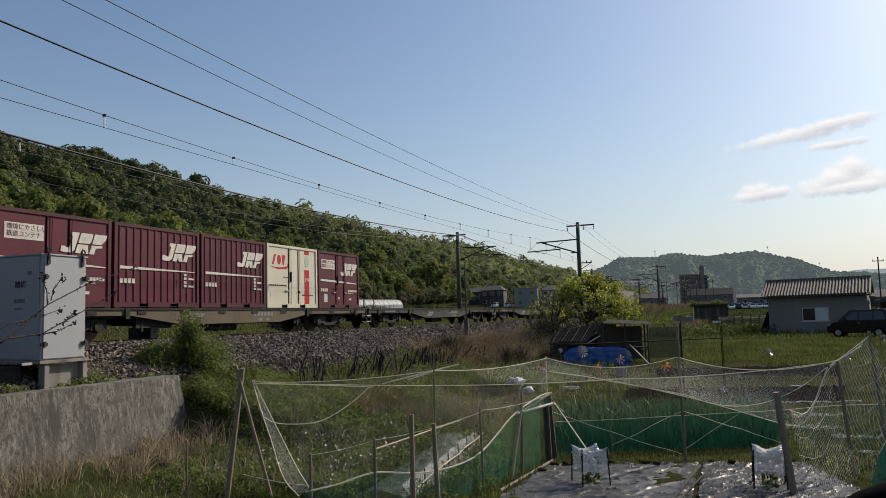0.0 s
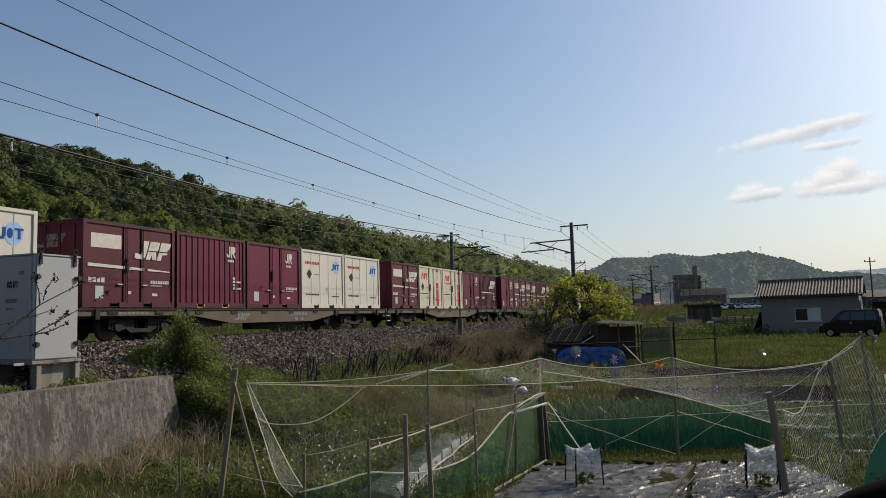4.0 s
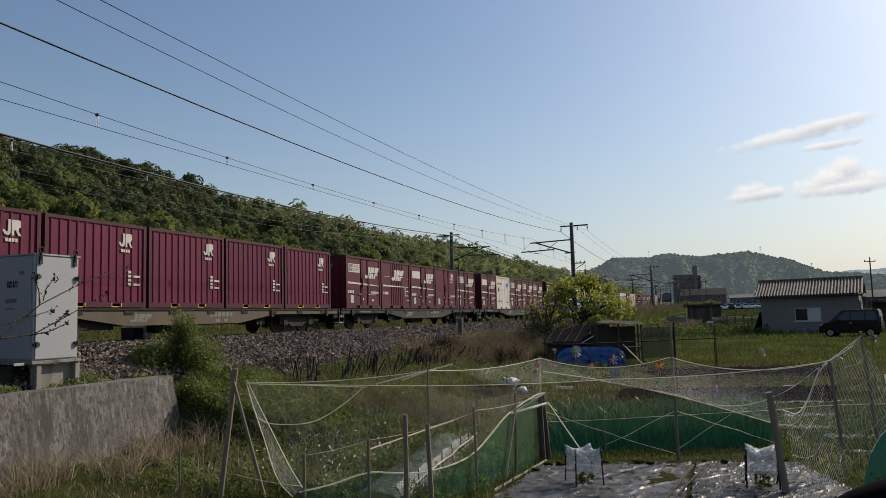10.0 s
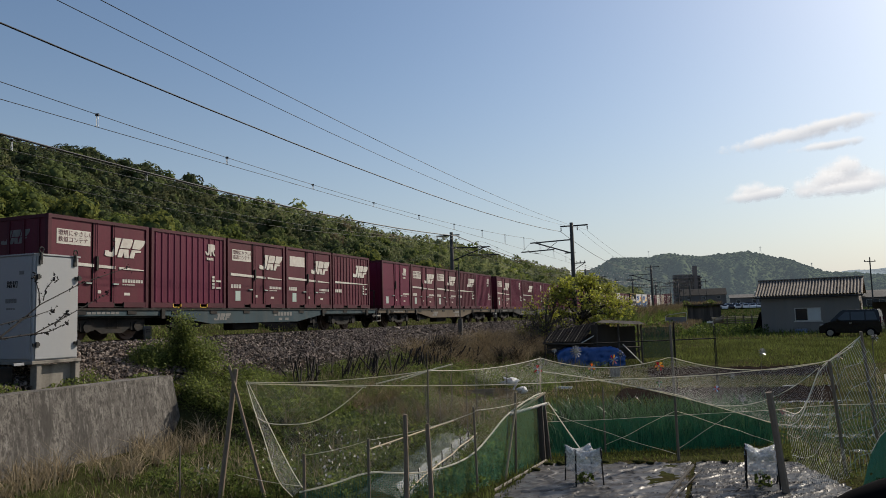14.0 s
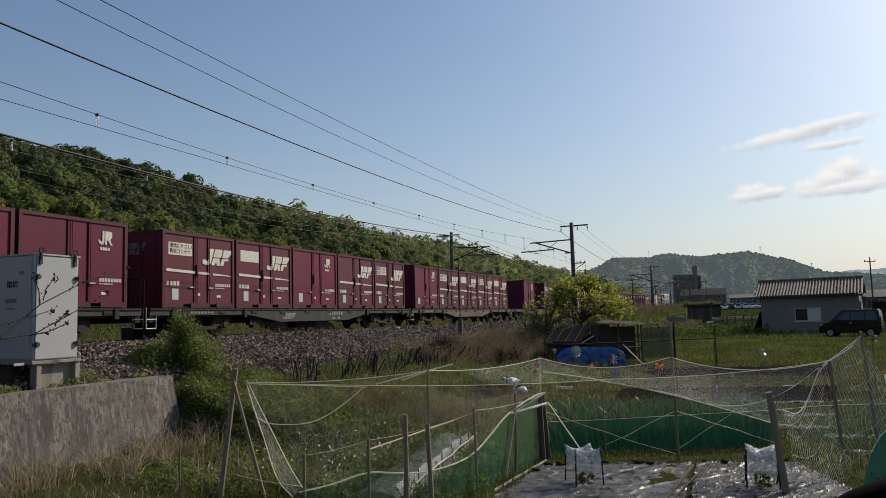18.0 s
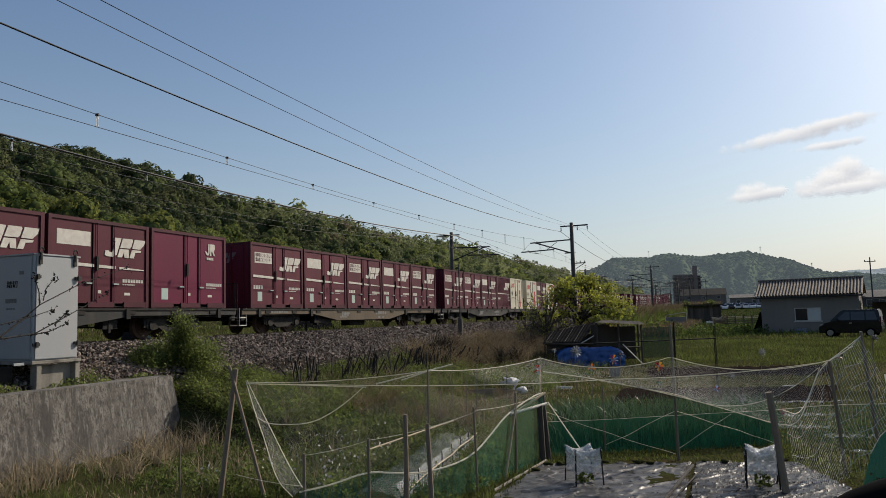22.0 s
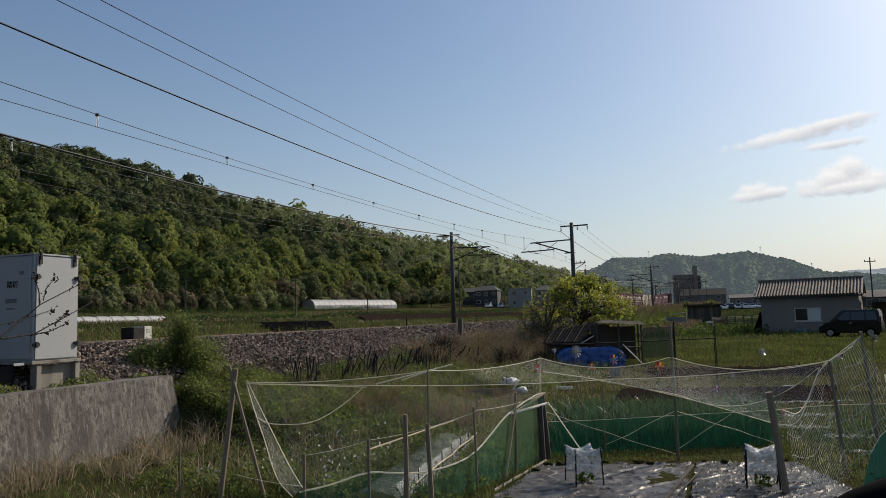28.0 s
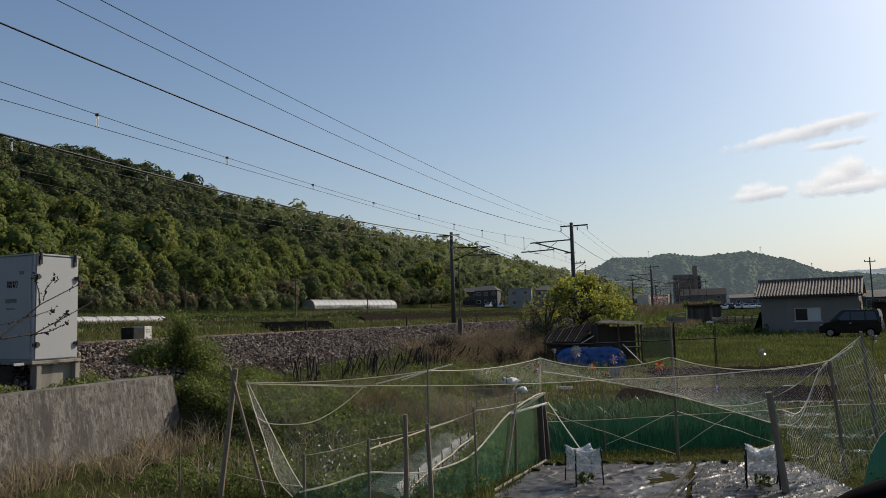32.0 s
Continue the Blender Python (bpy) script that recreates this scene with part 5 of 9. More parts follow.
def locomotive():
    e = empty("locomotive")
    B = 17.6
    bm = bmesh.new()
    prism(bm, [(0.5, 1.1), (17.1, 1.1), (17.6, 1.4), (17.3, 3.0), (16.9, 3.7), (0.7, 3.7), (0.3, 3.0), (0.0, 1.4)], -1.4, 1.4)
    bmesh.ops.recalc_face_normals(bm, faces=bm.faces)
    part("body", bm, surf("locomotive_mauve_paint", (0.145, 0.112, 0.118), 0.6, var=0.2, bump=0.03, dirt=(0.08, 0.06, 0.055), streak=True), e)
    part("white_band", boxes((0.55, 17.0, -1.41, 1.41, 1.55, 1.80)), M_SIGNWHITE, e, "pale side band")
    part("roof", boxes((0.9, 16.7, -1.25, 1.25, 3.7, 3.85), (4, 7, -0.7, 0.7, 3.85, 4.1), (10, 13, -0.7, 0.7, 3.85, 4.1), bevel=0.04), M_GREYF, e)
    bm = bmesh.new()
    for y0, y1 in ((-1.15, -0.08), (0.08, 1.15)):
        a = [bm.verts.new(p) for p in ((0.26, y0, 2.75), (0.26, y1, 2.75), (0.58, y1, 3.5), (0.58, y0, 3.5))]
        bm.faces.new(a)
    bmesh.ops.solidify(bm, geom=list(bm.faces), thickness=-0.03)
    part("rear_window", bm, M_GLASS, e, "dark cab windows")
    part("side_window", boxes((1.0, 1.8, -1.415, -1.395, 2.7, 3.3), (15.8, 16.6, -1.415, -1.395, 2.7, 3.3)), M_GLASS, e)
    part("skirt", boxes((0.1, 17.5, -1.3, 1.3, 0.55, 1.1)), M_DARK, e)
    for x in (2.8, 8.8, 14.8):
        bm = bmesh.new()
        box(bm, x - 1.6, x + 1.6, -1.15, -1.0, 0.4, 0.75)
        for dx in (-1.2, 1.2):
            for sy in (-1, 1):
                rod(bm, (x + dx, sy * 0.5, 0.55), (x + dx, sy * 0.64, 0.55), 0.55, 0.55, 18)
        part("bogie", bm, M_DARK, e)
    for x in (3.0, 14.5):
        bm = bmesh.new()
        rod(bm, (x, -0.4, 4.0), (x + 0.9, -0.4, 4.5), 0.03)
        rod(bm, (x + 0.9, -0.4, 4.5), (x, -0.3, 5.1), 0.025)
        rod(bm, (x, 0.4, 4.0), (x + 0.9, 0.4, 4.5), 0.03)
        rod(bm, (x + 0.9, 0.4, 4.5), (x, 0.3, 5.1), 0.025)
        rod(bm, (x, -0.8, 5.12), (x, 0.8, 5.12), 0.03)
        part("pantograph", bm, M_WIRE, e)
    return tagged(e, "dusty mauve-grey electric freight locomotive with a pale band", "locomotive")


TRAIN = (  # wagon by wagon from the front; loads from rear to front
    ("tan", "env rib rib cream_s env"), ("grey", "small env env rib env"), ("tan", "panel cream cream_s small rib"), ("tan", "panel smallrib small fridge fridge"), ("grey", "WAVE - - panel fridge"), ("grey", "BLACK WAVE"),
    ("grey", "panel fridge env env env"), ("grey", "env midrib panel small env"), ("tan", "smallrib smallrib smallrib smallrib smallrib"), ("grey", "env smallrib rib smallrib smallrib"), ("tan", "small env env rib smallrib"), ("teal", "env smallrib env panel rib"),
    ("grey", "- small - env -"), ("tan", "small env panel env panel"), ("grey", "env panel small bare env"), ("grey", "cream panel cream small small"), ("grey", "env env panel rib cream"), ("tan", "env panel env panel env"), ("grey", "cream_s panel panel panel small"))
MOVING = []


def build_train():
    kinds = {}

    def container(kind):
        if kind in kinds:
            o = copy_thing(kinds[kind], Matrix())
        else:
            o = {"cream": lambda: cream_container(False), "cream_s": lambda: cream_container(True), "fridge": fridge_container, "WAVE": wave_container, "BLACK": black_container}.get(kind, lambda: maroon_container(kind))()
            kinds[kind] = o
        return o

    paints = {"grey": (M_GREYF, "grey container flat wagon with fish-bellied sills"), "tan": (M_TANF, "dusty tan container flat wagon with fish-bellied sills"), "teal": (M_TEALF, "teal container flat wagon with fish-bellied sills")}
    wagons = {}

    def wagon(paint):
        if paint in wagons:
            return copy_thing(wagons[paint], Matrix())
        wagons[paint] = flat_wagon(*paints[paint])
        return wagons[paint]

    for i, (paint, load) in enumerate(TRAIN):
        k = 1 - i
        MOVING.append((wagon(paint), k, 0.0, 0.0))
        x = 0.0
        for j, kind in enumerate(load.split()):
            if kind != "-":
                long_one = kind in ("WAVE", "BLACK")
                MOVING.append((container(kind), k, x, 0.985))
                if long_one and load != "BLACK WAVE":
                    x -= 0.0
            if kind in ("WAVE", "BLACK"):
                x += L31 + 0.12 if load == "BLACK WAVE" else PITCH12
            else:
                x += PITCH12
    for k in (2, 3, 4, 5):
        MOVING.append((wagon("grey"), k, 0.0, 0.0))
    MOVING.append((locomotive(), 6, 0.3, 0.0))


build_train()


def train_place(k, offset, t):
    """How far along the railway the rear of a wagon's load is."""
    return -7.517 + WAGON * k + 15.833 * t + 0.01203 * t * t + offset


# ---------------------------------------------------------------- retaining wall and equipment cabinet beside the railway
def local_track(s, n, z):
    x, y = plane_at(s, n)
    return pose(x, y, z, 0, 0, RZ)


def build_wall():
    bm = bmesh.new()
    # a battered wall along the railway; x along the track, y away from the garden
    nx, nz = 44, 12
    grid = []
    for i in range(nx + 1):
        row = []
        for j in range(nz + 1):
            x = -10 + 13.43 * i / nx
            z = -0.4 + 1.65 * j / nz
            y = -0.02 - 0.16 * (1.25 - z) + 0.012 * noise.noise(Vector((x * 1.3, z * 2, 0)))
            row.append(bm.verts.new((x + 0.10 * (1.25 - z) * (i == nx), y, z)))
        grid.append(row)
    for i in range(nx):
        for j in range(nz):
            bm.faces.new((grid[i][j], grid[i + 1][j], grid[i + 1][j + 1], grid[i][j + 1]))
    back = [[bm.verts.new((x, 0.34, z)) for z in (-0.4, 1.25)] for x in (-10, 3.43)]
    bm.faces.new((grid[-1][0], back[1][0], back[1][1], *[grid[-1][j] for j in range(nz, 0, -1)]))
    top = [grid[i][nz] for i in range(nx + 1)]
    bm.faces.new((*top, back[1][1], back[0][1]))
    bm.faces.new((back[0][0], back[0][1], back[1][1], back[1][0]))
    bmesh.ops.recalc_face_normals(bm, faces=bm.faces)
    w = part("retaining_wall", bm, M_WALLCONC)
    w.matrix_basis = local_track(8.0, 10.0, 0)
    tagged(w, "stained grey concrete retaining wall below the railway", "wall", kind="structure")
    bm = boxes((2.2, 3.43, 0.36, 0.6, 0.5, 1.24), (-10, 3.43, 2.05, 2.25, 0.6, 1.30), bevel=0.01)
    w2 = part("wall_back", bm, M_WALLCONC)
    w2.matrix_basis = local_track(8.0, 10.0, 0)
    tagged(w2, "low concrete curb behind the retaining wall", "curb", kind="structure")


build_wall()


def build_cabinet():
    e = tagged(empty("equipment_cabinet", local_track(8.82, 10.5, 1.235)), "pale grey steel railway equipment cabinet on concrete legs", "cabinet")
    bm = boxes((0.0, 0.88, 0.0, 1.5, 0.455, 2.175), bevel=0.012)
    part("body", bm, M_CAB, e)
    part("end_door", boxes((-0.022, -0.002, 0.05, 1.45, 0.49, 2.14), bevel=0.004), M_CAB, e, "grey end door with lettering")
    part("side_door", boxes((0.03, 0.85, -0.022, -0.002, 0.48, 2.15), bevel=0.004), M_CAB, e, "plain pale grey side door")
    part("roof_lip", boxes((-0.02, 0.90, -0.02, 1.52, 2.176, 2.20)), M_CAB, e)
    for x in (0.06, 0.74):
        bm = boxes((x, x + 0.06, -0.05, -0.023, 2.02, 2.16), (x + 0.015, x + 0.045, -0.06, -0.03, 2.10, 2.22), bevel=0.004)
        tube(bm, [(x + 0.03 + 0.04 * cos(a), -0.045, 2.25 + 0.05 * sin(a)) for a in np.linspace(0, 2 * pi, 13)], 0.012, 6)
        part("lifting_eye", bm, M_GREYF, e, "dark steel lifting eye")
    for x in (-0.035, 0.77):
        for z in (1.79, 0.69):
            part("hinge", boxes((x, x + 0.13, -0.055, -0.022, z, z + 0.05), (x + 0.04, x + 0.09, -0.075, -0.05, z - 0.02, z + 0.07), bevel=0.004), M_GREYF, e, "grey steel hinge")
    bm = bmesh.new()
    for q in (*bars(-0.60, 1.40, 0.26, 0.07, 4), *bars(-0.58, 1.29, 0.2, 0.03, 4), rect(-0.30, -0.20, 1.86, 1.92)):
        a = [bm.verts.new((-0.027, -u, z)) for u, z in q]
        b = [bm.verts.new((-0.020, -u, z)) for u, z in q]
        bm.faces.new(a)
        for i in range(4):
            bm.faces.new((a[i], a[(i + 1) % 4], b[(i + 1) % 4], b[i]))
    bmesh.ops.recalc_face_normals(bm, faces=bm.faces)
    tagged(part("door_lines", bm, M_FAINT, e, "dark painted characters that cannot be read"), kind="stuff")
    sign = words(e, "crossing_sign", "\u8e0f\u5207", 0, 0, 0, 0.125, M_DARK)
    sign.matrix_basis = pose(-0.0265, 0.58, 1.66, 90, 0, -90)
    part("base_frame", boxes((-0.03, 0.94, -0.03, 1.55, 0.40, 0.455), bevel=0.006), M_CONC, e)
    for x in (0.08, 0.84):
        for y in (0.0, 1.3):
            part("leg", boxes((x, x + 0.10, y, y + 0.14, -0.03, 0.40), bevel=0.008), M_CONC, e, "concrete leg")
    part("leg_panel", boxes((0.18, 0.84, 0.10, 0.14, -0.02, 0.38)), M_CONC, e)
    part("cable_duct", boxes((-0.9, -0.1, 0.3, 1.2, 0.0, 0.38), bevel=0.02), M_DARK, e)
    part("junction_box", boxes((-0.30, -0.12, 0.03, 0.06, 0.40, 0.44)), M_CAB, e)


build_cabinet()


def twig_branch():
    """Bare budding branches in front of the cabinet."""
    e = tagged(empty("budding_branch", pose(0, 0, 0)), "thin bare grey branches with opening buds", "branch")
    r = random.Random(4)

    def at_n(s, z, n=9.1):
        x, y = plane_at(s, n)
        return Vector((x, y, z))

    paths = [[(6.6, 1.75), (7.14, 2.11), (7.48, 2.34), (7.74, 2.54), (8.42, 2.86), (9.4, 3.17)], [(6.6, 1.95), (7.14, 2.09), (7.66, 2.13), (8.13, 2.34), (8.96, 2.72)], [(6.7, 2.1), (7.14, 2.27), (7.65, 2.38), (7.98, 2.48)],
             [(7.74, 2.54), (7.72, 2.72), (7.66, 2.94)], [(7.79, 2.60), (7.84, 2.78), (7.97, 2.93)], [(7.66, 2.13), (7.9, 2.17), (8.23, 2.27)], [(8.0, 2.26), (8.1, 2.36), (8.2, 2.42)]]
    leafs = []
    for i, p in enumerate(paths):
        bm = bmesh.new()
        pts = [at_n(s, z) + Vector((r.uniform(-0.01, 0.01), 0, r.uniform(-0.01, 0.01))) for s, z in p]
        tube(bm, pts, 0.016 if i < 2 else 0.010, 5, 0.005)
        part("twig", bm, M_TWIG, e)
        for a, b in zip(pts, pts[1:]):
            for _ in range(7):
                leafs.append(a.lerp(b, r.random()) + Vector((r.gauss(0, 0.012), 0, r.gauss(0, 0.012))))
        for _ in range(10):
            leafs.append(pts[-1] + Vector((r.gauss(0, 0.02), r.gauss(0, 0.02), r.gauss(0, 0.03))))
    v, f = leaf_quads([tuple(q) for q in leafs], 0.030)
    mesh_np("buds", v, f, M_TWIG, parent=e)


twig_branch()


# ---------------------------------------------------------------- lineside furniture
def lineside():
    e = tagged(empty("marker_post", local_track(30.45, 11.0, 1.18)), "stubby concrete block with a thin tall pole", "marker post")
    part("block", boxes((-0.08, 0.08, -0.09, 0.09, 0, 0.95), bevel=0.02), M_CONCPOLE, e)
    part("thin_pole", rods(((0, 0, 0.9), (0, 0, 3.35), 0.03)), M_CONCPOLE, e)
    e = tagged(empty("signal_box", local_track(22.0, 21.2, 1.60)), "small white and grey lineside box", "lineside box")
    part("body", boxes((-0.15, 0.38, -0.3, 0.3, -0.2, 0.56), bevel=0.02), M_DARK, e)
    part("front_plate", boxes((0.42, 0.80, -0.30, 0.30, -0.2, 0.60), bevel=0.01), M_SIGNWHITE, e, "white plate with dark lines")
    part("plate_lines", decal(bars(0.5, 0.44, 0.2, 0.03, 3) + bars(0.5, 0.36, 0.2, 0.03, 3), -0.302), M_DARK, e)
    proto = tagged(empty("short_post", local_track(34.0, 20.9, 1.35)), "short black trackside post", "post", "trackside posts")
    part("post", boxes((-0.04, 0.04, -0.04, 0.04, -0.2, 0.95), bevel=0.01), M_DARK, proto)
    for s in (47, 62, 77, 92):
        x, y = plane_at(s, 20.9)
        copy_thing(proto, local_track(s, 20.9, 1.35))


lineside()


# ---------------------------------------------------------------- far side of the railway
def greenhouse(s, n, length, width, height, rot=0.0, dull=False):
    x, y = plane_at(s, n)
    e = tagged(empty("greenhouse", pose(x, y, ground_z(s, n) - 0.05, 0, 0, RZ + rot)), "long low white plastic tunnel greenhouse", "greenhouse", "greenhouses")
    m = surf("greenhouse_film", (0.33, 0.33, 0.32), 0.6, var=0.15, scale=0.8, fine=6, bump=0.2)
    bm = bmesh.new()
    steps = 10
    prev = None
    for x0 in (0, length):
        ring = [bm.verts.new((x0, -width / 2 * cos(pi * k / steps), height * sin(pi * k / steps) ** 0.75)) for k in range(steps + 1)]
        if prev:
            for k in range(steps):
                bm.faces.new((prev[k], ring[k], ring[k + 1], prev[k + 1]))
            bm.faces.new(ring)
            bm.faces.new(prev[::-1])
        prev = ring
    part("film", bm, m, e, "milky plastic film")
    for i in range(int(length / 1.8) + 1):
        x0 = min(length, i * 1.8)
        bm = bmesh.new()
        tube(bm, [(x0, -(width / 2 + 0.02) * cos(pi * k / steps), (height + 0.02) * max(0.0, sin(pi * k / steps)) ** 0.75) for k in range(steps + 1)], 0.03, 4)
        part("hoop", bm, M_GREYF, e)


greenhouse(162.0, 99.0, 31, 5.0, 2.5, -16.5)
greenhouse(50.9, 63.4, 18.6, 2.4, 0.72, -2.5)


def banks():
    """Rough grass on the fields and low banks beyond the railway."""
    r = np.random.default_rng(31)
    sets = ([], [], [])
    for _ in range(52000):
        s, q = r.uniform(18, 230), 20.6 + r.random() ** 1.4 * 80
        if s < q * 0.62:
            continue
        x, y = plane_at(s, q)
        k = noise.noise(Vector((s * 0.03, q * 0.16, 2)))
        sets[0 if k + r.normal(0, 0.15) > 0.20 else (1 if k > -0.30 else 2)].append((x, y, ground_z(s, q) - 0.03))
    for pts, h, w, m, label in ((sets[0], 0.17, 0.045, M_GRASS, "green rough grass of the fields beyond the railway"), (sets[1], 0.20, 0.04, M_DRY, "dry straw-coloured grass beyond the railway"), (sets[2], 0.24, 0.05, M_DARKLEAF, "dark green rough grass on field banks")):
        v, f = blade_tris(pts, h, w, 0.8, r)
        mesh_np("far_field_grass", v, f, m, "stuff", label, "grass")
    for n0, n1, s0, s1, count, h, w, m, label in ((31.4, 32.8, 26, 210, 8000, 0.20, 0.04, M_DARKLEAF, "dark rank weeds on the face of a field terrace"), (25.4, 27.3, 20, 210, 13000, 0.20, 0.04, M_GRASS, "green grass on the low field bank"),
                                                  (32.8, 60, 32, 220, 13000, 0.30, 0.05, M_BROWN, "brown stubble on the field terrace")):
        s, q = s0 + (s1 - s0) * r.random(count) ** 1.5, r.uniform(n0, n1, count)
        v, f = blade_tris([(*plane_at(a, b), ground_z(a, b) - 0.03) for a, b in zip(s, q)], h, w, 0.7, r)
        mesh_np("terrace_weeds", v, f, m, "stuff", label, "weeds")
    for s0, s1, n, h, m, label in ((42, 130, 36, 0.55, M_DARKLEAF, "dark low hedge between fields"), (95, 215, 56, 0.8, M_DARKLEAF, "dark low hedge between fields"), (60, 120, 74, 0.8, M_LEAF, "low green shrubs between fields"), (70, 215, 90, 1.3, M_DARKLEAF, "shrubs at the foot of the wood")):
        count = int((s1 - s0) * 80)
        s = r.uniform(s0, s1, count)
        q = n + 1.2 * np.sin(s * 0.05) + r.normal(0, 0.7, count)
        tall = h * (0.45 + 0.55 * np.abs(np.sin(s * 0.31) * np.sin(s * 0.83 + n)))
        pts = [(*plane_at(a, b), ground_z(a, b) + c * t) for a, b, c, t in zip(s, q, r.random(count), tall)]
        v, f = leaf_quads(pts, 0.13, r)
        mesh_np("field_hedge", v, f, m, "stuff", label, "hedge")


banks()


def field_cut():
    """Black plastic sheeting over the face of the grassy terrace beyond the railway."""
    bm = bmesh.new()
    rows = []
    for i in range(25):
        x = 8.2 * i / 24
        lift = 0.05 * noise.noise(Vector((x * 1.3, 0, 3)))
        rows.append([bm.verts.new((x, y, z + lift)) for y, z in ((-0.95, -0.55), (-0.75, -0.38), (-0.30, -0.10), (0.30, 0.20), (1.0, 0.24))])
    for p, q in zip(rows, rows[1:]):
        for k in range(4):
            bm.faces.new((p[k], q[k], q[k + 1], p[k + 1]))
    bmesh.ops.solidify(bm, geom=list(bm.faces), thickness=0.04)
    o = part("black_sheeting", bm, M_BLACK)
    o.matrix_basis = local_track(38.6, 26.7, 2.0)
    tagged(o, "black plastic sheeting over a grassy field bank", "sheeting")


field_cut()


def simple_house(x, y, z, rz, w, d, h, roof_h, wall, roof, label, floors=2, cols=3, hip=False, flat=False):
    """A small house: walls, roof, and windows with frame and pane."""
    e = tagged(empty("house", pose(x, y, z, 0, 0, rz)), label, "house")
    part("wall_body", boxes((-w / 2, w / 2, 0, d, -1.0, h)), wall, e)
    bm = bmesh.new()
    o = 0.35
    if flat:
        box(bm, -w / 2 - 0.1, w / 2 + 0.1, -0.1, d + 0.1, h, h + 0.25)
    elif hip:
        a = [bm.verts.new(p) for p in ((-w / 2 - o, -o, h), (w / 2 + o, -o, h), (w / 2 + o, d + o, h), (-w / 2 - o, d + o, h))]
        b = [bm.verts.new(p) for p in ((-w / 4, d / 2, h + roof_h), (w / 4, d / 2, h + roof_h))]
        for q in ((a[0], a[1], b[1], b[0]), (a[1], a[2], b[1]), (a[2], a[3], b[0], b[1]), (a[3], a[0], b[0]), (a[3], a[2], a[1], a[0])):
            bm.faces.new(q)
    else:
        a = [bm.verts.new(p) for p in ((-w / 2 - o, -o, h - 0.05), (w / 2 + o, -o, h - 0.05), (w / 2 + o, d + o, h - 0.05), (-w / 2 - o, d + o, h - 0.05), (-w / 2 - o, d / 2, h + roof_h), (w / 2 + o, d / 2, h + roof_h))]
        for q in ((0, 1, 5, 4), (2, 3, 4, 5), (1, 2, 5), (3, 0, 4), (3, 2, 1, 0)):
            bm.faces.new([a[i] for i in q])
    bmesh.ops.recalc_face_normals(bm, faces=bm.faces)
    part("roof", bm, roof, e)
    fh = h / floors
    for i in range(floors):
        for j in range(cols):
            cx = -w / 2 + w * (j + 0.5) / cols
            fr = part("window", boxes((cx - 0.65, cx + 0.65, -0.06, 0.01, fh * i + fh * 0.38, fh * i + fh * 0.80)), M_SIGNWHITE, e)
            part("pane", boxes((cx - 0.58, cx + 0.58, -0.08, -0.058, fh * i + fh * 0.41, fh * i + fh * 0.77)), M_GLASS, fr)
    return e


M_DARKWALL = surf("dark_brown_siding", (0.05, 0.045, 0.045), 0.8, var=0.2, scale=1, bump=0.1)
M_PALEWALL = surf("pale_plaster", (0.24, 0.235, 0.225), 0.85, var=0.12, scale=0.7, bump=0.1, dirt=(0.3, 0.28, 0.25), dirt_amount=0.4, streak=True)
M_GREYROOF = surf("grey_roof_tile", (0.034, 0.034, 0.036), 0.8, var=0.25, scale=2, bump=0.3)
M_DARKWALL2 = surf("brown_grey_siding", (0.14, 0.125, 0.115), 0.85, var=0.15, scale=0.7, bump=0.1)
M_GREYWALL = surf("grey_siding", (0.17, 0.165, 0.16), 0.85, var=0.12, scale=0.7, bump=0.1)


def polar(az, dist):
    return dist * sin(radians(az)), dist * cos(radians(az))


def far_side_houses():
    for az, dist, rz, w, d, h, rh, wall, roof, hip, flat, label, floors, cols in (
            (3.2, 246, -14, 7.6, 7, 5.3, 1.7, M_DARKWALL, M_GREYROOF, True, False, "two-storey dark-walled house with a grey hipped roof", 2, 3),
            (2.05, 258, -10, 6, 7, 4.6, 1.4, M_DARKWALL, M_GREYROOF, False, False, "low grey house with a tiled roof", 1, 2),
            (5.8, 240, -8, 7.4, 9, 6.0, 0, M_PALEWALL, M_PALEWALL, False, True, "two-storey pale grey block house with a flat roof", 2, 2),
            (7.9, 262, -12, 8.5, 8, 5.6, 1.7, M_GREYWALL, M_GREYROOF, True, False, "grey two-storey house with a hipped roof", 2, 3)):
        x, y = polar(az, dist)
        simple_house(x, y, gz_xy(x, y), rz, w, d, h, rh, wall, roof, label, floors, cols, hip, flat)


far_side_houses()


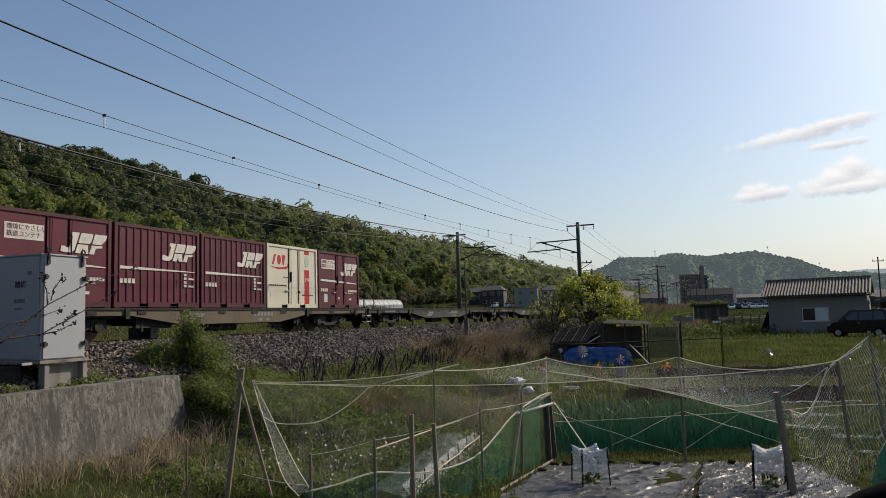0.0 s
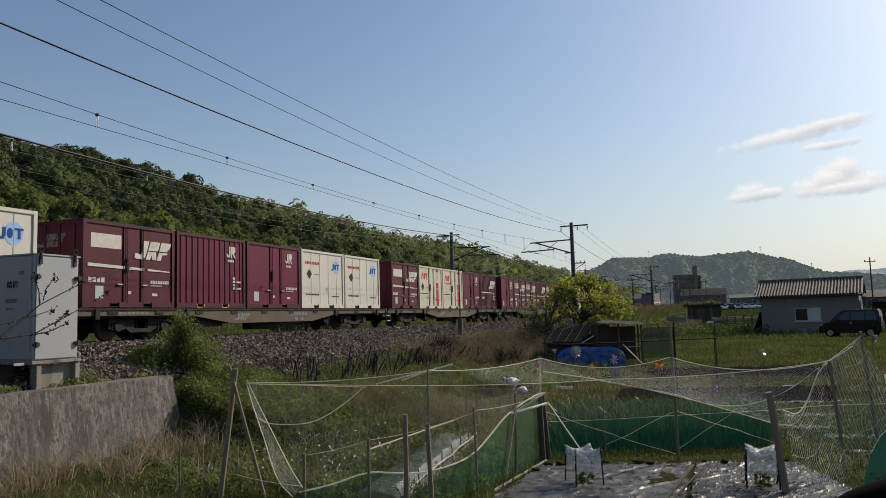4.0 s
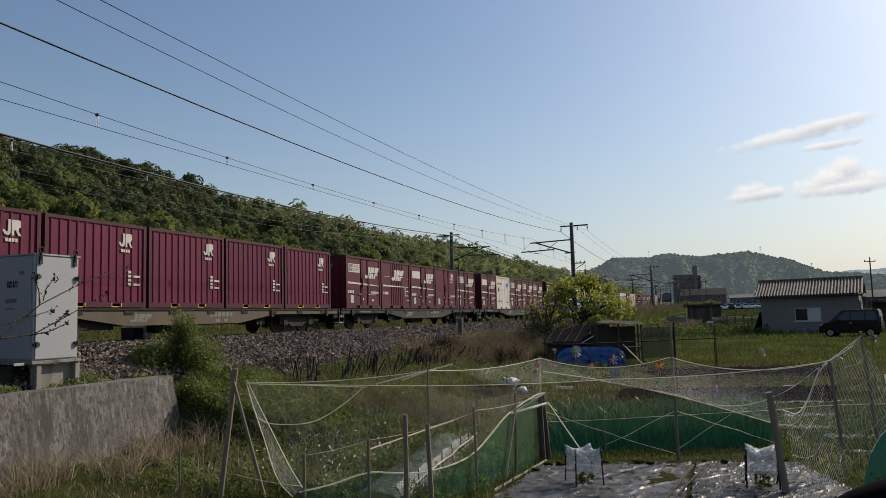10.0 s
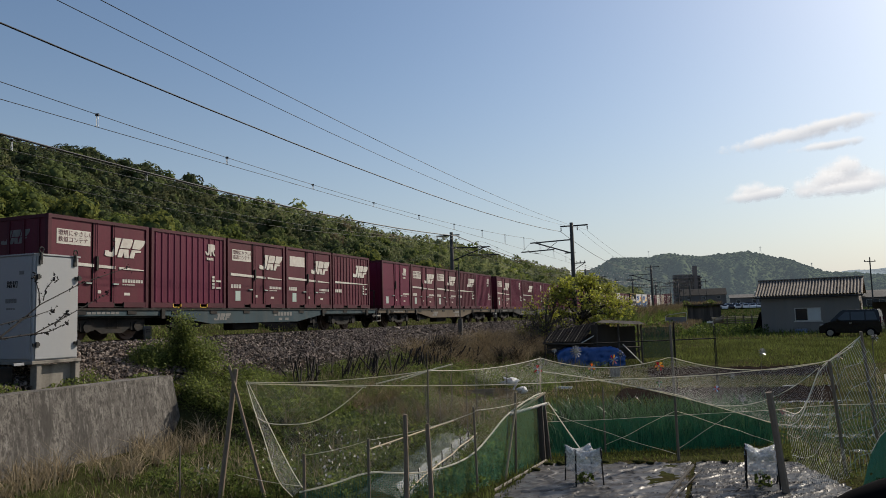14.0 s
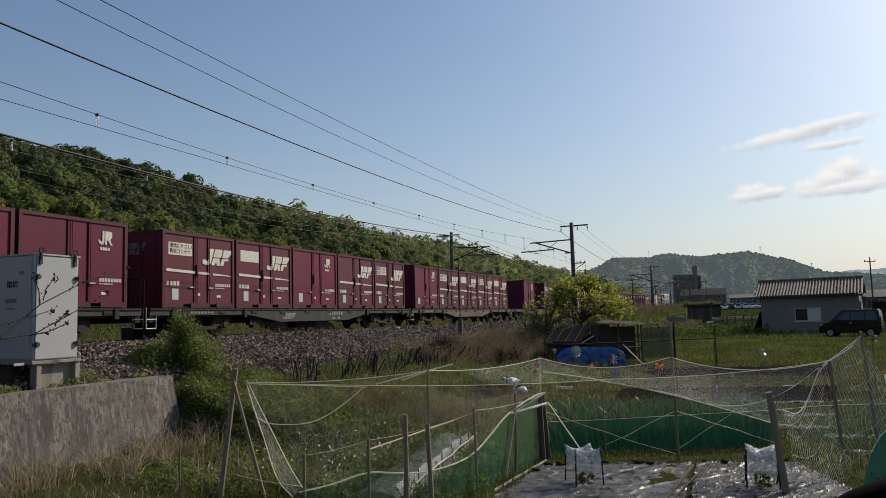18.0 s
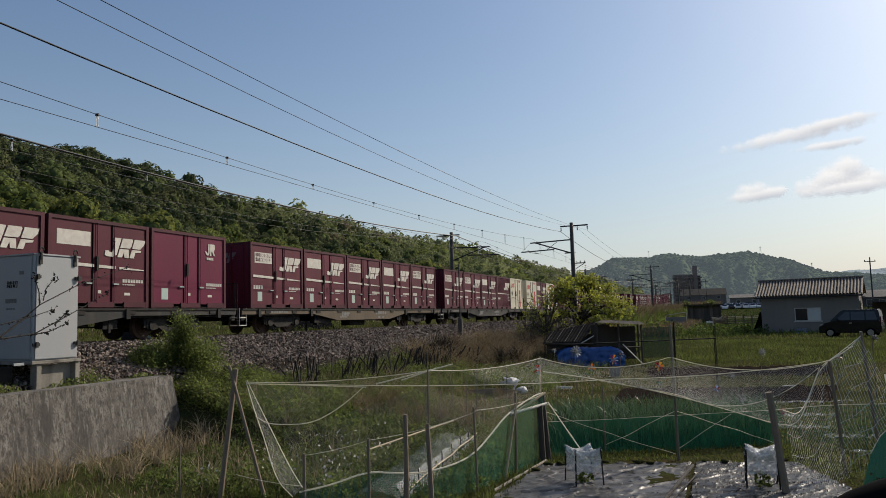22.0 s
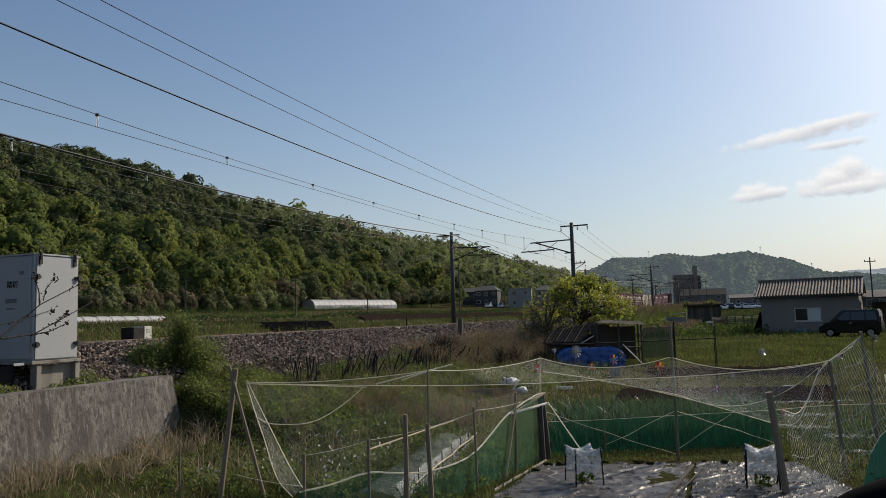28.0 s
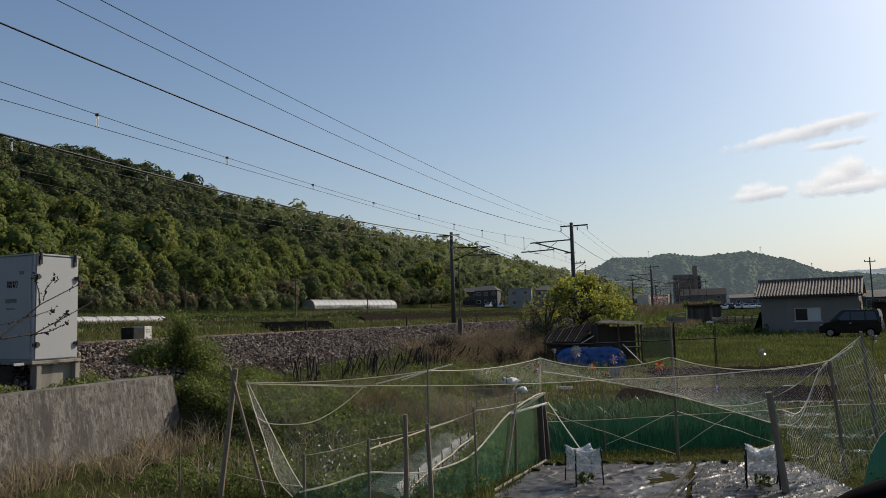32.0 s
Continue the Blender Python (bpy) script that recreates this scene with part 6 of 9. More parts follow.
def far_car(x, y, z, rz, paint, label, L=4.0, W=1.65, H=1.5):
    """A parked car: lower body, glasshouse, wheels, lamps."""
    e = tagged(empty("car", pose(x, y, z, 0, 0, rz)), label, "car", "parked cars")
    bm = bmesh.new()
    prism(bm, [(-L / 2, 0.25), (L / 2, 0.25), (L / 2, 0.75), (L / 2 - 0.15, 0.86), (-L / 2 + 0.25, 0.86), (-L / 2, 0.7)], -W / 2, W / 2)
    prism(bm, [(-L / 2 + 0.75, 0.86), (L / 2 - 0.2, 0.86), (L / 2 - 0.45, H), (-L / 2 + 1.45, H)], -W / 2 + 0.08, W / 2 - 0.08)
    bmesh.ops.recalc_face_normals(bm, faces=bm.faces)
    part("body", bm, paint, e)
    part("side_window", decal([[(-L / 2 + 0.98, 0.92), (L / 2 - 0.35, 0.92), (L / 2 - 0.5, H - 0.1), (-L / 2 + 1.48, H - 0.1)]], -W / 2 + 0.08), M_GLASS, e)
    bm = bmesh.new()
    bm.faces.new([bm.verts.new(p) for p in ((-L / 2 + 0.79, -W / 2 + 0.18, 0.91), (-L / 2 + 0.79, W / 2 - 0.18, 0.91), (-L / 2 + 1.37, W / 2 - 0.22, H - 0.08), (-L / 2 + 1.37, -W / 2 + 0.22, H - 0.08))])
    bmesh.ops.translate(bm, verts=bm.verts, vec=(-0.02, 0, 0.015))
    part("windscreen", bm, M_GLASS, e)
    for dx in (-L * 0.31, L * 0.31):
        bm = bmesh.new()
        rod(bm, (dx, -W / 2 - 0.01, 0.31), (dx, W / 2 + 0.01, 0.31), 0.31, seg=14)
        part("wheel", bm, M_BLACK, e)
    return e


M_CARWHITE = surf("white_car_paint", (0.72, 0.72, 0.72), 0.25, var=0.04, bump=0)
M_CARDARK = surf("black_car_paint", (0.004, 0.0045, 0.007), 0.22, spec=0.3, var=0.1, bump=0)
M_CARSILVER = surf("silver_car_paint", (0.45, 0.46, 0.47), 0.25, 0.4, var=0.04, bump=0)
for az_, d_ in ((3.4, 236), (4.36, 238)):
    x_, y_ = polar(az_, d_)
    far_car(x_, y_, gz_xy(x_, y_), 72, M_CARWHITE, "small white car parked by the houses")


def wood_pole(x, y, z, h, label="thin dark utility pole", arms=((0.93, 0.8),), lean=0.0, r=0.12, wires=True):
    e = tagged(empty("utility_pole", pose(x, y, z, 0, lean, 0)), label, "utility pole", "utility poles")
    part("pole", rods(((0, 0, -0.5), (0, 0, h), r, r * 0.65)), M_CONCPOLE, e)
    for k, w in arms:
        part("crossarm", boxes((-w, w, -0.05, 0.05, h * k - 0.05, h * k + 0.05)), M_WIRE, e)
        part("insulator", rods(((-w * 0.9, 0, h * k), (-w * 0.9, 0, h * k + 0.22), 0.06), ((w * 0.9, 0, h * k), (w * 0.9, 0, h * k + 0.22), 0.06)), M_WIRE, e)
    return e


for az_, d_, h_, lean_ in ((-5.9, 150, 8.5, 0), (-11.3, 120, 6.5, 0), (-19.2, 110, 5.8, 0), (4.65, 190, 9, 0), (4.2, 188, 8.8, 9), (13.0, 190, 8.0, 0), (15.7, 215, 8.5, 0), (16.2, 235, 8, 0), (16.9, 205, 7.5, 0), (18.3, 240, 10, 0), (18.9, 270, 10, 0), (19.4, 240, 9, 0), (14.2, 250, 9, 0), (29.9, 120, 8.5, 0)):
    x_, y_ = polar(az_, d_)
    wood_pole(x_, y_, gz_xy(x_, y_), h_, lean=lean_)


# ---------------------------------------------------------------- town behind the field
M_TOWER = surf("pinkish_tower_concrete", (0.24, 0.185, 0.165), 0.9, var=0.1, scale=0.2, fine=2, bump=0)
M_DARKROOF = surf("dark_slate_roof", (0.018, 0.018, 0.019), 0.9, spec=0.1, var=0.2, bump=0)


def tower_block():
    x, y = polar(18.15, 560)
    z = 2
    e = tagged(empty("apartment_tower", pose(x, y, z, 0, 0, -14)), "tall grey concrete apartment tower with balconies", "apartment building")
    part("main_block", boxes((-9.5, 3.5, 0, 11, -4, 26)), M_TOWER, e)
    part("stair_tower", boxes((4.2, 7.0, 1, 8, -4, 32)), M_TOWER, e)
    part("link_block", boxes((3.5, 9.2, 3, 10, -4, 25)), M_DARKWALL, e)
    for i in range(9):
        z0 = 0.6 + i * 2.8
        part("balcony", boxes((-10.3, 3.9, -1.2, 0.0, z0, z0 + 0.95)), M_TOWER, e)
        part("balcony", boxes((7.0, 10.0, 1.0, 2.9, z0, z0 + 0.95)), M_TOWER, e)
        for j in range(4):
            part("window", boxes((-8.9 + j * 3.1, -6.9 + j * 3.1, -0.05, 0.01, z0 + 0.95, z0 + 2.3)), M_GLASS, e)


tower_block()


def sheds():
    # broad low warehouse, smaller sheds, roofs
    for az, dist, z, rz, w, d, h, rh, wall, roof, label in (
            (19.2, 307, 2.9, -18, 16.5, 14, 5.2, 2.6, M_DARKWALL2, M_DARKROOF, "broad low grey warehouse with a pitched roof"),
            (22.6, 285, 2.3, -20, 16, 10, 4.0, 1.2, M_DARKWALL2, M_GREYROOF, "long pale workshop with a low grey roof"),
            (23.6, 240, 2.0, -20, 7, 8, 4.2, 1.2, M_GREYWALL, surf("pale_sheet_roof", (0.4, 0.4, 0.39), 0.5, var=0.1), "workshop with a pale sheet roof"),
            (24.6, 330, 2.3, -20, 9, 10, 7.5, 1.0, surf("brown_plaster", (0.25, 0.12, 0.09), 0.8), M_GREYROOF, "brown building beyond the workshops"),
            (29.7, 210, 0.9, -25, 8, 6, 3.4, 1.3, M_DARKWALL, M_GREYROOF, "dark wooden house with a tiled roof"),
            (30.6, 260, 1.0, -25, 9, 7, 4.6, 1.3, M_DARKWALL2, M_GREYROOF, "brown-grey house beyond the field"),
            (15.1, 330, 3.5, -15, 12, 10, 4.5, 2.0, M_GREYWALL, M_GREYROOF, "grey house beside the railway")):
        x, y = polar(az, dist)
        simple_house(x, y, z, rz, w, d, h, rh, wall, roof, label, 1 if h < 5 else 2, 3)
    # an open-fronted garden shed overgrown on its roof
    x, y = polar(19.2, 118)
    e = tagged(empty("field_shed", pose(x, y, gz_xy(x, y), 0, 0, -19)), "old dark wooden field shed with weeds on its roof", "shed")
    boards = surf("grey_weathered_boards", (0.095, 0.080, 0.068), 0.9, spec=0.1, var=0.3, scale=3, fine=20, bump=0.2, streak=True, per_object=0.35)
    for i in range(12):
        x0 = -2.4 + 0.392 * i
        part("board", boxes((x0, x0 + 0.38, 0.0, 0.05 + 0.02 * (i % 2), -0.2, 2.6)), boards, e)
    part("wall_body", boxes((-2.4, 2.3, 0.08, 3, -0.2, 2.6)), M_WOODD, e)
    part("roof", boxes((-2.9, 2.8, -0.5, 3.4, 2.6, 2.8)), M_WOODD, e)
    r = np.random.default_rng(3)
    v, f = blade_tris(np.c_[r.uniform(-2.8, 2.6, 500), r.uniform(-0.4, 3, 500), np.full(500, 2.78)], 0.5, 0.07, 0.9, r)
    mesh_np("roof_grass", v, f, M_BROWN, "stuff", "dry grass on the shed roof", "", parent=e)
    k = r.uniform(-3.0, 1.8, 1500)
    v, f = leaf_quads(np.c_[k, r.uniform(-0.7, 1.5, 1500), 2.4 + r.uniform(0, 1.0, 1500) * (0.6 + 0.5 * np.sin(k * 1.7))], 0.11, r)
    mesh_np("creeper", v, f, M_LEAF, "stuff", "green creeper over the shed roof", "", parent=e)
    # a row of parked cars behind a fence
    for i in range(15):
        x, y = polar(20.1 + 0.235 * i, 232 + 13.0 * (i % 2))
        far_car(x, y, gz_xy(x, y), 66 + 4 * (i % 3), (M_CARWHITE, M_CARSILVER, M_CARWHITE, M_CARWHITE, M_CARDARK)[i % 5], ("white", "silver", "white", "white", "black")[i % 5] + " car parked in a row behind the field")
    # field fence rails
    e = tagged(empty("field_fence", pose(0, 0, 0)), "weathered brown rail fence across the field", "fence")
    for dist, zz in ((88, 0.9), (104, 1.0)):
        prev = None
        for i in range(10):
            x, y = polar(19.6 + 0.55 * i, dist)
            z = gz_xy(x, y)
            part("post", boxes((x - 0.06, x + 0.06, y - 0.06, y + 0.06, z - 0.2, z + zz + 0.15)), M_WOODD, e)
            if prev:
                for h in (0.45, 0.95):
                    part("rail", rods(((prev[0], prev[1], prev[2] + h), (x, y, z + h), 0.05)), M_BAMBOO if h > 0.5 else M_WOODD, e)
            prev = (x, y, z)
    # white arch frame and cold frames
    x, y = polar(17.2, 92)
    e = tagged(empty("pipe_arch", pose(x, y, gz_xy(x, y), 0, 0, -17)), "bent white pipe frame in the field", "frame")
    bm = bmesh.new()
    tube(bm, [(-1.2, 0, 0), (-1.2, 0, 1.3), (-1.0, 0, 1.45), (1.0, 0, 1.75), (1.2, 0, 1.65), (1.2, 0, 0)], 0.045, 6)
    part("pipe", bm, M_SIGNWHITE, e)
    part("sheet", boxes((-1.15, 1.1, 0.05, 0.08, 0.0, 1.2)), M_GREYWALL, e)


sheds()


# ---------------------------------------------------------------- the bungalow at the field's edge and the dark van
def bungalow():
    lx, ly, rx, ry = 24.63, 58.05, 30.31, 54.49
    length = hypot(rx - lx, ry - ly)
    rz = math.degrees(atan2(ry - ly, rx - lx))
    e = tagged(empty("bungalow", pose(lx, ly, 0.18, 0, 0, rz)), "grey single-storey house with a corrugated brown roof", "house")
    D, H, R = 4.2, 3.0, 4.15
    mw = surf("grey_plaster_wall", (0.196, 0.174, 0.152), 0.85, var=0.12, scale=0.8, fine=12, bump=0.1, dirt=(0.16, 0.155, 0.145), dirt_amount=0.4, streak=True)
    bm = bmesh.new()
    wx0, wx1, wz0, wz1 = 2.35, 4.15, 0.98, 1.98
    for b in ((0, wx0, 0, 0.15, -0.4, H), (wx1, length, 0, 0.15, -0.4, H), (wx0, wx1, 0, 0.15, -0.4, wz0), (wx0, wx1, 0, 0.15, wz1, H)):
        box(bm, *b)
    part("front_wall", bm, mw, e)
    bm = bmesh.new()
    for x0, x1 in ((0.0, 0.15), (length - 0.15, length)):
        v = [[bm.verts.new((x, y, z)) for y, z in ((0.152, -0.4), (D, -0.4), (D, H), (D / 2, R - 0.05), (0.152, H))] for x in (x0, x1)]
        bm.faces.new(v[0])
        bm.faces.new(v[1][::-1])
        for i in range(5):
            bm.faces.new((v[0][(i + 1) % 5], v[0][i], v[1][i], v[1][(i + 1) % 5]))
    bmesh.ops.recalc_face_normals(bm, faces=bm.faces)
    part("gable_wall", bm, mw, e)
    part("back_wall", boxes((0.15, length - 0.15, D - 0.15, D, -0.4, H)), mw, e)
    part("plinth", boxes((-0.02, length + 0.02, -0.04, -0.002, -0.4, 0.25)), M_CONC, e)
    roofm = surf("brown_corrugated_roof", (0.15, 0.112, 0.085), 0.8, var=0.3, scale=2, fine=12, bump=0.1, dirt=(0.30, 0.26, 0.21), dirt_amount=0.5, per_object=0.3)
    for side in (0, 1):
        nsheet = 34
        wdt = (length + 0.7) / nsheet
        for i in range(nsheet):
            x0 = -0.4 + i * wdt
            bm = bmesh.new()
            ye, yr = (-0.45, D / 2) if side == 0 else (D + 0.45, D / 2)
            ze, zr = H - 0.12, R
            pr = [(0, 0.0), (0.25, 0.09), (0.5, 0.12), (0.75, 0.09), (1.0, 0.0)]
            a = [bm.verts.new((x0 + wdt * u, ye, ze + h)) for u, h in pr]
            b = [bm.verts.new((x0 + wdt * u, yr, zr + h)) for u, h in pr]
            for k in range(4):
                bm.faces.new((a[k], a[k + 1], b[k + 1], b[k]) if side == 0 else (b[k], b[k + 1], a[k + 1], a[k]))
            part("roof_sheet", bm, roofm, e)
    part("ridge_cap", boxes((-0.42, length + 0.32, D / 2 - 0.16, D / 2 + 0.16, R + 0.03, R + 0.13), bevel=0.03), roofm, e)
    part("gutter", boxes((-0.4, length + 0.3, -0.56, -0.46, H - 0.26, H - 0.14), bevel=0.02), M_GREYF, e)
    wn_ = part("window", boxes((wx0, wx1, 0.03, 0.09, wz0, wz0 + 0.06), (wx0, wx1, 0.03, 0.09, wz1 - 0.06, wz1), (wx0, wx0 + 0.06, 0.03, 0.09, wz0, wz1), (wx1 - 0.06, wx1, 0.03, 0.09, wz0, wz1), ((wx0 + wx1) / 2 - 0.03, (wx0 + wx1) / 2 + 0.03, 0.03, 0.09, wz0, wz1)), M_SIGNWHITE, e, "white aluminium sliding window")
    part("pane", boxes((wx0 + 0.06, (wx0 + wx1) / 2 - 0.03, 0.05, 0.06, wz0 + 0.06, wz1 - 0.06)), M_GLASS, wn_)
    part("pane", boxes(((wx0 + wx1) / 2 + 0.03, wx1 - 0.06, 0.05, 0.06, wz0 + 0.06, wz1 - 0.06)), surf("pale_curtain", (0.55, 0.55, 0.52), 0.6, var=0.1), wn_, "pane with a pale curtain behind")
    part("sill", boxes((wx0 - 0.08, wx1 + 0.08, -0.08, 0.03, wz0 - 0.06, wz0)), M_SIGNWHITE, wn_)
    bm = bmesh.new()
    prism(bm, [(length + 0.16, 2.62), (length + 2.5, 2.22), (length + 2.5, 2.30), (length + 0.16, 2.72)], 0.1, 3.4)
    part("lean_to_roof", bm, roofm, e)
    part("lean_to_wall", boxes((length + 0.7, length + 1.9, 3.1, 3.2, -0.3, 2.25)), M_WOODD, e, "dark boarded wall under the lean-to")
    for px_ in (length + 0.5, length + 2.2):
        part("lean_to_post", boxes((px_, px_ + 0.08, 0.4, 0.48, -0.3, 2.2)), M_WOODD, e)
    bm = bmesh.new()
    prism(bm, [(-0.95, -0.2), (-0.02, -0.2), (-0.02, 1.75), (-0.16, 1.75), (-0.35, 1.2)], 0.3, 0.4)
    bmesh.ops.recalc_face_normals(bm, faces=bm.faces)
    part("black_sheet", bm, M_BLACK, e, "black sheet leaning on the wall")
    # things along the wall
    c = tagged(empty("blue_crate", pose(0, 0, 0)), "faded blue plastic crate by the house wall", "crate")
    part("tub", boxes((2.4, 3.2, -0.8, -0.3, -0.05, 0.42), bevel=0.04), surf("faded_blue_plastic", (0.14, 0.17, 0.24), 0.5, var=0.1), c)
    c.matrix_basis = e.matrix_basis.copy()
    c = tagged(empty("stone_pile", pose(0, 0, 0)), "dark firewood stacked low against the wall", "firewood")
    r = random.Random(2)
    for i in range(14):
        bm = bmesh.new()
        x0 = 0.7 + i * 0.12
        rod(bm, (x0, -0.7 + r.uniform(-0.1, 0.1), 0.03 + 0.1 * (i % 2)), (x0 + 0.15, -0.2, 0.06 + 0.1 * (i % 2)), 0.07, seg=7)
        part("log", bm, M_WOODD, c)
    c.matrix_basis = e.matrix_basis.copy()


bungalow()


def dark_van():
    """The small black van parked by the house, nose towards the field."""
    e = tagged(empty("minivan", pose(24.95, 45.9, gz_xy(24.95, 45.9) - 0.02, 0, 0, -38)), "small glossy black minivan parked on the grass", "car")
    L, W, H = 3.75, 1.62, 1.68
    bm = bmesh.new()
    prof = [(-1.86, 0.28), (1.85, 0.28), (1.87, 0.6), (1.84, 0.95), (1.78, 1.0), (-1.05, 1.0), (-1.6, 0.86), (-1.86, 0.68)]
    prism(bm, prof, -W / 2, W / 2)
    bmesh.ops.recalc_face_normals(bm, faces=bm.faces)
    bmesh.ops.bevel(bm, geom=list(bm.edges), offset=0.05, segments=2, affect="EDGES")
    part("lower_body", bm, M_CARDARK, e, smooth_faces=False)
    bm = bmesh.new()
    lo = [(-1.15, 0.98), (1.80, 0.98)]
    a = [bm.verts.new((x, y, 0.98)) for x, y in ((-1.2, -0.79), (1.84, -0.79), (1.84, 0.79), (-1.2, 0.79))]
    b = [bm.verts.new((x, y, H)) for x, y in ((-0.42, -0.66), (1.72, -0.66), (1.72, 0.66), (-0.42, 0.66))]
    for i in range(4):
        bm.faces.new((a[i], a[(i + 1) % 4], b[(i + 1) % 4], b[i]))
    bm.faces.new(b)
    bm.faces.new(a[::-1])
    bmesh.ops.bevel(bm, geom=list(bm.edges), offset=0.06, segments=2, affect="EDGES")
    part("cabin", bm, M_CARDARK, e)

    def side_quad(x0, x1, z0, z1, sh0, sh1):
        bm = bmesh.new()
        for sy in (-1, 1):
            def wy(z):
                return sy * (0.80 - 0.13 * (z - 0.98) / 0.7)
            vs = [bm.verts.new((x0 + sh0 * 0, wy(z0), z0)), bm.verts.new((x1, wy(z0), z0)), bm.verts.new((x1 + sh1, wy(z1), z1)), bm.verts.new((x0 + sh0, wy(z1), z1))]
            bm.faces.new(vs)
        return bm

    for x0, x1, s0, s1 in ((-0.82, 0.05, 0.62, 0.0), (0.12, 0.92, 0, 0), (1.0, 1.66, 0, -0.16)):
        part("side_window", side_quad(x0, x1, 1.06, 1.55, s0, s1), M_GLASS, e)
    bm = bmesh.new()
    bm.faces.new([bm.verts.new(p) for p in ((-1.09, -0.68, 1.04), (-0.42, -0.55, 1.60), (-0.42, 0.55, 1.60), (-1.09, 0.68, 1.04))])
    part("windscreen", bm, M_GLASS, e)
    for ob in list(e.children):
        ob.data.transform(Matrix.Diagonal((0.91, 0.92, 1.0, 1.0)))
    for x in (-1.06, 1.12):
        for sy in (-1, 1):
            bm = bmesh.new()
            rod(bm, (x, sy * 0.55, 0.30), (x, sy * 0.76, 0.30), 0.30, 0.285, 20)
            w = part("wheel", bm, M_BLACK, e, smooth_faces=False)
            bm = bmesh.new()
            rod(bm, (x, sy * 0.75, 0.30), (x, sy * 0.772, 0.30), 0.19, 0.17, 16)
            for k in range(6):
                a_ = k * pi / 3
                rod(bm, (x, sy * 0.775, 0.30), (x + 0.17 * cos(a_), sy * 0.775, 0.30 + 0.17 * sin(a_)), 0.02, seg=5)
            part("rim", bm, M_STEEL, w, "silver wheel rim")
    for sy in (-1, 1):
        part("headlight", boxes((-1.64, -1.37, sy * 0.60 - 0.13, sy * 0.60 + 0.13, 0.68, 0.84), bevel=0.04), M_STEEL, e, "clear headlight")
        part("tail_light", boxes((1.64, 1.71, sy * 0.68 - 0.05, sy * 0.68 + 0.05, 0.85, 1.25), bevel=0.02), M_TRIMDARK, e, "dark red tail light")
        part("mirror", boxes((-0.70, -0.55, sy * 0.82 - 0.09, sy * 0.82 + 0.09, 1.0, 1.16), bevel=0.03), M_CARDARK, e)
        part("door_handle", boxes((0.0, 0.16, sy * 0.75 - 0.012, sy * 0.75 + 0.012, 0.86, 0.90)), M_STEEL, e)


dark_van()


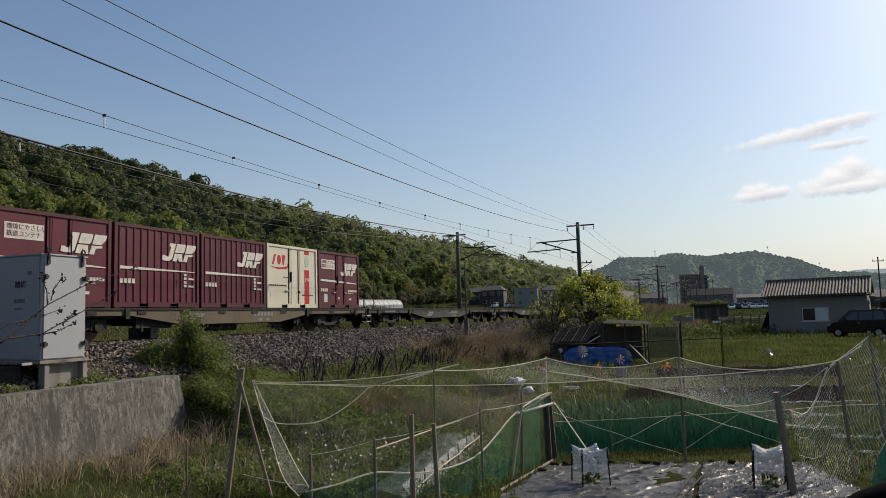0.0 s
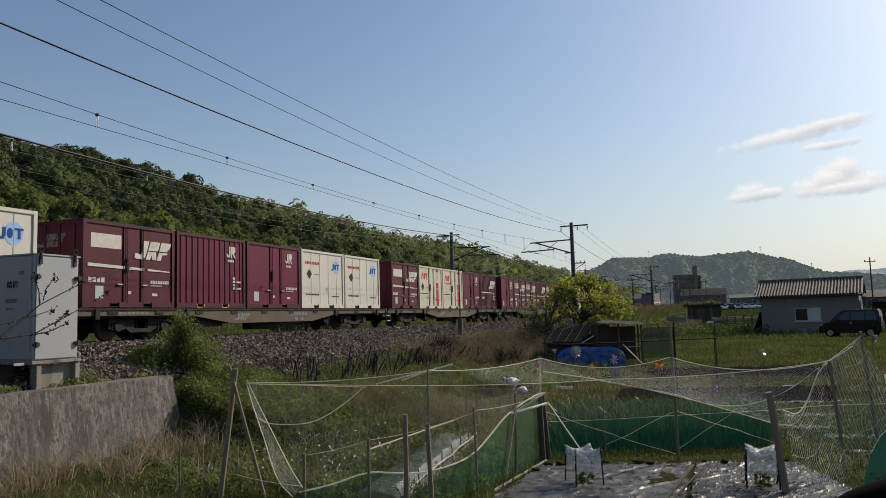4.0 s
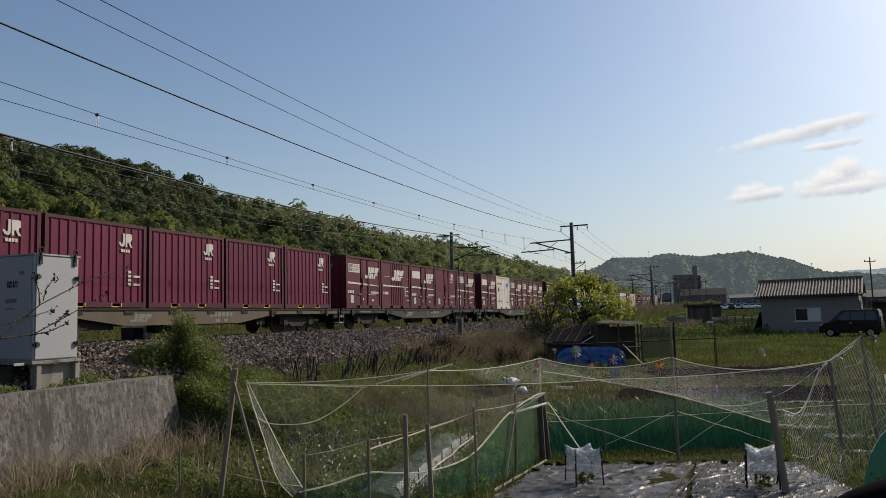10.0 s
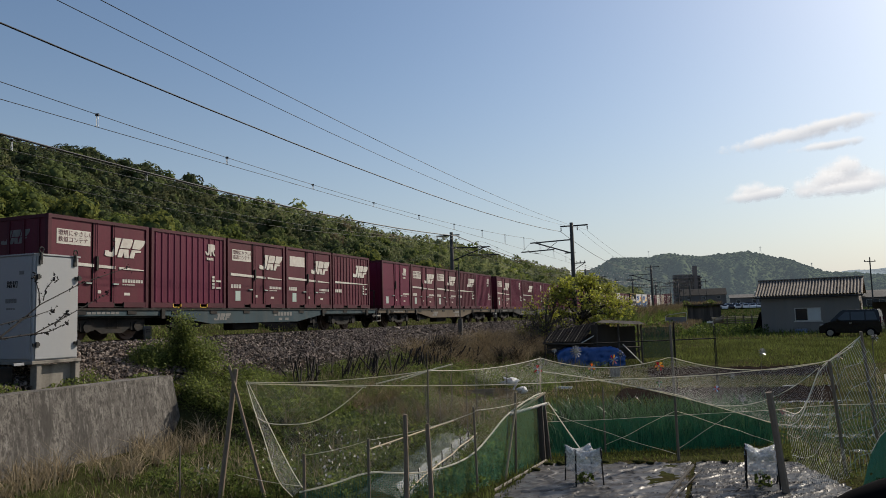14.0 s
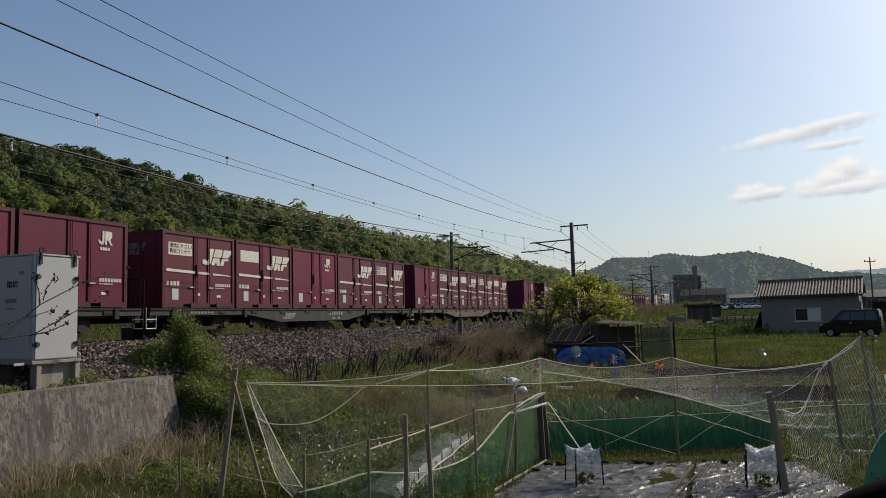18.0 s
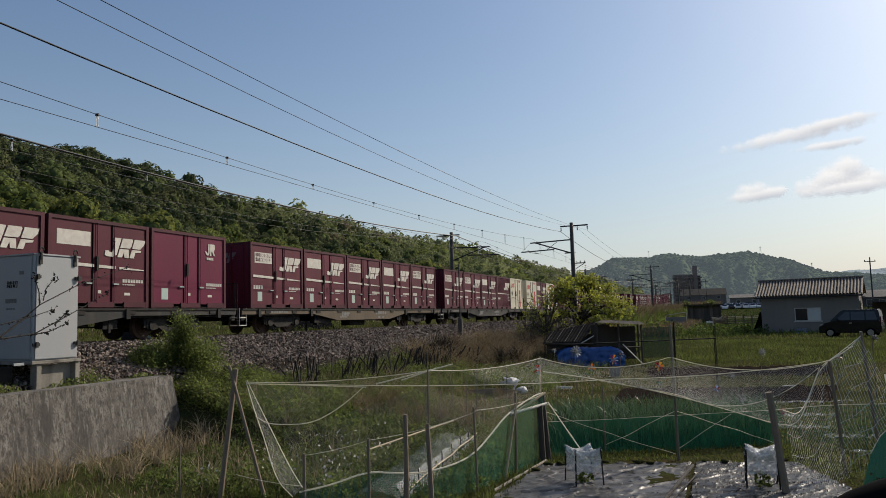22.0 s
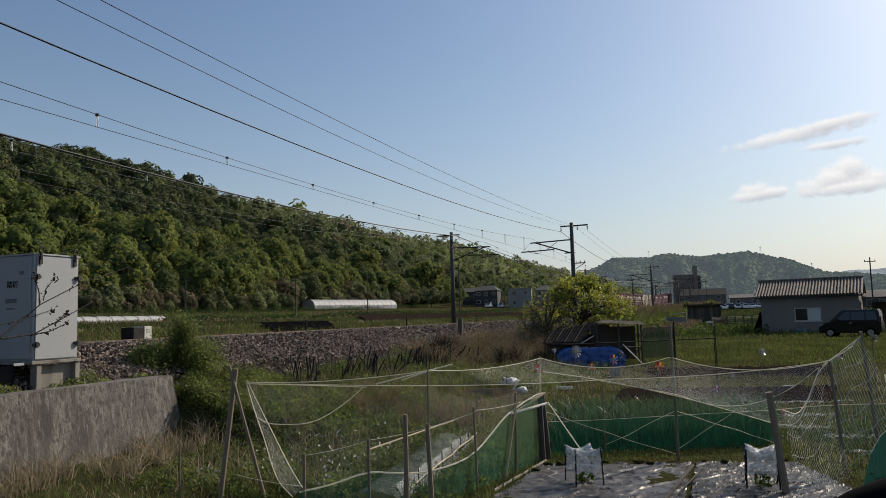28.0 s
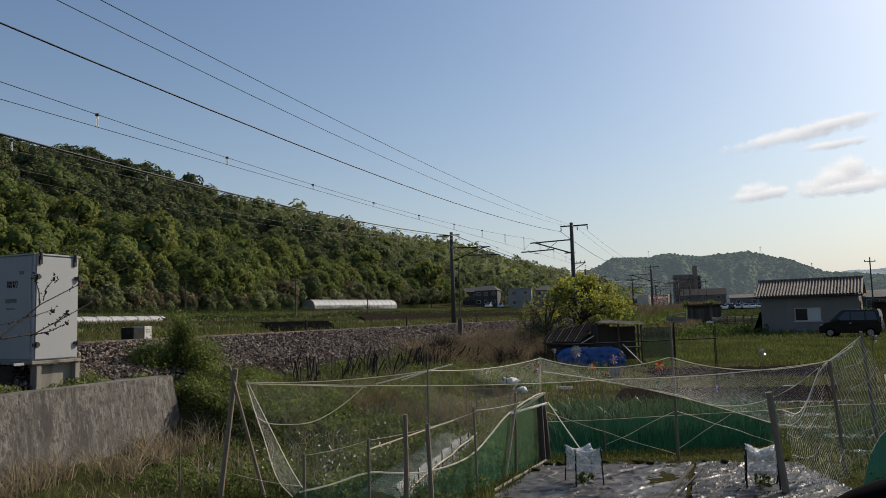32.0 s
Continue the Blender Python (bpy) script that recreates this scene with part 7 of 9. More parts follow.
# ---------------------------------------------------------------- garden shed, blue tarpaulin, frame
def garden_shed():
    """A lean-to of old posts: a corrugated roof falling towards the garden, and a flat porch roof beside it."""
    e = tagged(empty("garden_shed", pose(0, 0, 0)), "ramshackle garden shed of dark posts and sheets", "shed")

    def post(x, y, h, r=0.04):
        part("post", rods(((x, y, gz_xy(x, y) - 0.2), (x, y, h), r)), M_WOODD, e)

    for x, y, h in ((3.98, 30.05, 1.10), (5.42, 30.05, 1.04), (4.72, 32.9, 1.38), (6.55, 32.9, 1.76), (6.12, 30.25, 1.80), (7.0, 30.25, 1.74), (7.95, 30.35, 1.68), (8.35, 32.4, 1.76), (6.94, 32.4, 1.86)):
        post(x, y, h)
    m = surf("dull_black_roof_sheet", (0.012, 0.012, 0.013), 1.0, spec=0.0, var=0.4, scale=2, fine=14, bump=0.3, dirt=(0.022, 0.02, 0.018), dirt_amount=0.6)
    fl, fr, br, bl = Vector((3.90, 29.9, 1.11)), Vector((5.50, 29.9, 1.05)), Vector((6.65, 33.0, 1.81)), Vector((4.62, 33.0, 1.40))
    nb = 13
    for i in range(nb):
        bm = bmesh.new()
        rows = []
        for k in range(5):
            u = (i + 0.998 * k / 4) / nb
            h = Vector((0, 0, 0.022 * (k in (1, 2, 3)) + 0.012 * (k == 2)))
            rows.append((bm.verts.new(fl.lerp(fr, u) + h), bm.verts.new(bl.lerp(br, u) + h)))
        for p, q in zip(rows, rows[1:]):
            bm.faces.new((p[0], q[0], q[1], p[1]))
        part("roof_sheet", bm, m, e, "black corrugated roof sheet")
        # thin rods added for the light lines along the sheet ridges
        if i % 3 == 1:
            p, q = fl.lerp(fr, i / nb) + Vector((0, 0, 0.03)), bl.lerp(br, i / nb) + Vector((0, 0, 0.03))
            part("roof_batten", rods((p, q, 0.006)), M_CONCPOLE, e, "thin pale rod standing in for a light line on the roof")
    part("front_beam", rods(((3.88, 29.92, 1.05), (5.52, 29.92, 0.99), 0.045)), M_WOODD, e)
    part("ridge_beam", rods(((4.6, 33.0, 1.36), (6.7, 33.0, 1.77), 0.05)), M_WOODD, e)
    part("gable_beam", rods(((3.92, 29.95, 1.06), (4.62, 33.0, 1.35), 0.04)), M_WOODD, e)
    bm = bmesh.new()
    a = [bm.verts.new(p) for p in ((6.05, 30.1, 1.83), (8.05, 30.1, 1.69), (8.5, 32.6, 1.79), (6.9, 32.6, 1.91))]
    bm.faces.new(a)
    bmesh.ops.solidify(bm, geom=list(bm.faces), thickness=0.05)
    part("porch_roof", bm, M_WOODD, e, "weathered dark flat porch roof")
    part("back_wall", boxes((4.7, 6.6, 32.95, 33.0, 0.1, 1.3)), M_WOODD, e)
    part("side_panel", boxes((6.15, 6.95, 31.6, 31.65, 0.2, 1.72)), M_WOODD, e)
    part("back_panel", boxes((6.96, 8.2, 32.3, 32.35, 0.2, 1.60)), M_WOODD, e, "dark brown board at the back")
    # dark panel added for the shade inside the lean-to
    part("front_panel", boxes((4.1, 5.4, 30.4, 30.44, 0.62, 1.0)), M_DARKWALL, e, "dark panel standing in for the dim inside under the eave")
    part("shelf_rail", rods(((7.0, 30.25, 0.80), (7.95, 30.35, 0.78), 0.03)), M_WOODD, e)
    part("shelf_rail", rods(((3.98, 30.05, 0.82), (5.42, 30.05, 0.80), 0.025)), M_WOODD, e)
    part("brace", rods(((7.3, 30.3, 0.3), (7.95, 30.35, 0.75), 0.025)), M_WOODD, e)
    part("eave_board", rods(((5.42, 29.9, 1.02), (5.95, 30.0, 1.30), 0.02)), M_SIGNWHITE, e, "pale broken board")
    # a bale under a blue sheet
    t = bmesh.new()
    nx, nz = 34, 12
    g = []
    for i in range(nx + 1):
        u = i / nx
        top = 0.80 * (0.02 + sin(pi * min(1.0, max(0.0, u)))) ** 0.14 + 0.05 * sin(u * 9) - 0.05 * u
        row = []
        for j in range(nz + 1):
            k = j / nz
            q = 0.07 * noise.noise(Vector((i * 0.35, j * 0.5, 0))) + 0.03 * noise.noise(Vector((i * 0.9, j * 1.1, 4)))
            row.append(t.verts.new((4.42 + 2.68 * u + q, 29.7 + 0.9 * max(0.0, k - 0.72) ** 1.2 * 3.4 + q + 0.05 * sin(i * 1.3) * (1 - k), 0.10 + top * min(1.0, k / 0.8) ** 0.8 + q * 0.6)))
        g.append(row)
    for i in range(nx):
        for j in range(nz):
            t.faces.new((g[i][j], g[i + 1][j], g[i + 1][j + 1], g[i][j + 1]))
    tarp = part("tarpaulin", t, M_BLUETARP, smooth_faces=True)
    tagged(tarp, "crumpled blue tarpaulin over a heap under the shed", "tarpaulin")
    b_ = part("white_board", rods(((7.0, 29.6, 0.95), (7.65, 29.3, 0.2), 0.022)), M_SIGNWHITE)
    tagged(b_, "white board leaning at the shed", "board")
    c = part("concrete_block", boxes((5.6, 5.9, 25.5, 25.8, 0.0, 0.35), bevel=0.02), M_CONC)
    tagged(c, "pale concrete block in the garden", "block")


garden_shed()


def pipe_frame():
    """The dark pipe frame with a shade net beside the shed."""
    e = tagged(empty("net_trellis", pose(0, 0, 0)), "dark pipe trellis with a green shade net panel", "trellis")
    pts = ((5.05, 17.8, 1.72), (6.46, 18.0, 1.86), (6.62, 18.4, 1.86))
    z1 = 1.47
    for x, y, h in ((6.46, 18.0, 1.84), (6.60, 18.3, 1.80), (5.48, 17.9, 1.95)):
        part("pole", rods(((x, y, -0.1), (x, y, h), 0.011)), M_DARK, e)
    part("rail", rods(((2.9, 17.9, z1), (6.5, 18.0, z1 + 0.05), 0.014)), M_DARK, e)
    v = [(8.12, 31.0, 0.3), (9.44, 31.0, 0.3), (9.44, 31.0, 1.55), (8.12, 31.0, 1.55)]
    uv = [(0, 0), (1.7, 0), (1.7, 1.3), (0, 1.3)]
    mesh_np("shade_net", v, [[0, 1, 2, 3]], net_mat("dark_green_shade_net", (0.02, 0.05, 0.025), 0.01, 0.003, 0.40), parent=e, uv=uv)
    part("pole", rods(((9.46, 31.0, 0), (9.46, 31.0, 1.7), 0.025)), M_DARK, e)


pipe_frame()


def wind_vane():
    """A home-made bird scarer on the pipe frame: a bent blade on a pin."""
    e = tagged(empty("wind_vane", pose(6.46, 18.0, 1.9, 0, 0, 20)), "grey home-made propeller bird scarer on a pole", "wind vane")
    part("pin", rods(((0, 0, -0.08), (0, 0, 0.12), 0.012)), M_STEEL, e)
    for a in (-14, 6, 26):
        bm = bmesh.new()
        bm.faces.new([bm.verts.new(p) for p in ((0.02, 0, -0.02), (0.36, 0.02, 0.03 + a * 0.004), (0.38, -0.02, 0.09 + a * 0.004), (0.02, 0, 0.05))])
        bmesh.ops.solidify(bm, geom=list(bm.faces), thickness=0.004)
        part("blade", bm, M_GREYSTAKE if a < 0 else M_STEEL, e)
    part("white_blade", boxes((-0.20, -0.02, -0.006, 0.006, -0.015, 0.035)), M_SIGNWHITE, e)
    return e


VANE = wind_vane()


# ---------------------------------------------------------------- vegetable garden
def film_mat(name, thin, thick):
    """Creased see-through film, whiter and denser in noise patches."""
    m = bpy.data.materials.new(name)
    m.use_nodes = True
    t = m.node_tree
    N, K = t.nodes, t.links
    b = N["Principled BSDF"]
    b.inputs["Base Color"].default_value = (0.75, 0.76, 0.76, 1)
    b.inputs["Roughness"].default_value = 0.12
    nz = N.new("ShaderNodeTexNoise")
    nz.inputs["Scale"].default_value = 9
    bp = N.new("ShaderNodeBump")
    bp.inputs["Strength"].default_value = 0.8
    bp.inputs["Distance"].default_value = 0.03
    K.new(nz.outputs[0], bp.inputs["Height"])
    K.new(bp.outputs[0], b.inputs["Normal"])
    tr, ms = N.new("ShaderNodeBsdfTransparent"), N.new("ShaderNodeMixShader")
    mr = N.new("ShaderNodeMapRange")
    mr.inputs["To Min"].default_value, mr.inputs["To Max"].default_value = thin, thick
    K.new(nz.outputs[0], mr.inputs["Value"])
    K.new(mr.outputs[0], ms.inputs[0])
    K.new(tr.outputs[0], ms.inputs[1])
    K.new(b.outputs[0], ms.inputs[2])
    K.new(ms.outputs[0], N["Material Output"].inputs["Surface"])
    return m


# the shelters' dense white patches stand in for glints on crumpled film
M_FILM, M_CAPFILM = film_mat("clear_plastic_film", 0.10, 0.42), film_mat("crumpled_clear_film", 0.02, 0.85)


def wrinkled_sheet(name, corners, nx, ny, amp, freq, material, label, category, kind="", lift=0.02, creases=0.0):
    """A sheet laid on the ground between four corners, creased."""
    a, b, c, d = [np.array(p, float) for p in corners]
    v, f = [], []
    for i in range(nx + 1):
        for j in range(ny + 1):
            u, w = i / nx, j / ny
            p = (a * (1 - u) + b * u) * (1 - w) + (d * (1 - u) + c * u) * w
            e = 0.05 * noise.noise(Vector((i * 0.3, j * 0.3, 5)))
            x, y = p[0] + e, p[1] + e
            q = Vector((x * freq, y * freq, 0))
            z = gz_xy(x, y) + lift + amp * abs(noise.noise(q)) * 1.6 + amp * 0.5 * noise.noise(q * 2.7)
            if creases:
                g = Vector((x * 1.5 + 0.8 * y, y * 4.2 - 1.2 * x, 3.3))
                z += creases * max(0.0, 1 - abs(noise.noise(g)) * 8.0) + creases * 0.6 * max(0.0, 1 - abs(noise.noise(g * 1.9 + Vector((7, 3, 1)))) * 8.0)
            v.append((x, y, z))
    for i in range(nx):
        for j in range(ny):
            k = i * (ny + 1) + j
            f.append((k, k + ny + 1, k + ny + 2, k + 1))
    ob = mesh_np(name, v, f, material, kind, label, category, smooth_faces=True)
    if ob.data.polygons[0].normal.z < 0:
        ob.data.flip_normals()
    return ob


mulch_ = tagged(empty("mulch_film", pose(0, 0, 0)), "creased dusty black plastic mulch film on the ground", "plastic sheet")
panels_ = []
panels_.append(wrinkled_sheet("film_panel", ((-0.6, 6.6), (1.90, 6.6), (3.43, 10.75), (1.35, 11.0)), 110, 210, 0.008, 1.3, M_DUSTSHEEN, "", "", creases=0.022))
panels_.append(wrinkled_sheet("film_panel", ((1.95, 6.6), (4.6, 6.6), (4.80, 10.60), (3.50, 10.75)), 170, 210, 0.008, 1.3, M_MULCH, "", "", creases=0.022))
for ob_ in panels_:
    ob_.parent = mulch_
rp_ = random.Random(8)
for i_ in range(18):
    k_ = rp_.random()
    x_, y_ = (1.35 + 3.95 * k_, 11.0 - 0.42 * k_ + rp_.uniform(-0.1, 0.04)) if i_ < 14 else (-0.1 + 1.45 * k_, 6.6 + 4.4 * k_)
    lv_, lf_ = lump(2, i_ + 90, 0.5, 1.8)
    clod_ = mesh_np("soil_clod", lv_ * np.array((rp_.uniform(0.05, 0.10), 0.05, 0.022)), lf_, M_GROUND, parent=mulch_)
    clod_.matrix_basis = pose(x_, y_, gz_xy(x_, y_) + 0.05, 0, 0, rp_.uniform(0, 180))
wrinkled_sheet("soil_bed", ((3.9, 17.9), (8.6, 16.9), (10.4, 20.0), (5.0, 21.5)), 90, 34, 0.06, 3.0, M_SOIL, "strip of dark tilled soil", "soil", "structure")
wrinkled_sheet("soil_bed", ((6.7, 25.0), (11.9, 23.2), (13.6, 26.6), (7.8, 29.0)), 90, 34, 0.06, 3.0, M_SOIL, "strip of dark tilled soil", "soil", "structure")


M_SKIRTFILM = film_mat("milky_green_film", 0.05, 0.45)


def film_skirt(a, b, height, label):
    """A strip of clear film standing on edge along a bed: creased film, short stakes and a bamboo rail."""
    a, b = Vector(a), Vector(b)
    d = b - a
    length = d.length
    e = tagged(empty("film_skirt", pose(a.x, a.y, gz_xy(a.x, a.y), 0, 0, math.degrees(atan2(d.y, d.x)))), label, "row cover", "row covers")
    nu, nv = int(length / 0.05), 8
    v, f = [], []
    for i in range(nu + 1):
        x = length * i / nu
        top = height * (0.86 + 0.14 * abs(cos(pi * x / 0.62))) + 0.05 * noise.noise(Vector((x * 1.4, 0, 5)))
        for j in range(nv + 1):
            k = j / nv
            y = 0.10 * (1 - k) - 0.05 * k + 0.035 * noise.noise(Vector((x * 3.1, k * 2.0, 1))) + 0.05 * noise.noise(Vector((x * 0.9, k, 7)))
            v.append((x, -y, top * k - 0.01))
    for i in range(nu):
        for j in range(nv):
            k = i * (nv + 1) + j
            f.append((k, k + nv + 1, k + nv + 2, k + 1))
    mesh_np("film", v, f, M_SKIRTFILM, parent=e, smooth_faces=True)
    for i in range(int(length / 0.62) + 1):
        part("stake", rods(((0.62 * i, -0.07, -0.1), (0.62 * i, -0.06, height + 0.06), 0.009)), M_DEADSTALK, e, "short dark stake")
    for k in (0.72,):
        bm = bmesh.new()
        tube(bm, [(length * i / 16, -0.10, height * k + 0.025 * noise.noise(Vector((i * 0.4, k, 2)))) for i in range(17)], 0.010, 5)
        part("rail", bm, M_BAMBOO, e, "thin bamboo rail")
    return e


def bed_cover(a, b, width, label):
    """A soft net laid loosely over a row of low plants."""
    a, b = Vector(a), Vector(b)
    d = (b - a).normalized()
    side = Vector((-d.y, d.x))
    length = (b - a).length
    v, f, uv = [], [], []
    nu, nv = 60, 12
    for i in range(nu + 1):
        for j in range(nv + 1):
            p = a + d * (length * i / nu) + side * (width * (j / nv - 0.5))
            z = gz_xy(p.x, p.y) + 0.02 + 0.11 * sin(pi * j / nv) ** 0.6 + 0.06 * noise.noise(Vector((i * 0.35, j * 0.6, 4)))
            v.append((p.x, p.y, z))
            uv.append((length * i / nu, width * j / nv))
    for i in range(nu):
        for j in range(nv):
            k = i * (nv + 1) + j
            f.append((k, k + nv + 1, k + nv + 2, k + 1))
    return mesh_np("bed_net", v, f, M_BEDNET, "", label, "net", uv=uv, smooth_faces=True)


M_BEDNET = net_mat("grey_green_bed_net", (0.11, 0.14, 0.115), 0.012, 0.0018, 0.05)
film_skirt((-0.60, 9.1), (0.40, 13.2), 0.23, "strip of milky clear plastic film standing along a bed")
bed_cover((-0.92, 9.2), (-0.02, 13.3), 0.62, "grey-green net laid over a row of low plants")


def garden_clutter():
    """The planter tray, the white bag on it, the clear tray lid and the film edge in the far beds."""
    x, y = 1.05, 19.1
    e = tagged(empty("planter_tray", pose(x, y, gz_xy(x, y), 0, 0, 18)), "grey plastic planter tray with white slats", "tray")
    part("tray_base", boxes((-0.55, 0.55, -0.35, 0.35, 0.02, 0.06)), M_GREYSTAKE, e)
    for q in ((-0.55, 0.55, -0.37, -0.352, 0.0, 0.22), (-0.55, 0.55, 0.352, 0.37, 0.0, 0.22), (-0.57, -0.552, -0.37, 0.37, 0.0, 0.22), (0.552, 0.57, -0.37, 0.37, 0.0, 0.22)):
        part("tray_side", boxes(q), M_GREYSTAKE, e)
    for i in range(6):
        part("slat", rods(((0.50 + 0.06 * i, -0.30 + 0.13 * i, 0.12), (0.68 + 0.06 * i, -0.22 + 0.13 * i, 0.34), 0.018)), M_SIGNWHITE, e, "white slat")
    x, y = 1.75, 20.6
    v, f = lump(3, 21, 1.1, 3.4)
    bag = mesh_np("plastic_bag", v * np.array((0.22, 0.15, 0.085)), f, M_BAG, "", "crumpled white plastic bag lying in the garden", "bag")
    bag.matrix_basis = pose(x, y, gz_xy(x, y) + 0.3, 0, 0, 10)
    v, f = lump(3, 33, 0.55, 2.2)
    bag = mesh_np("plastic_bag", v * np.array((0.15, 0.13, 0.10)), f, M_BAG, "", "small crumpled white plastic bag", "bag")
    bag.matrix_basis = pose(x + 0.28, y - 0.2, gz_xy(x + 0.28, y - 0.2) + 0.08, 0, 0, 40)
    x, y = 3.35, 21.6
    e = tagged(empty("tray_lid", pose(x, y, gz_xy(x, y) + 0.03, 0, 0, -12)), "shiny clear plastic tray lid on the grass", "tray")
    part("lid", boxes((-0.25, 0.25, -0.2, 0.2, 0.0, 0.06), bevel=0.02), M_FILM, e)
    for x, y, w, d in ((7.95, 16.9, 1.1, 0.22), (6.2, 13.4, 0.5, 0.3), (6.6, 12.2, 0.45, 0.3), (6.35, 10.9, 0.5, 0.22), (6.9, 14.8, 0.7, 0.3)):
        wrinkled_sheet("film_scrap", ((x - w, y + 0.1), (x + w, y - 0.15), (x + w, y + d - 0.15), (x - w, y + d + 0.1)), 18, 8, 0.05, 4.0, M_FILM, "crumpled scrap of clear plastic film", "plastic sheet", lift=0.03)
    x, y = 9.29, 20.4
    e = tagged(part("white_stick", rods(((-0.18, 0, 0.03), (0.18, 0.05, 0.04), 0.03)), M_SIGNWHITE), "short white pipe lying on the grass", "pipe")
    e.matrix_basis = pose(x, y, gz_xy(x, y), 0, 0, -15)


M_BAG = surf("white_plastic_bag", (0.50, 0.51, 0.51), 0.4, var=0.12, scale=6, fine=20, bump=0.5, transl=0.2, bump_dist=0.03)
garden_clutter()


def stake(x, y, top, r=0.018, m=None, dx=0.0, dy=0.0, label="thin weathered garden stake", base=None):
    z = gz_xy(x, y) - 0.15 if base is None else base
    ob = part("garden_stake", rods(((x, y, z), (x + dx, y + dy, top), r, r * 0.9)), m or M_STAKE)
    return tagged(ob, label, "stake", "garden stakes")


BAMBOO_L, DARK_L = "leaning dry bamboo garden pole", "dark weathered wooden garden stake"
stake(-2.92, 9.62, 1.62, 0.036, M_STAKE, 0.22, 0, "thick weathered grey garden pole, leaning")
stake(-2.28, 9.55, 1.66, 0.024, M_STAKE, -0.50, 0.05, "slim weathered pole leaning on another")
stake(-1.74, 9.1, 0.62, 0.022)
stake(-0.95, 8.95, 0.80, 0.02, M_GREYSTAKE)
stake(-0.50, 8.85, 1.08, 0.030, M_STAKE, label=DARK_L)
stake(-0.24, 8.80, 1.60, 0.011, M_GREYSTAKE, 0.02)
stake(-0.20, 8.75, 0.98, 0.028, M_STAKE, -0.04, label=DARK_L)
stake(0.35, 9.55, 1.06, 0.016, M_GREYSTAKE, -0.02)
stake(0.93, 10.6, 1.12, 0.016, M_GREYSTAKE, 0.03)
stake(0.72, 10.2, 0.98, 0.018, M_BAMBOO, 0.25, 0.4, BAMBOO_L)
stake(1.50, 11.45, 0.98, 0.06, M_WOODD, -0.07, label="bundle of dark old stakes")
stake(1.42, 11.55, 1.56, 0.012, M_BAMBOO, 0.02)
stake(1.40, 11.3, 0.85, 0.05, M_WOODD, -0.02, label="bundle of dark old stakes")
stake(2.44, 11.8, 1.06, 0.014, M_GREYSTAKE)
stake(3.33, 11.0, 2.0, 0.022, M_GREYSTAKE, -0.02)
stake(3.92, 8.85, 1.22, 0.045, M_STAKE, -0.14, label="thick weathered wooden garden post, leaning")
stake(5.07, 9.7, 1.50, 0.024, M_STAKE, -0.12, label="old leaning wooden garden post")
stake(5.98, 10.5, 1.84, 0.024, M_STAKE, -0.15, label="old leaning wooden garden post")
stake(5.60, 8.9, 1.35, 0.02, M_GREYSTAKE, -0.1)
stake(-3.30, 9.3, 0.72, 0.012, M_GREYSTAKE)
stake(6.35, 9.2, 1.3, 0.03, M_STAKE, 0.05, label="old leaning wooden garden post")
for i_ in range(9):
    stake(-0.35 + 0.16 * i_ + 0.05 * (i_ % 3), 13.2 + 1.1 * (i_ % 4), 1.05 + 0.12 * (i_ % 3), 0.009, M_GREYSTAKE, 0.03 * (i_ % 3 - 1))


# pale cane, base raised further so that it looks lit from above
M_PALECANE = surf("bleached_bamboo", (0.78, 0.68, 0.48), 0.55, var=0.2, scale=3, fine=30, bump=0.1)


def bar(a, b, r, m, label, category="pole"):
    return tagged(part("garden_bar", rods((a, b, r)), m), label, category, "garden bars")


bar((-1.18, 12.5, 1.13), (0.11, 12.5, 1.42), 0.012, M_PALECANE, "pale dry bamboo cane laid across stakes")
bar((-0.75, 12.4, 1.19), (-0.1, 12.45, 1.38), 0.010, M_PALECANE, "pale dry bamboo cane laid across stakes")
bar((-0.98, 9.4, 0.60), (0.08, 11.6, 0.62), 0.011, M_BAMBOO, "yellow bamboo cane rail")
bar((0.90, 10.85, 0.77), (1.48, 11.4, 1.02), 0.020, M_BAMBOO, "pale dry bamboo cane laid across stakes")
bar((0.90, 10.8, 0.80), (1.50, 11.4, 0.86), 0.022, M_SIGNWHITE, "white painted pole laid across garden stakes")
bar((1.52, 11.4, 0.88), (1.88, 10.0, 0.20), 0.009, M_CORD, "thin white prop stick under a net")
bar((2.1, 8.0, 0.07), (3.35, 10.45, 0.08), 0.022, M_DEADSTALK, "dark stick lying between the plastic films")
bar((2.35, 8.3, 0.09), (3.3, 10.0, 0.10), 0.010, M_DEADSTALK, "weathered pole lying on the plastic film")
bar((0.55, 9.5, 0.03), (1.45, 11.3, 0.04), 0.022, M_GREYSTAKE, "weathered edging pole on the ground")
bar((5.15, 8.6, 0.3), (6.0, 10.3, 1.25), 0.010, M_CORD, "pale sloping cord pole")


def catenary(a, b, sag, n=14):
    a, b = Vector(a), Vector(b)
    return [a.lerp(b, i / n) - Vector((0, 0, sag * 4 * (i / n) * (1 - i / n))) for i in range(n + 1)]


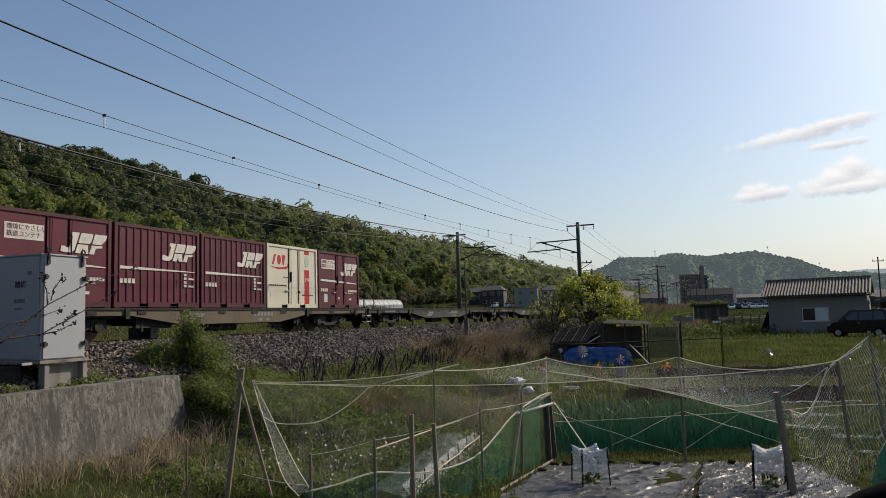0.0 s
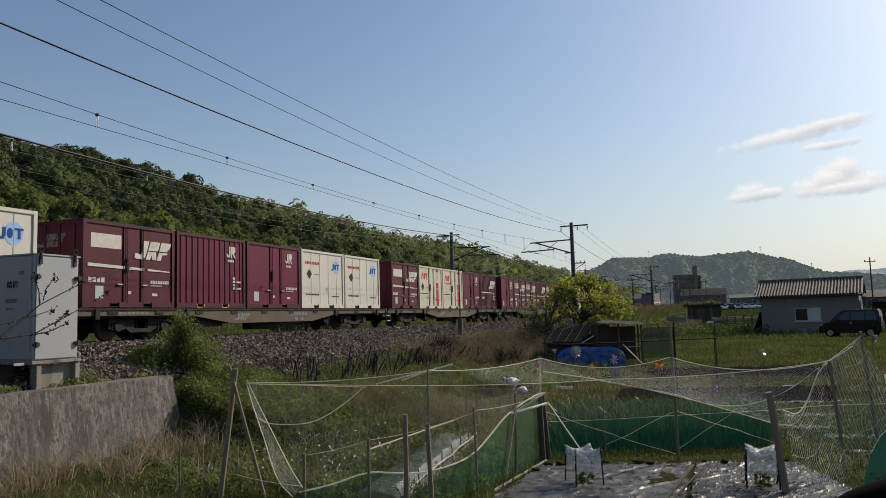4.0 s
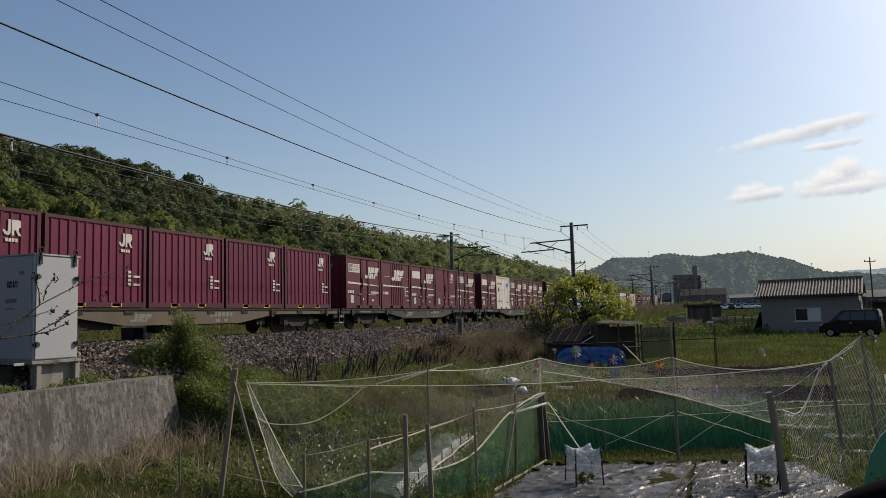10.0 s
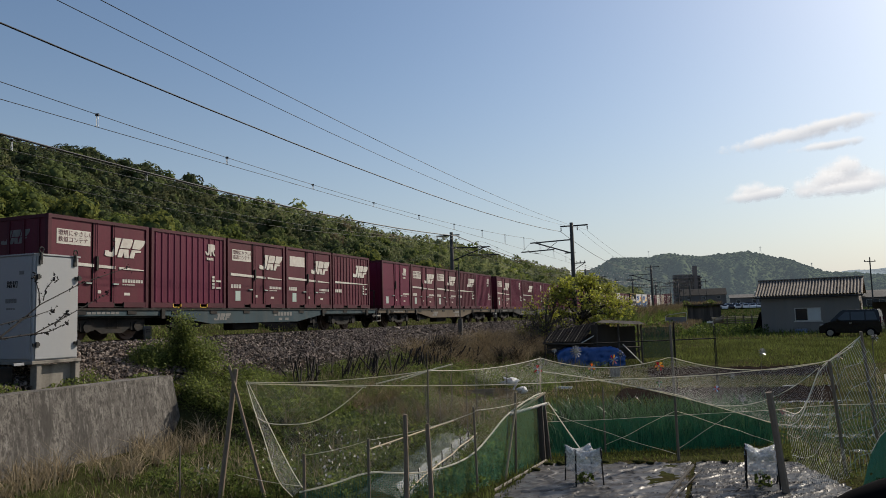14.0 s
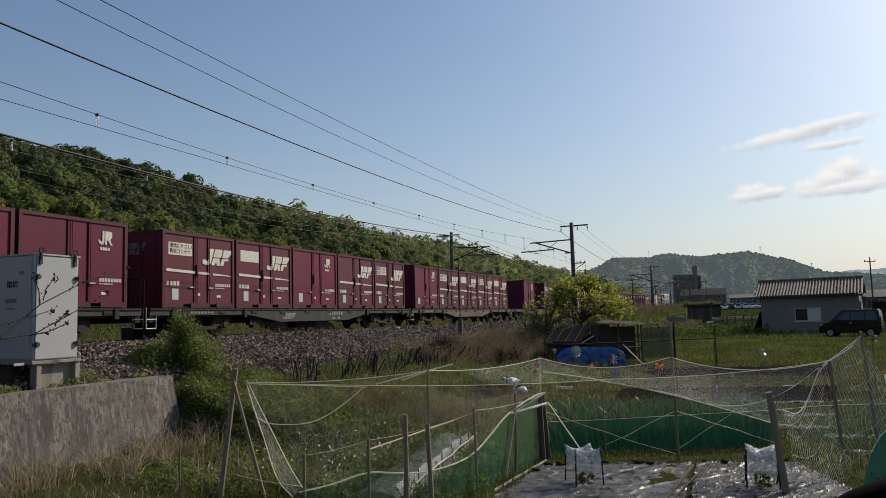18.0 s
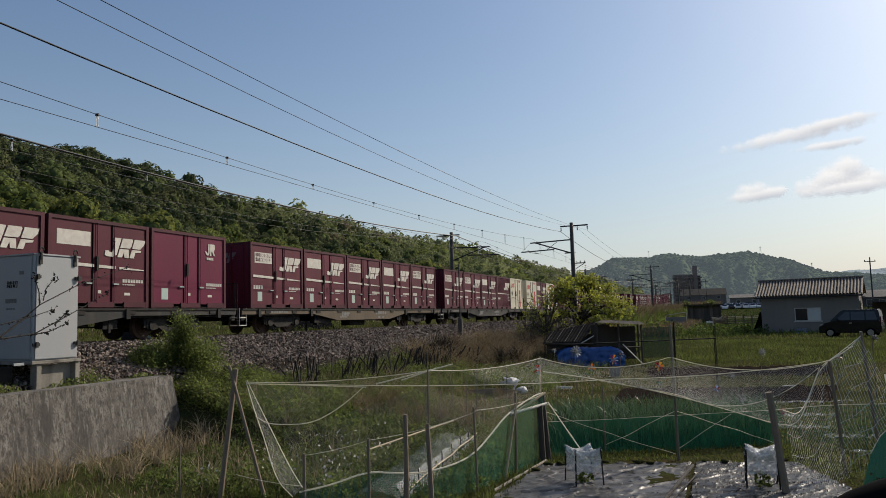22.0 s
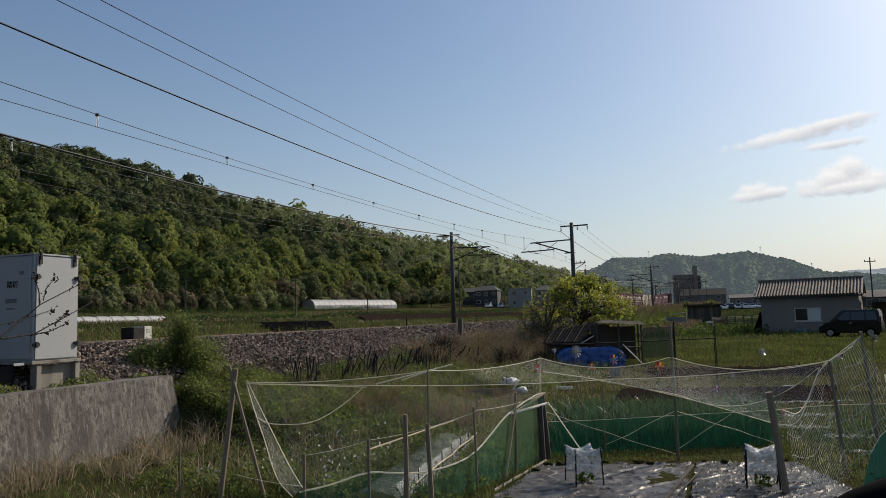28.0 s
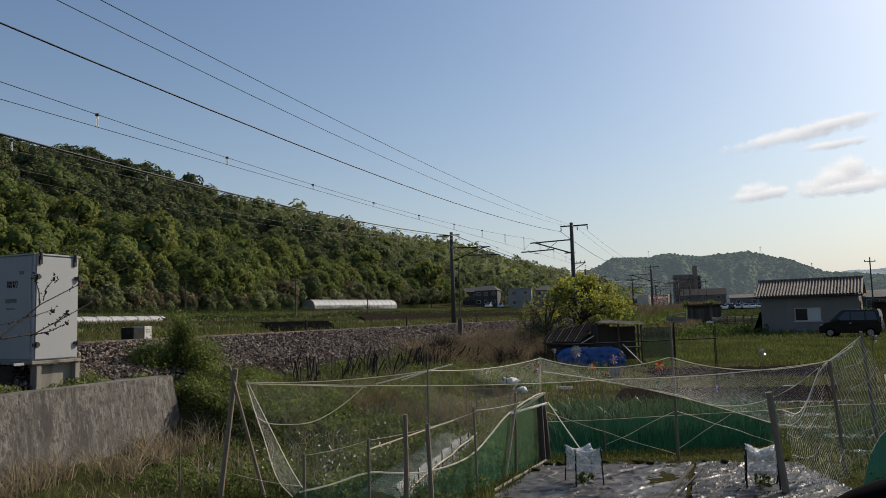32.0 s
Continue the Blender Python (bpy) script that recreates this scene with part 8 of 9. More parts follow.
def net(name, top, hem, material, label, rows=8, belly=0.0, cord_top=True, cord_hem=True, r=0.0058, wobble=0.0):
    """Netting hung between an upper cord and a lower hem, both given as points."""
    e = tagged(empty(name, pose(0, 0, 0)), label, "net", "garden nets")
    m = max(len(top), len(hem))

    def resample(p):
        p = [Vector(q) for q in p]
        for _ in range(2):
            p = [p[0]] + [a.lerp(b, k) for a, b in zip(p, p[1:]) for k in (0.25, 0.75)] + [p[-1]]
        d = [0.0]
        for a, b in zip(p, p[1:]):
            d.append(d[-1] + (b - a).length)
        out = []
        for i in range(61):
            t = d[-1] * i / 60
            k = max(j for j in range(len(d)) if d[j] <= t + 1e-9)
            k = min(k, len(p) - 2)
            out.append(p[k].lerp(p[k + 1], (t - d[k]) / max(1e-9, d[k + 1] - d[k])))
        return out

    A, B = resample(top), resample(hem)
    v, uv, f = [], [], []
    run = 0.0
    for i in range(61):
        if i:
            run += (A[i] - A[i - 1]).length
        for j in range(rows + 1):
            k = j / rows
            p = A[i].lerp(B[i], k)
            p.z -= belly * 4 * k * (1 - k)
            p += Vector((0, 0.02 * noise.noise(Vector((i * 0.4, j * 0.7, 2))), 0.012 * noise.noise(Vector((i * 0.5, j * 0.7, 8)))))
            v.append(p)
            uv.append((run + wobble * noise.noise(Vector((i * 0.07, j * 0.28, 3))), k * (A[i] - B[i]).length + wobble * noise.noise(Vector((i * 0.06, j * 0.22, 9)))))
    for i in range(60):
        for j in range(rows):
            q = i * (rows + 1) + j
            f.append((q, q + rows + 1, q + rows + 2, q + 1))
    ob = mesh_np("netting", [tuple(p) for p in v], f, material, parent=e, uv=uv)
    for on, line in ((cord_top, A), (cord_hem, B)):
        if on:
            bm = bmesh.new()
            tube(bm, line, r, 5)
            part("cord", bm, M_CORD, e, "pale hem cord")
    return e


M_BUNCHNET = net_mat("bunched_white_net", (0.55, 0.53, 0.47), 0.015, 0.0009, 0.05, diamond=True)
M_COARSENET = net_mat("coarse_white_net", (0.50, 0.48, 0.43), 0.052, 0.0062, 0.0, cell_v=0.26)
POLE_A, POLE_B, POLE_C, POLE_D, POLE_E, POLE_F = (-2.55, 9.6, 1.45), (-0.22, 8.9, 1.58), (1.45, 11.5, 1.54), (3.29, 11.0, 1.53), (5.83, 10.5, 1.78), (4.97, 10.0, 1.46)
net("bird_net", catenary(POLE_A, POLE_B, 0.05) + catenary(POLE_B, POLE_C, 0.06), [(-2.55, 9.6, 1.43)] + catenary((-0.99, 9.2, 1.40), (2.13, 10.5, 1.27), 0.03, 20), M_WHITENET, "fine white bird net draped between garden stakes", 5, r=0.005)
net("bird_net", catenary(POLE_C, POLE_D, 0.15) + catenary(POLE_D, POLE_F, 0.14) + catenary(POLE_F, POLE_E, 0.07), [(1.47, 11.4, 1.34), (2.13, 10.5, 1.28), (3.0, 9.8, 1.10), (3.6, 9.5, 0.92), (4.15, 9.3, 0.74), (4.35, 9.35, 0.79), (4.6, 9.6, 1.05), (4.95, 9.95, 1.42), (5.6, 10.3, 1.65)], M_WHITENET, "fine white bird net sagging over the onion bed", 10, belly=0.06)
net("bird_net", catenary((2.13, 10.5, 1.28), POLE_F, 0.05, 20), [(2.13, 10.5, 1.26)] + catenary((3.0, 9.8, 1.12), (4.9, 9.9, 1.40), 0.3, 14), M_WHITENET, "fine white bird net sagging over the onion bed", 5, r=0.005)
net("bird_net", [(-2.57, 9.6, 1.47), (-2.43, 9.5, 1.08), (-2.28, 9.4, 0.74), (-2.10, 9.2, 0.30), (-1.88, 9.1, 0.12)], [(-2.55, 9.6, 1.47), (-2.41, 9.6, 1.17), (-2.19, 9.5, 0.79), (-1.98, 9.4, 0.42), (-1.78, 9.2, 0.20)], M_BUNCHNET, "gathered white bird net hanging from a pole", 6)
net("bird_net", [(-2.55, 9.6, 1.43), (-1.8, 9.5, 1.40), (-0.99, 9.2, 1.38)], [(-2.42, 9.5, 1.03), (-2.27, 9.4, 0.96), (-2.13, 9.4, 0.935), (-1.99, 9.4, 0.93), (-1.81, 9.4, 0.93), (-1.64, 9.4, 0.965), (-1.50, 9.4, 1.03), (-1.35, 9.4, 1.12), (-1.20, 9.4, 1.23), (-1.05, 9.4, 1.36)], M_WHITENET, "fine white bird net with a sagging hem", 6)
net("bird_net", catenary((-2.1, 9.45, 0.88), (-0.22, 8.9, 1.42), 0.05), [(-1.8, 9.1, 0.17), (-0.97, 8.95, 0.42), (-0.33, 8.9, 0.39)], M_WHITENET, "fine white bird net hanging over the weeds", 8, cord_top=False, cord_hem=False)
net("bird_net", catenary((-0.22, 8.9, 1.40), (1.45, 11.5, 1.30), 0.25), [(-0.33, 8.9, 0.39), (0.31, 9.55, 0.47), (0.81, 10.4, 0.85), (1.45, 11.4, 1.02)], M_WHITENET, "fine white bird net hanging over the lawn", 8, cord_top=False, cord_hem=False)
net("bird_net", [(5.0, 10.0, 1.42), (5.4, 10.2, 1.6), (5.83, 10.5, 1.78)], [(5.1, 9.6, 0.02), (5.6, 9.5, 0.02), (6.1, 9.6, 0.05)], M_COARSENET, "white bird net hanging down to the ground", 16, wobble=0.07)
net("bird_net", [(3.95, 8.9, 1.0), (4.4, 9.4, 0.85), (4.97, 10.0, 1.40)], [(4.0, 8.7, 0.02), (4.6, 9.1, 0.02), (5.1, 9.6, 0.02)], M_COARSENET, "white bird net hanging down to the ground", 16, cord_hem=False, wobble=0.07)
net("green_net_fence", [(1.53, 11.6, 0.56), (2.45, 11.8, 0.54), (3.6, 11.85, 0.57), (5.14, 11.9, 0.60)], [(1.53, 11.65, 0.0), (2.45, 11.85, 0.0), (3.6, 11.9, 0.0), (5.14, 11.95, 0.0)], M_GREENNET, "dark green windbreak net fence round the onion bed", 6, cord_hem=False, r=0.004)
net("green_net_fence", [(1.45, 11.4, 1.02), (1.29, 11.2, 1.01), (0.81, 10.4, 0.85), (0.57, 10.0, 0.65), (0.31, 9.55, 0.47), (0.03, 9.2, 0.41), (-0.33, 8.9, 0.39), (-0.63, 8.9, 0.40), (-0.97, 8.95, 0.42), (-1.38, 9.0, 0.27), (-1.8, 9.1, 0.17)], [(1.45, 11.4, 0.0), (1.29, 11.2, 0.0), (0.81, 10.4, 0.0), (0.57, 10.0, 0.0), (0.31, 9.55, 0.0), (0.03, 9.2, 0.0), (-0.33, 8.85, 0.0), (-0.63, 8.8, 0.0), (-0.97, 8.8, 0.0), (-1.38, 8.85, 0.0), (-1.8, 8.9, 0.0)], M_PALEGREENNET, "pale green net fence with a sagging cord", 5, cord_hem=False, r=0.011)
net("green_net_fence", [(5.14, 11.9, 0.60), (5.9, 11.6, 0.7), (6.9, 11.3, 0.72)], [(5.14, 11.95, 0.0), (5.9, 11.7, 0.0), (6.9, 11.4, 0.0)], M_PALEGREENNET, "pale green net fence round the vegetable bed", 5, cord_hem=False)
net("green_net_fence", [(5.0, 9.0, 0.45), (5.2, 9.0, 0.76), (5.8, 9.05, 0.86)], [(4.85, 8.95, 0.08), (5.2, 8.95, 0.06), (5.8, 9.0, 0.04)], net_mat("bright_green_net", (0.03, 0.20, 0.10), 0.01, 0.006, 0.6), "bright green net hung on a leaning post", 5)
for a_, b_, sg_ in (((-1.74, 9.1, 0.60), (-0.95, 8.95, 0.78), 0.02), ((-0.95, 8.95, 0.78), (0.35, 9.55, 1.0), 0.04), ((0.35, 9.55, 1.02), (1.45, 11.4, 1.0), 0.04), ((-2.7, 9.6, 0.3), (-1.74, 9.1, 0.24), 0.02), ((1.5, 11.6, 0.7), (3.3, 11.05, 0.12), 0.0), ((2.44, 11.8, 0.15), (3.33, 11.0, 0.75), 0.0), ((3.33, 11.0, 0.75), (5.1, 11.9, 0.1), 0.0), ((3.33, 11.0, 0.2), (4.2, 11.2, 0.66), 0.0)):
    bm_ = bmesh.new()
    tube(bm_, [p + Vector((0, 0, 0.028 * noise.noise(p * 2.1) * (sg_ == 0.0))) for p in catenary(a_, b_, sg_, 24)], 0.003, 4)
    tagged(part("garden_twine", bm_, M_CORD), "thin pale cord tied between garden stakes", "cord", "garden cords")


def hot_cap(x, y, rz, size=0.34, h=0.46):
    """A clear plastic plant shelter on four thin stakes, with a seedling inside."""
    e = tagged(empty("plant_shelter", pose(x, y, gz_xy(x, y) + 0.02, 0, 0, rz)), "crumpled clear plastic plant shelter on four stakes", "plant shelter", "plant shelters")
    cs = [(-size / 2, -size / 2), (size / 2, -size / 2), (size / 2, size / 2), (-size / 2, size / 2)]
    for cx, cy in cs:
        part("stake", rods(((cx * 1.1, cy * 1.1, -0.1), (cx, cy, h), 0.010)), M_DARK, e)
    v, f = [], []
    nu, nv = 56, 12
    r = random.Random(x)
    for i in range(nu):
        k = i / nu * 4
        a, b = cs[int(k) % 4], cs[(int(k) + 1) % 4]
        u = k - int(k)
        px_, py_ = a[0] + (b[0] - a[0]) * u, a[1] + (b[1] - a[1]) * u
        pull = 1 - 0.18 * sin(pi * u)
        for j in range(nv + 1):
            z = 0.17 + (h - 0.15) * j / nv - 0.06 * sin(pi * u) * (j / nv) ** 2 + 0.03 * noise.noise(Vector((i * 0.3, 3, x))) * (1 - j / nv)
            q = (0.030 * noise.noise(Vector((i * 0.32, j * 0.5, x))) + 0.018 * noise.noise(Vector((i * 0.9, j * 1.2, x)))) * (1 - 0.6 * j / nv)
            v.append((px_ * pull * 1.04 + q, py_ * pull * 1.04 + q, z + q))
    for i in range(nu):
        for j in range(nv):
            f.append((i * (nv + 1) + j, ((i + 1) % nu) * (nv + 1) + j, ((i + 1) % nu) * (nv + 1) + j + 1, i * (nv + 1) + j + 1))
    # the top sags between the stakes
    ring = [i * (nv + 1) + nv for i in range(nu)]
    for k in (0.66, 0.33):
        for i in range(nu):
            p = v[i * (nv + 1) + nv]
            v.append((p[0] * k, p[1] * k, p[2] - 0.11 * (1 - k) + 0.02 * noise.noise(Vector((i * 0.4, k * 9, x)))))
        inner = [len(v) - nu + i for i in range(nu)]
        f += [(ring[i], ring[(i + 1) % nu], inner[(i + 1) % nu], inner[i]) for i in range(nu)]
        ring = inner
    f += [(ring[i], ring[i + 1], ring[nu - 2 - i], ring[nu - 1 - i]) for i in range(nu // 2 - 1)]
    mesh_np("film", v, f, M_CAPFILM, parent=e, smooth_faces=True)
    rr = np.random.default_rng(int(abs(x) * 10))
    vv, ff = leaf_quads(np.c_[rr.normal(0, 0.05, 40), rr.normal(0, 0.05, 40), rr.uniform(0, 0.16, 40)], 0.05, rr)
    mesh_np("seedling", vv, ff, M_LEAF, parent=e)


hot_cap(1.72, 9.72, 12)
hot_cap(3.80, 9.25, -20)


def pinwheel(x, y, z, size, colours, blades, label, tilt):
    """A toy pinwheel on a thin stick; its wheel is a part that turns."""
    e = tagged(empty("pinwheel", pose(x, y, gz_xy(x, y), 0, 0, 8 * tilt)), label, "pinwheel", "pinwheels")
    h = z - gz_xy(x, y)
    part("stick", rods(((0, 0.012, -0.1), (0, 0.012, h + 0.02), 0.006)), M_GREYSTAKE, e)
    bm = bmesh.new()
    rod(bm, (0, -0.02, 0), (0, 0.02, 0), size * 0.11, seg=10)
    wheel = part("wheel", bm, M_STEEL, e, "pinwheel hub")
    wheel.matrix_basis = pose(0, -0.02, h, 0, 0, 0)
    for i in range(blades):
        a = 2 * pi * i / blades
        bm = bmesh.new()
        c, s_ = cos(a), sin(a)
        size_b = size * 0.72
        w = size * (0.2 if blades <= 6 else 0.09)
        pts = [(0.10 * size_b, -w * 0.3), (0.5 * size_b, -w * 0.5), (0.52 * size_b, w * 0.5), (0.12 * size_b, w * 0.3)]
        bm.faces.new([bm.verts.new((px_ * c - pz * s_, -0.022 - 0.03 * (k in (1,)), px_ * s_ + pz * c)) for k, (px_, pz) in enumerate(pts)])
        bmesh.ops.solidify(bm, geom=list(bm.faces), thickness=0.003)
        part("blade", bm, colours[i % len(colours)], wheel)
    return wheel, h


M_FOIL = surf("silver_foil", (0.42, 0.43, 0.44), 0.25, 0.6, var=0.15, scale=8, bump=0.2)
M_PINK = surf("pink_plastic", (0.45, 0.18, 0.20), 0.5, var=0.1)
M_GREENP = surf("green_plastic", (0.05, 0.25, 0.12), 0.5, var=0.1)
WHEELS = [pinwheel(*a) for a in (
    (2.76, 16.0, 1.40, 0.34, (M_FOIL,), 12, "silver foil pinwheel with many blades", 1), (2.46, 17.0, 1.39, 0.14, (M_FOIL,), 6, "small silver foil pinwheel on a stick", -1), (1.69, 14.0, 1.19, 0.22, (M_SIGNRED, M_FOIL), 6, "red and silver toy pinwheel on a stick", 1),
    (2.9, 15.0, 1.13, 0.20, (M_ORANGE, M_FOIL), 6, "orange pinwheel on a thin stick", -1), (3.33, 15.0, 1.27, 0.26, (M_SIGNRED, M_FOIL, M_PALEBLUE, M_YELLOWC), 8, "many-coloured toy pinwheel on a stick", 1), (3.6, 15.5, 1.35, 0.20, (M_FOIL,), 8, "small silver foil pinwheel on a stick", 0),
    (4.09, 14.5, 1.15, 0.24, (M_SIGNRED, M_ORANGE, M_YELLOWC), 6, "red, orange and yellow pinwheel", 1), (4.08, 14.5, 0.82, 0.16, (M_GREENP, M_FOIL), 6, "small green toy pinwheel on a stick", 0), (5.68, 15.0, 0.87, 0.16, (M_FOIL,), 5, "small silver foil pinwheel on a stick", -1),
    (4.98, 14.0, 0.74, 0.16, (M_SIGNRED, M_PALEBLUE), 6, "red and blue toy pinwheel on a stick", 1), (5.05, 13.0, 0.68, 0.20, (M_FOIL,), 6, "silver foil pinwheel with six blades", 0), (7.14, 17.0, 1.21, 0.26, (M_FOIL,), 10, "silver foil pinwheel with many blades", 1),
    (5.53, 12.5, 0.50, 0.16, (M_PINK,), 6, "faded pink toy pinwheel on a stick", -1), (7.30, 14.0, 1.27, 0.22, (M_GREYF, M_PINK), 8, "dull faded toy pinwheel on a stick", 1), (5.93, 10.4, 1.75, 0.13, (M_FOIL,), 6, "small silver foil pinwheel on a stick", 0))]


# ---------------------------------------------------------------- plants
def fill(count, s0, s1, n0, n1, r, keep=None):
    """Points on the ground in a stretch of the plan."""
    out = []
    while len(out) < count:
        s, n = r.uniform(s0, s1), r.uniform(n0, n1)
        x, y = plane_at(s, n)
        if keep is None or keep(s, n, x, y):
            out.append((x, y, ground_z(s, n) - 0.02))
    return np.array(out)


def in_beds(x, y):
    k = 0.22 * (x - 4.5)
    return (4.0 < x < 10.2 and 17.9 - k < y < 21.2 - k) or (6.9 < x < 13.4 and 25.4 - k < y < 28.9 - k)


M_BUSH = surf("bush_leaf", (0.132, 0.160, 0.044), 0.55, spec=0.2, var=0.3, island=0.5, bump=0, transl=0.55)


def build_plants():
    r = np.random.default_rng(17)
    # onions in rows
    pts = []
    for row in range(26):
        for k in range(95):
            u, w = k / 94, row / 25
            x = (1.75 + 3.45 * u) * (1 - w) + (2.1 + 4.1 * u) * w + r.normal(0, 0.03)
            y = 12.15 + w * 2.5 - 0.3 * u * w + r.normal(0, 0.03)
            pts += [(x + r.normal(0, 0.02), y + r.normal(0, 0.02), 0.0) for _ in range(2)]
    v, f = blade_tris(pts, 0.60, 0.020, 0.8, r)
    mesh_np("onion_bed", v, f, surf("onion_leaf", (0.052, 0.098, 0.046), 0.35, var=0.2, island=0.9, bump=0, transl=0.35), "stuff", "rows of upright green onion leaves", "onions")

    def slope(s, n, x, y):
        return not (s < 11.9 and n > 9.3) and not (y < 14.5 and x > -3.2) and not (0.2 < x < 2.4 and 17.4 < y < 21.5)

    # the weedy bank between garden and railway: tufts of different greens, higher and lower by turns
    def tuft(x, y, k=1.0):
        return noise.noise(Vector((x * 0.8 * k, y * 0.8 * k, 1.3))) + 0.5 * noise.noise(Vector((x * 2.3 * k, y * 2.3 * k, 6.1)))

    def foliage(count, s0, s1, n0, n1, size, tall, mats, label, keep=None):
        p = fill(count // 16, s0, s1, n0, n1, r, keep)
        t = np.array([tuft(x, y) for x, y, _ in p])
        p[:, 2] += r.random(len(p)) ** 1.1 * tall * np.clip(0.40 + 1.1 * t, 0.12, 1.3)
        k = np.repeat(t + r.normal(0, 0.28, len(p)), 16)
        p = np.repeat(p, 16, axis=0) + r.normal(0, 1, (len(p) * 16, 3)) * np.array((1, 1, 0.6)) * size * 2.0
        bins = [k > 0.12, (k <= 0.12) & (k > -0.30), k <= -0.30]
        for b, m in zip(bins, mats):
            v, f = leaf_quads(p[b], size, r)
            mesh_np("bank_leaves", v, f, m, "stuff", label, "weeds")

    foliage(52000, 11.6, 25, 4.8, 10.2, 0.030, 0.46, (M_BUSH, M_LEAF, M_DARKLEAF), "leafy green weeds on the railway bank", slope)
    foliage(20000, 22, 46, 4.6, 10.2, 0.040, 0.50, (M_LEAF, M_DARKLEAF, M_BROWN), "leafy weeds on the railway bank", slope)
    foliage(30000, 9.5, 20, 4.4, 9.9, 0.030, 0.40, (M_BUSH, M_LEAF, M_DARKLEAF), "tangled green weeds beside the garden", lambda s, n, x, y: s > 11.9 and x < 0.4 - 0.3 * (14 - min(y, 14)))
    foliage(22000, 8.0, 12.2, 4.6, 9.2, 0.028, 0.34, (M_BUSH, M_LEAF, M_DARKLEAF), "low leafy weeds beside the garden", lambda s, n, x, y: -4.3 < x < 0.2 - 0.3 * (14 - min(y, 14)))
    p = fill(1100, 8.2, 12.2, 4.8, 9.3, r, lambda s, n, x, y: -4.0 < x < 0.0 - 0.3 * (14 - min(y, 14)))
    v, f = blade_tris(p, 0.34, 0.007, 2.0, r)
    mesh_np("dry_stems", v, f, M_DRY, "stuff", "pale dry stems tangled beside the garden", "dry grass")
    for count, s0, s1, n0, n1, h, w, lean, m, label in ((9000, 11.6, 26, 4.8, 10.2, 0.30, 0.014, 0.7, M_LEAF, "green grass on the railway bank"), (4200, 24, 52, 4.5, 10.3, 0.34, 0.026, 0.9, M_LEAF, "green grass on the railway bank"),
                                                        (2200, 11.6, 30, 5.2, 10.0, 0.42, 0.009, 1.5, M_DRY, "pale dry stems among the weeds"), (2000, 11.9, 20, 4.4, 9.6, 0.38, 0.009, 2.0, M_DRY, "pale dry stems tangled among weeds")):
        p = fill(count, s0, s1, n0, n1, r, slope)
        v, f = blade_tris(p, h, w, lean, r)
        mesh_np("bank_grass", v, f, m, "stuff", label, "weeds")

    def thicket(count, each, s0, s1, n0, n1, tall, width, m, label, lean=1.5):
        """Round clumps of thin arching stems."""
        c = np.repeat(fill(count, s0, s1, n0, n1, r), each, axis=0)
        c[:, :2] += r.normal(0, 0.20 * tall, (len(c), 2))
        c[:, 2] += r.uniform(0, 0.8 * tall, len(c))
        v, f = blade_tris(c, tall, width, lean, r)
        mesh_np("dead_brush", v, f, m, "stuff", label, "brush")

    thicket(70, 100, 22.5, 37, 8.0, 10.3, 0.42, 0.016, M_BROWN, "tangle of dead brown brush by the ballast", 3.4)
    thicket(64, 60, 23, 42, 7.4, 10.4, 0.45, 0.017, M_DRY, "straw-coloured dead brush by the ballast", 3.2)
    thicket(15, 170, 23.5, 35, 7.6, 9.8, 0.60, 0.014, M_DEADSTALK, "dark thicket of bare twigs", 2.0)
    thicket(60, 130, 25, 38, 7.4, 10.0, 0.55, 0.011, M_BROWN, "tangle of dead brown brush by the shed", 3.2)
    thicket(120, 60, 90, 215, 10.0, 11.4, 1.3, 0.06, M_BROWN, "tall brown brush along the railway")
    thicket(90, 60, 60, 200, 8.5, 11.0, 1.1, 0.06, M_LEAF, "green brush along the railway")
    thicket(22, 80, 12.8, 17.5, 4.8, 7.2, 0.34, 0.009, M_BROWN, "tangle of dead brown stems among the weeds", 3.0)
    thicket(9, 70, 12.2, 16.5, 6.8, 9.0, 0.32, 0.009, M_BROWN, "tangle of dead brown stems on the bank", 3.0)
    p = fill(13000, 21.5, 38, 7.4, 10.4, r)
    t = np.array([tuft(x, y, 0.7) for x, y, _ in p])
    p[:, 2] += r.random(len(p)) * np.clip(0.45 + 0.9 * t, 0.1, 1.0)
    v, f = leaf_quads(p, 0.034, r)
    mesh_np("bank_leaves", v, f, M_BROWN, "stuff", "withered brown leaves in the dead brush", "weeds")
    # fans of blackened cut stalks
    bm = bmesh.new()
    rs = random.Random(21)
    for s, n in ((16.9, 9.3), (17.6, 9.5), (18.2, 9.2), (18.9, 9.45), (19.4, 9.1), (20.6, 9.3), (21.3, 9.0), (21.9, 9.3), (22.6, 9.0), (23.3, 9.2), (24.0, 8.9), (15.6, 9.4), (14.9, 9.5), (24.6, 8.6)):
        for _ in range(rs.randint(8, 15)):
            x, y = plane_at(s + rs.gauss(0, 0.16), n + rs.gauss(0, 0.12))
            z = gz_xy(x, y) - 0.05
            h = rs.uniform(0.35, 0.85)
            lx, ly = rs.gauss(0.06, 0.15), rs.gauss(0, 0.12)
            tube(bm, [(x, y, z), (x + lx * 0.4, y + ly * 0.4, z + h * 0.55), (x + lx, y + ly, z + h)], rs.uniform(0.011, 0.026), 5)
    tagged(part("dead_stalks", bm, M_DEADSTALK), "blackened broken weed stalks in fans on the bank", "stalks", "", "stuff")
    p = fill(4500, 55, 215, 8.2, 11.0, r)
    v, f = blade_tris(p, 1.0, 0.09, 0.7, r)
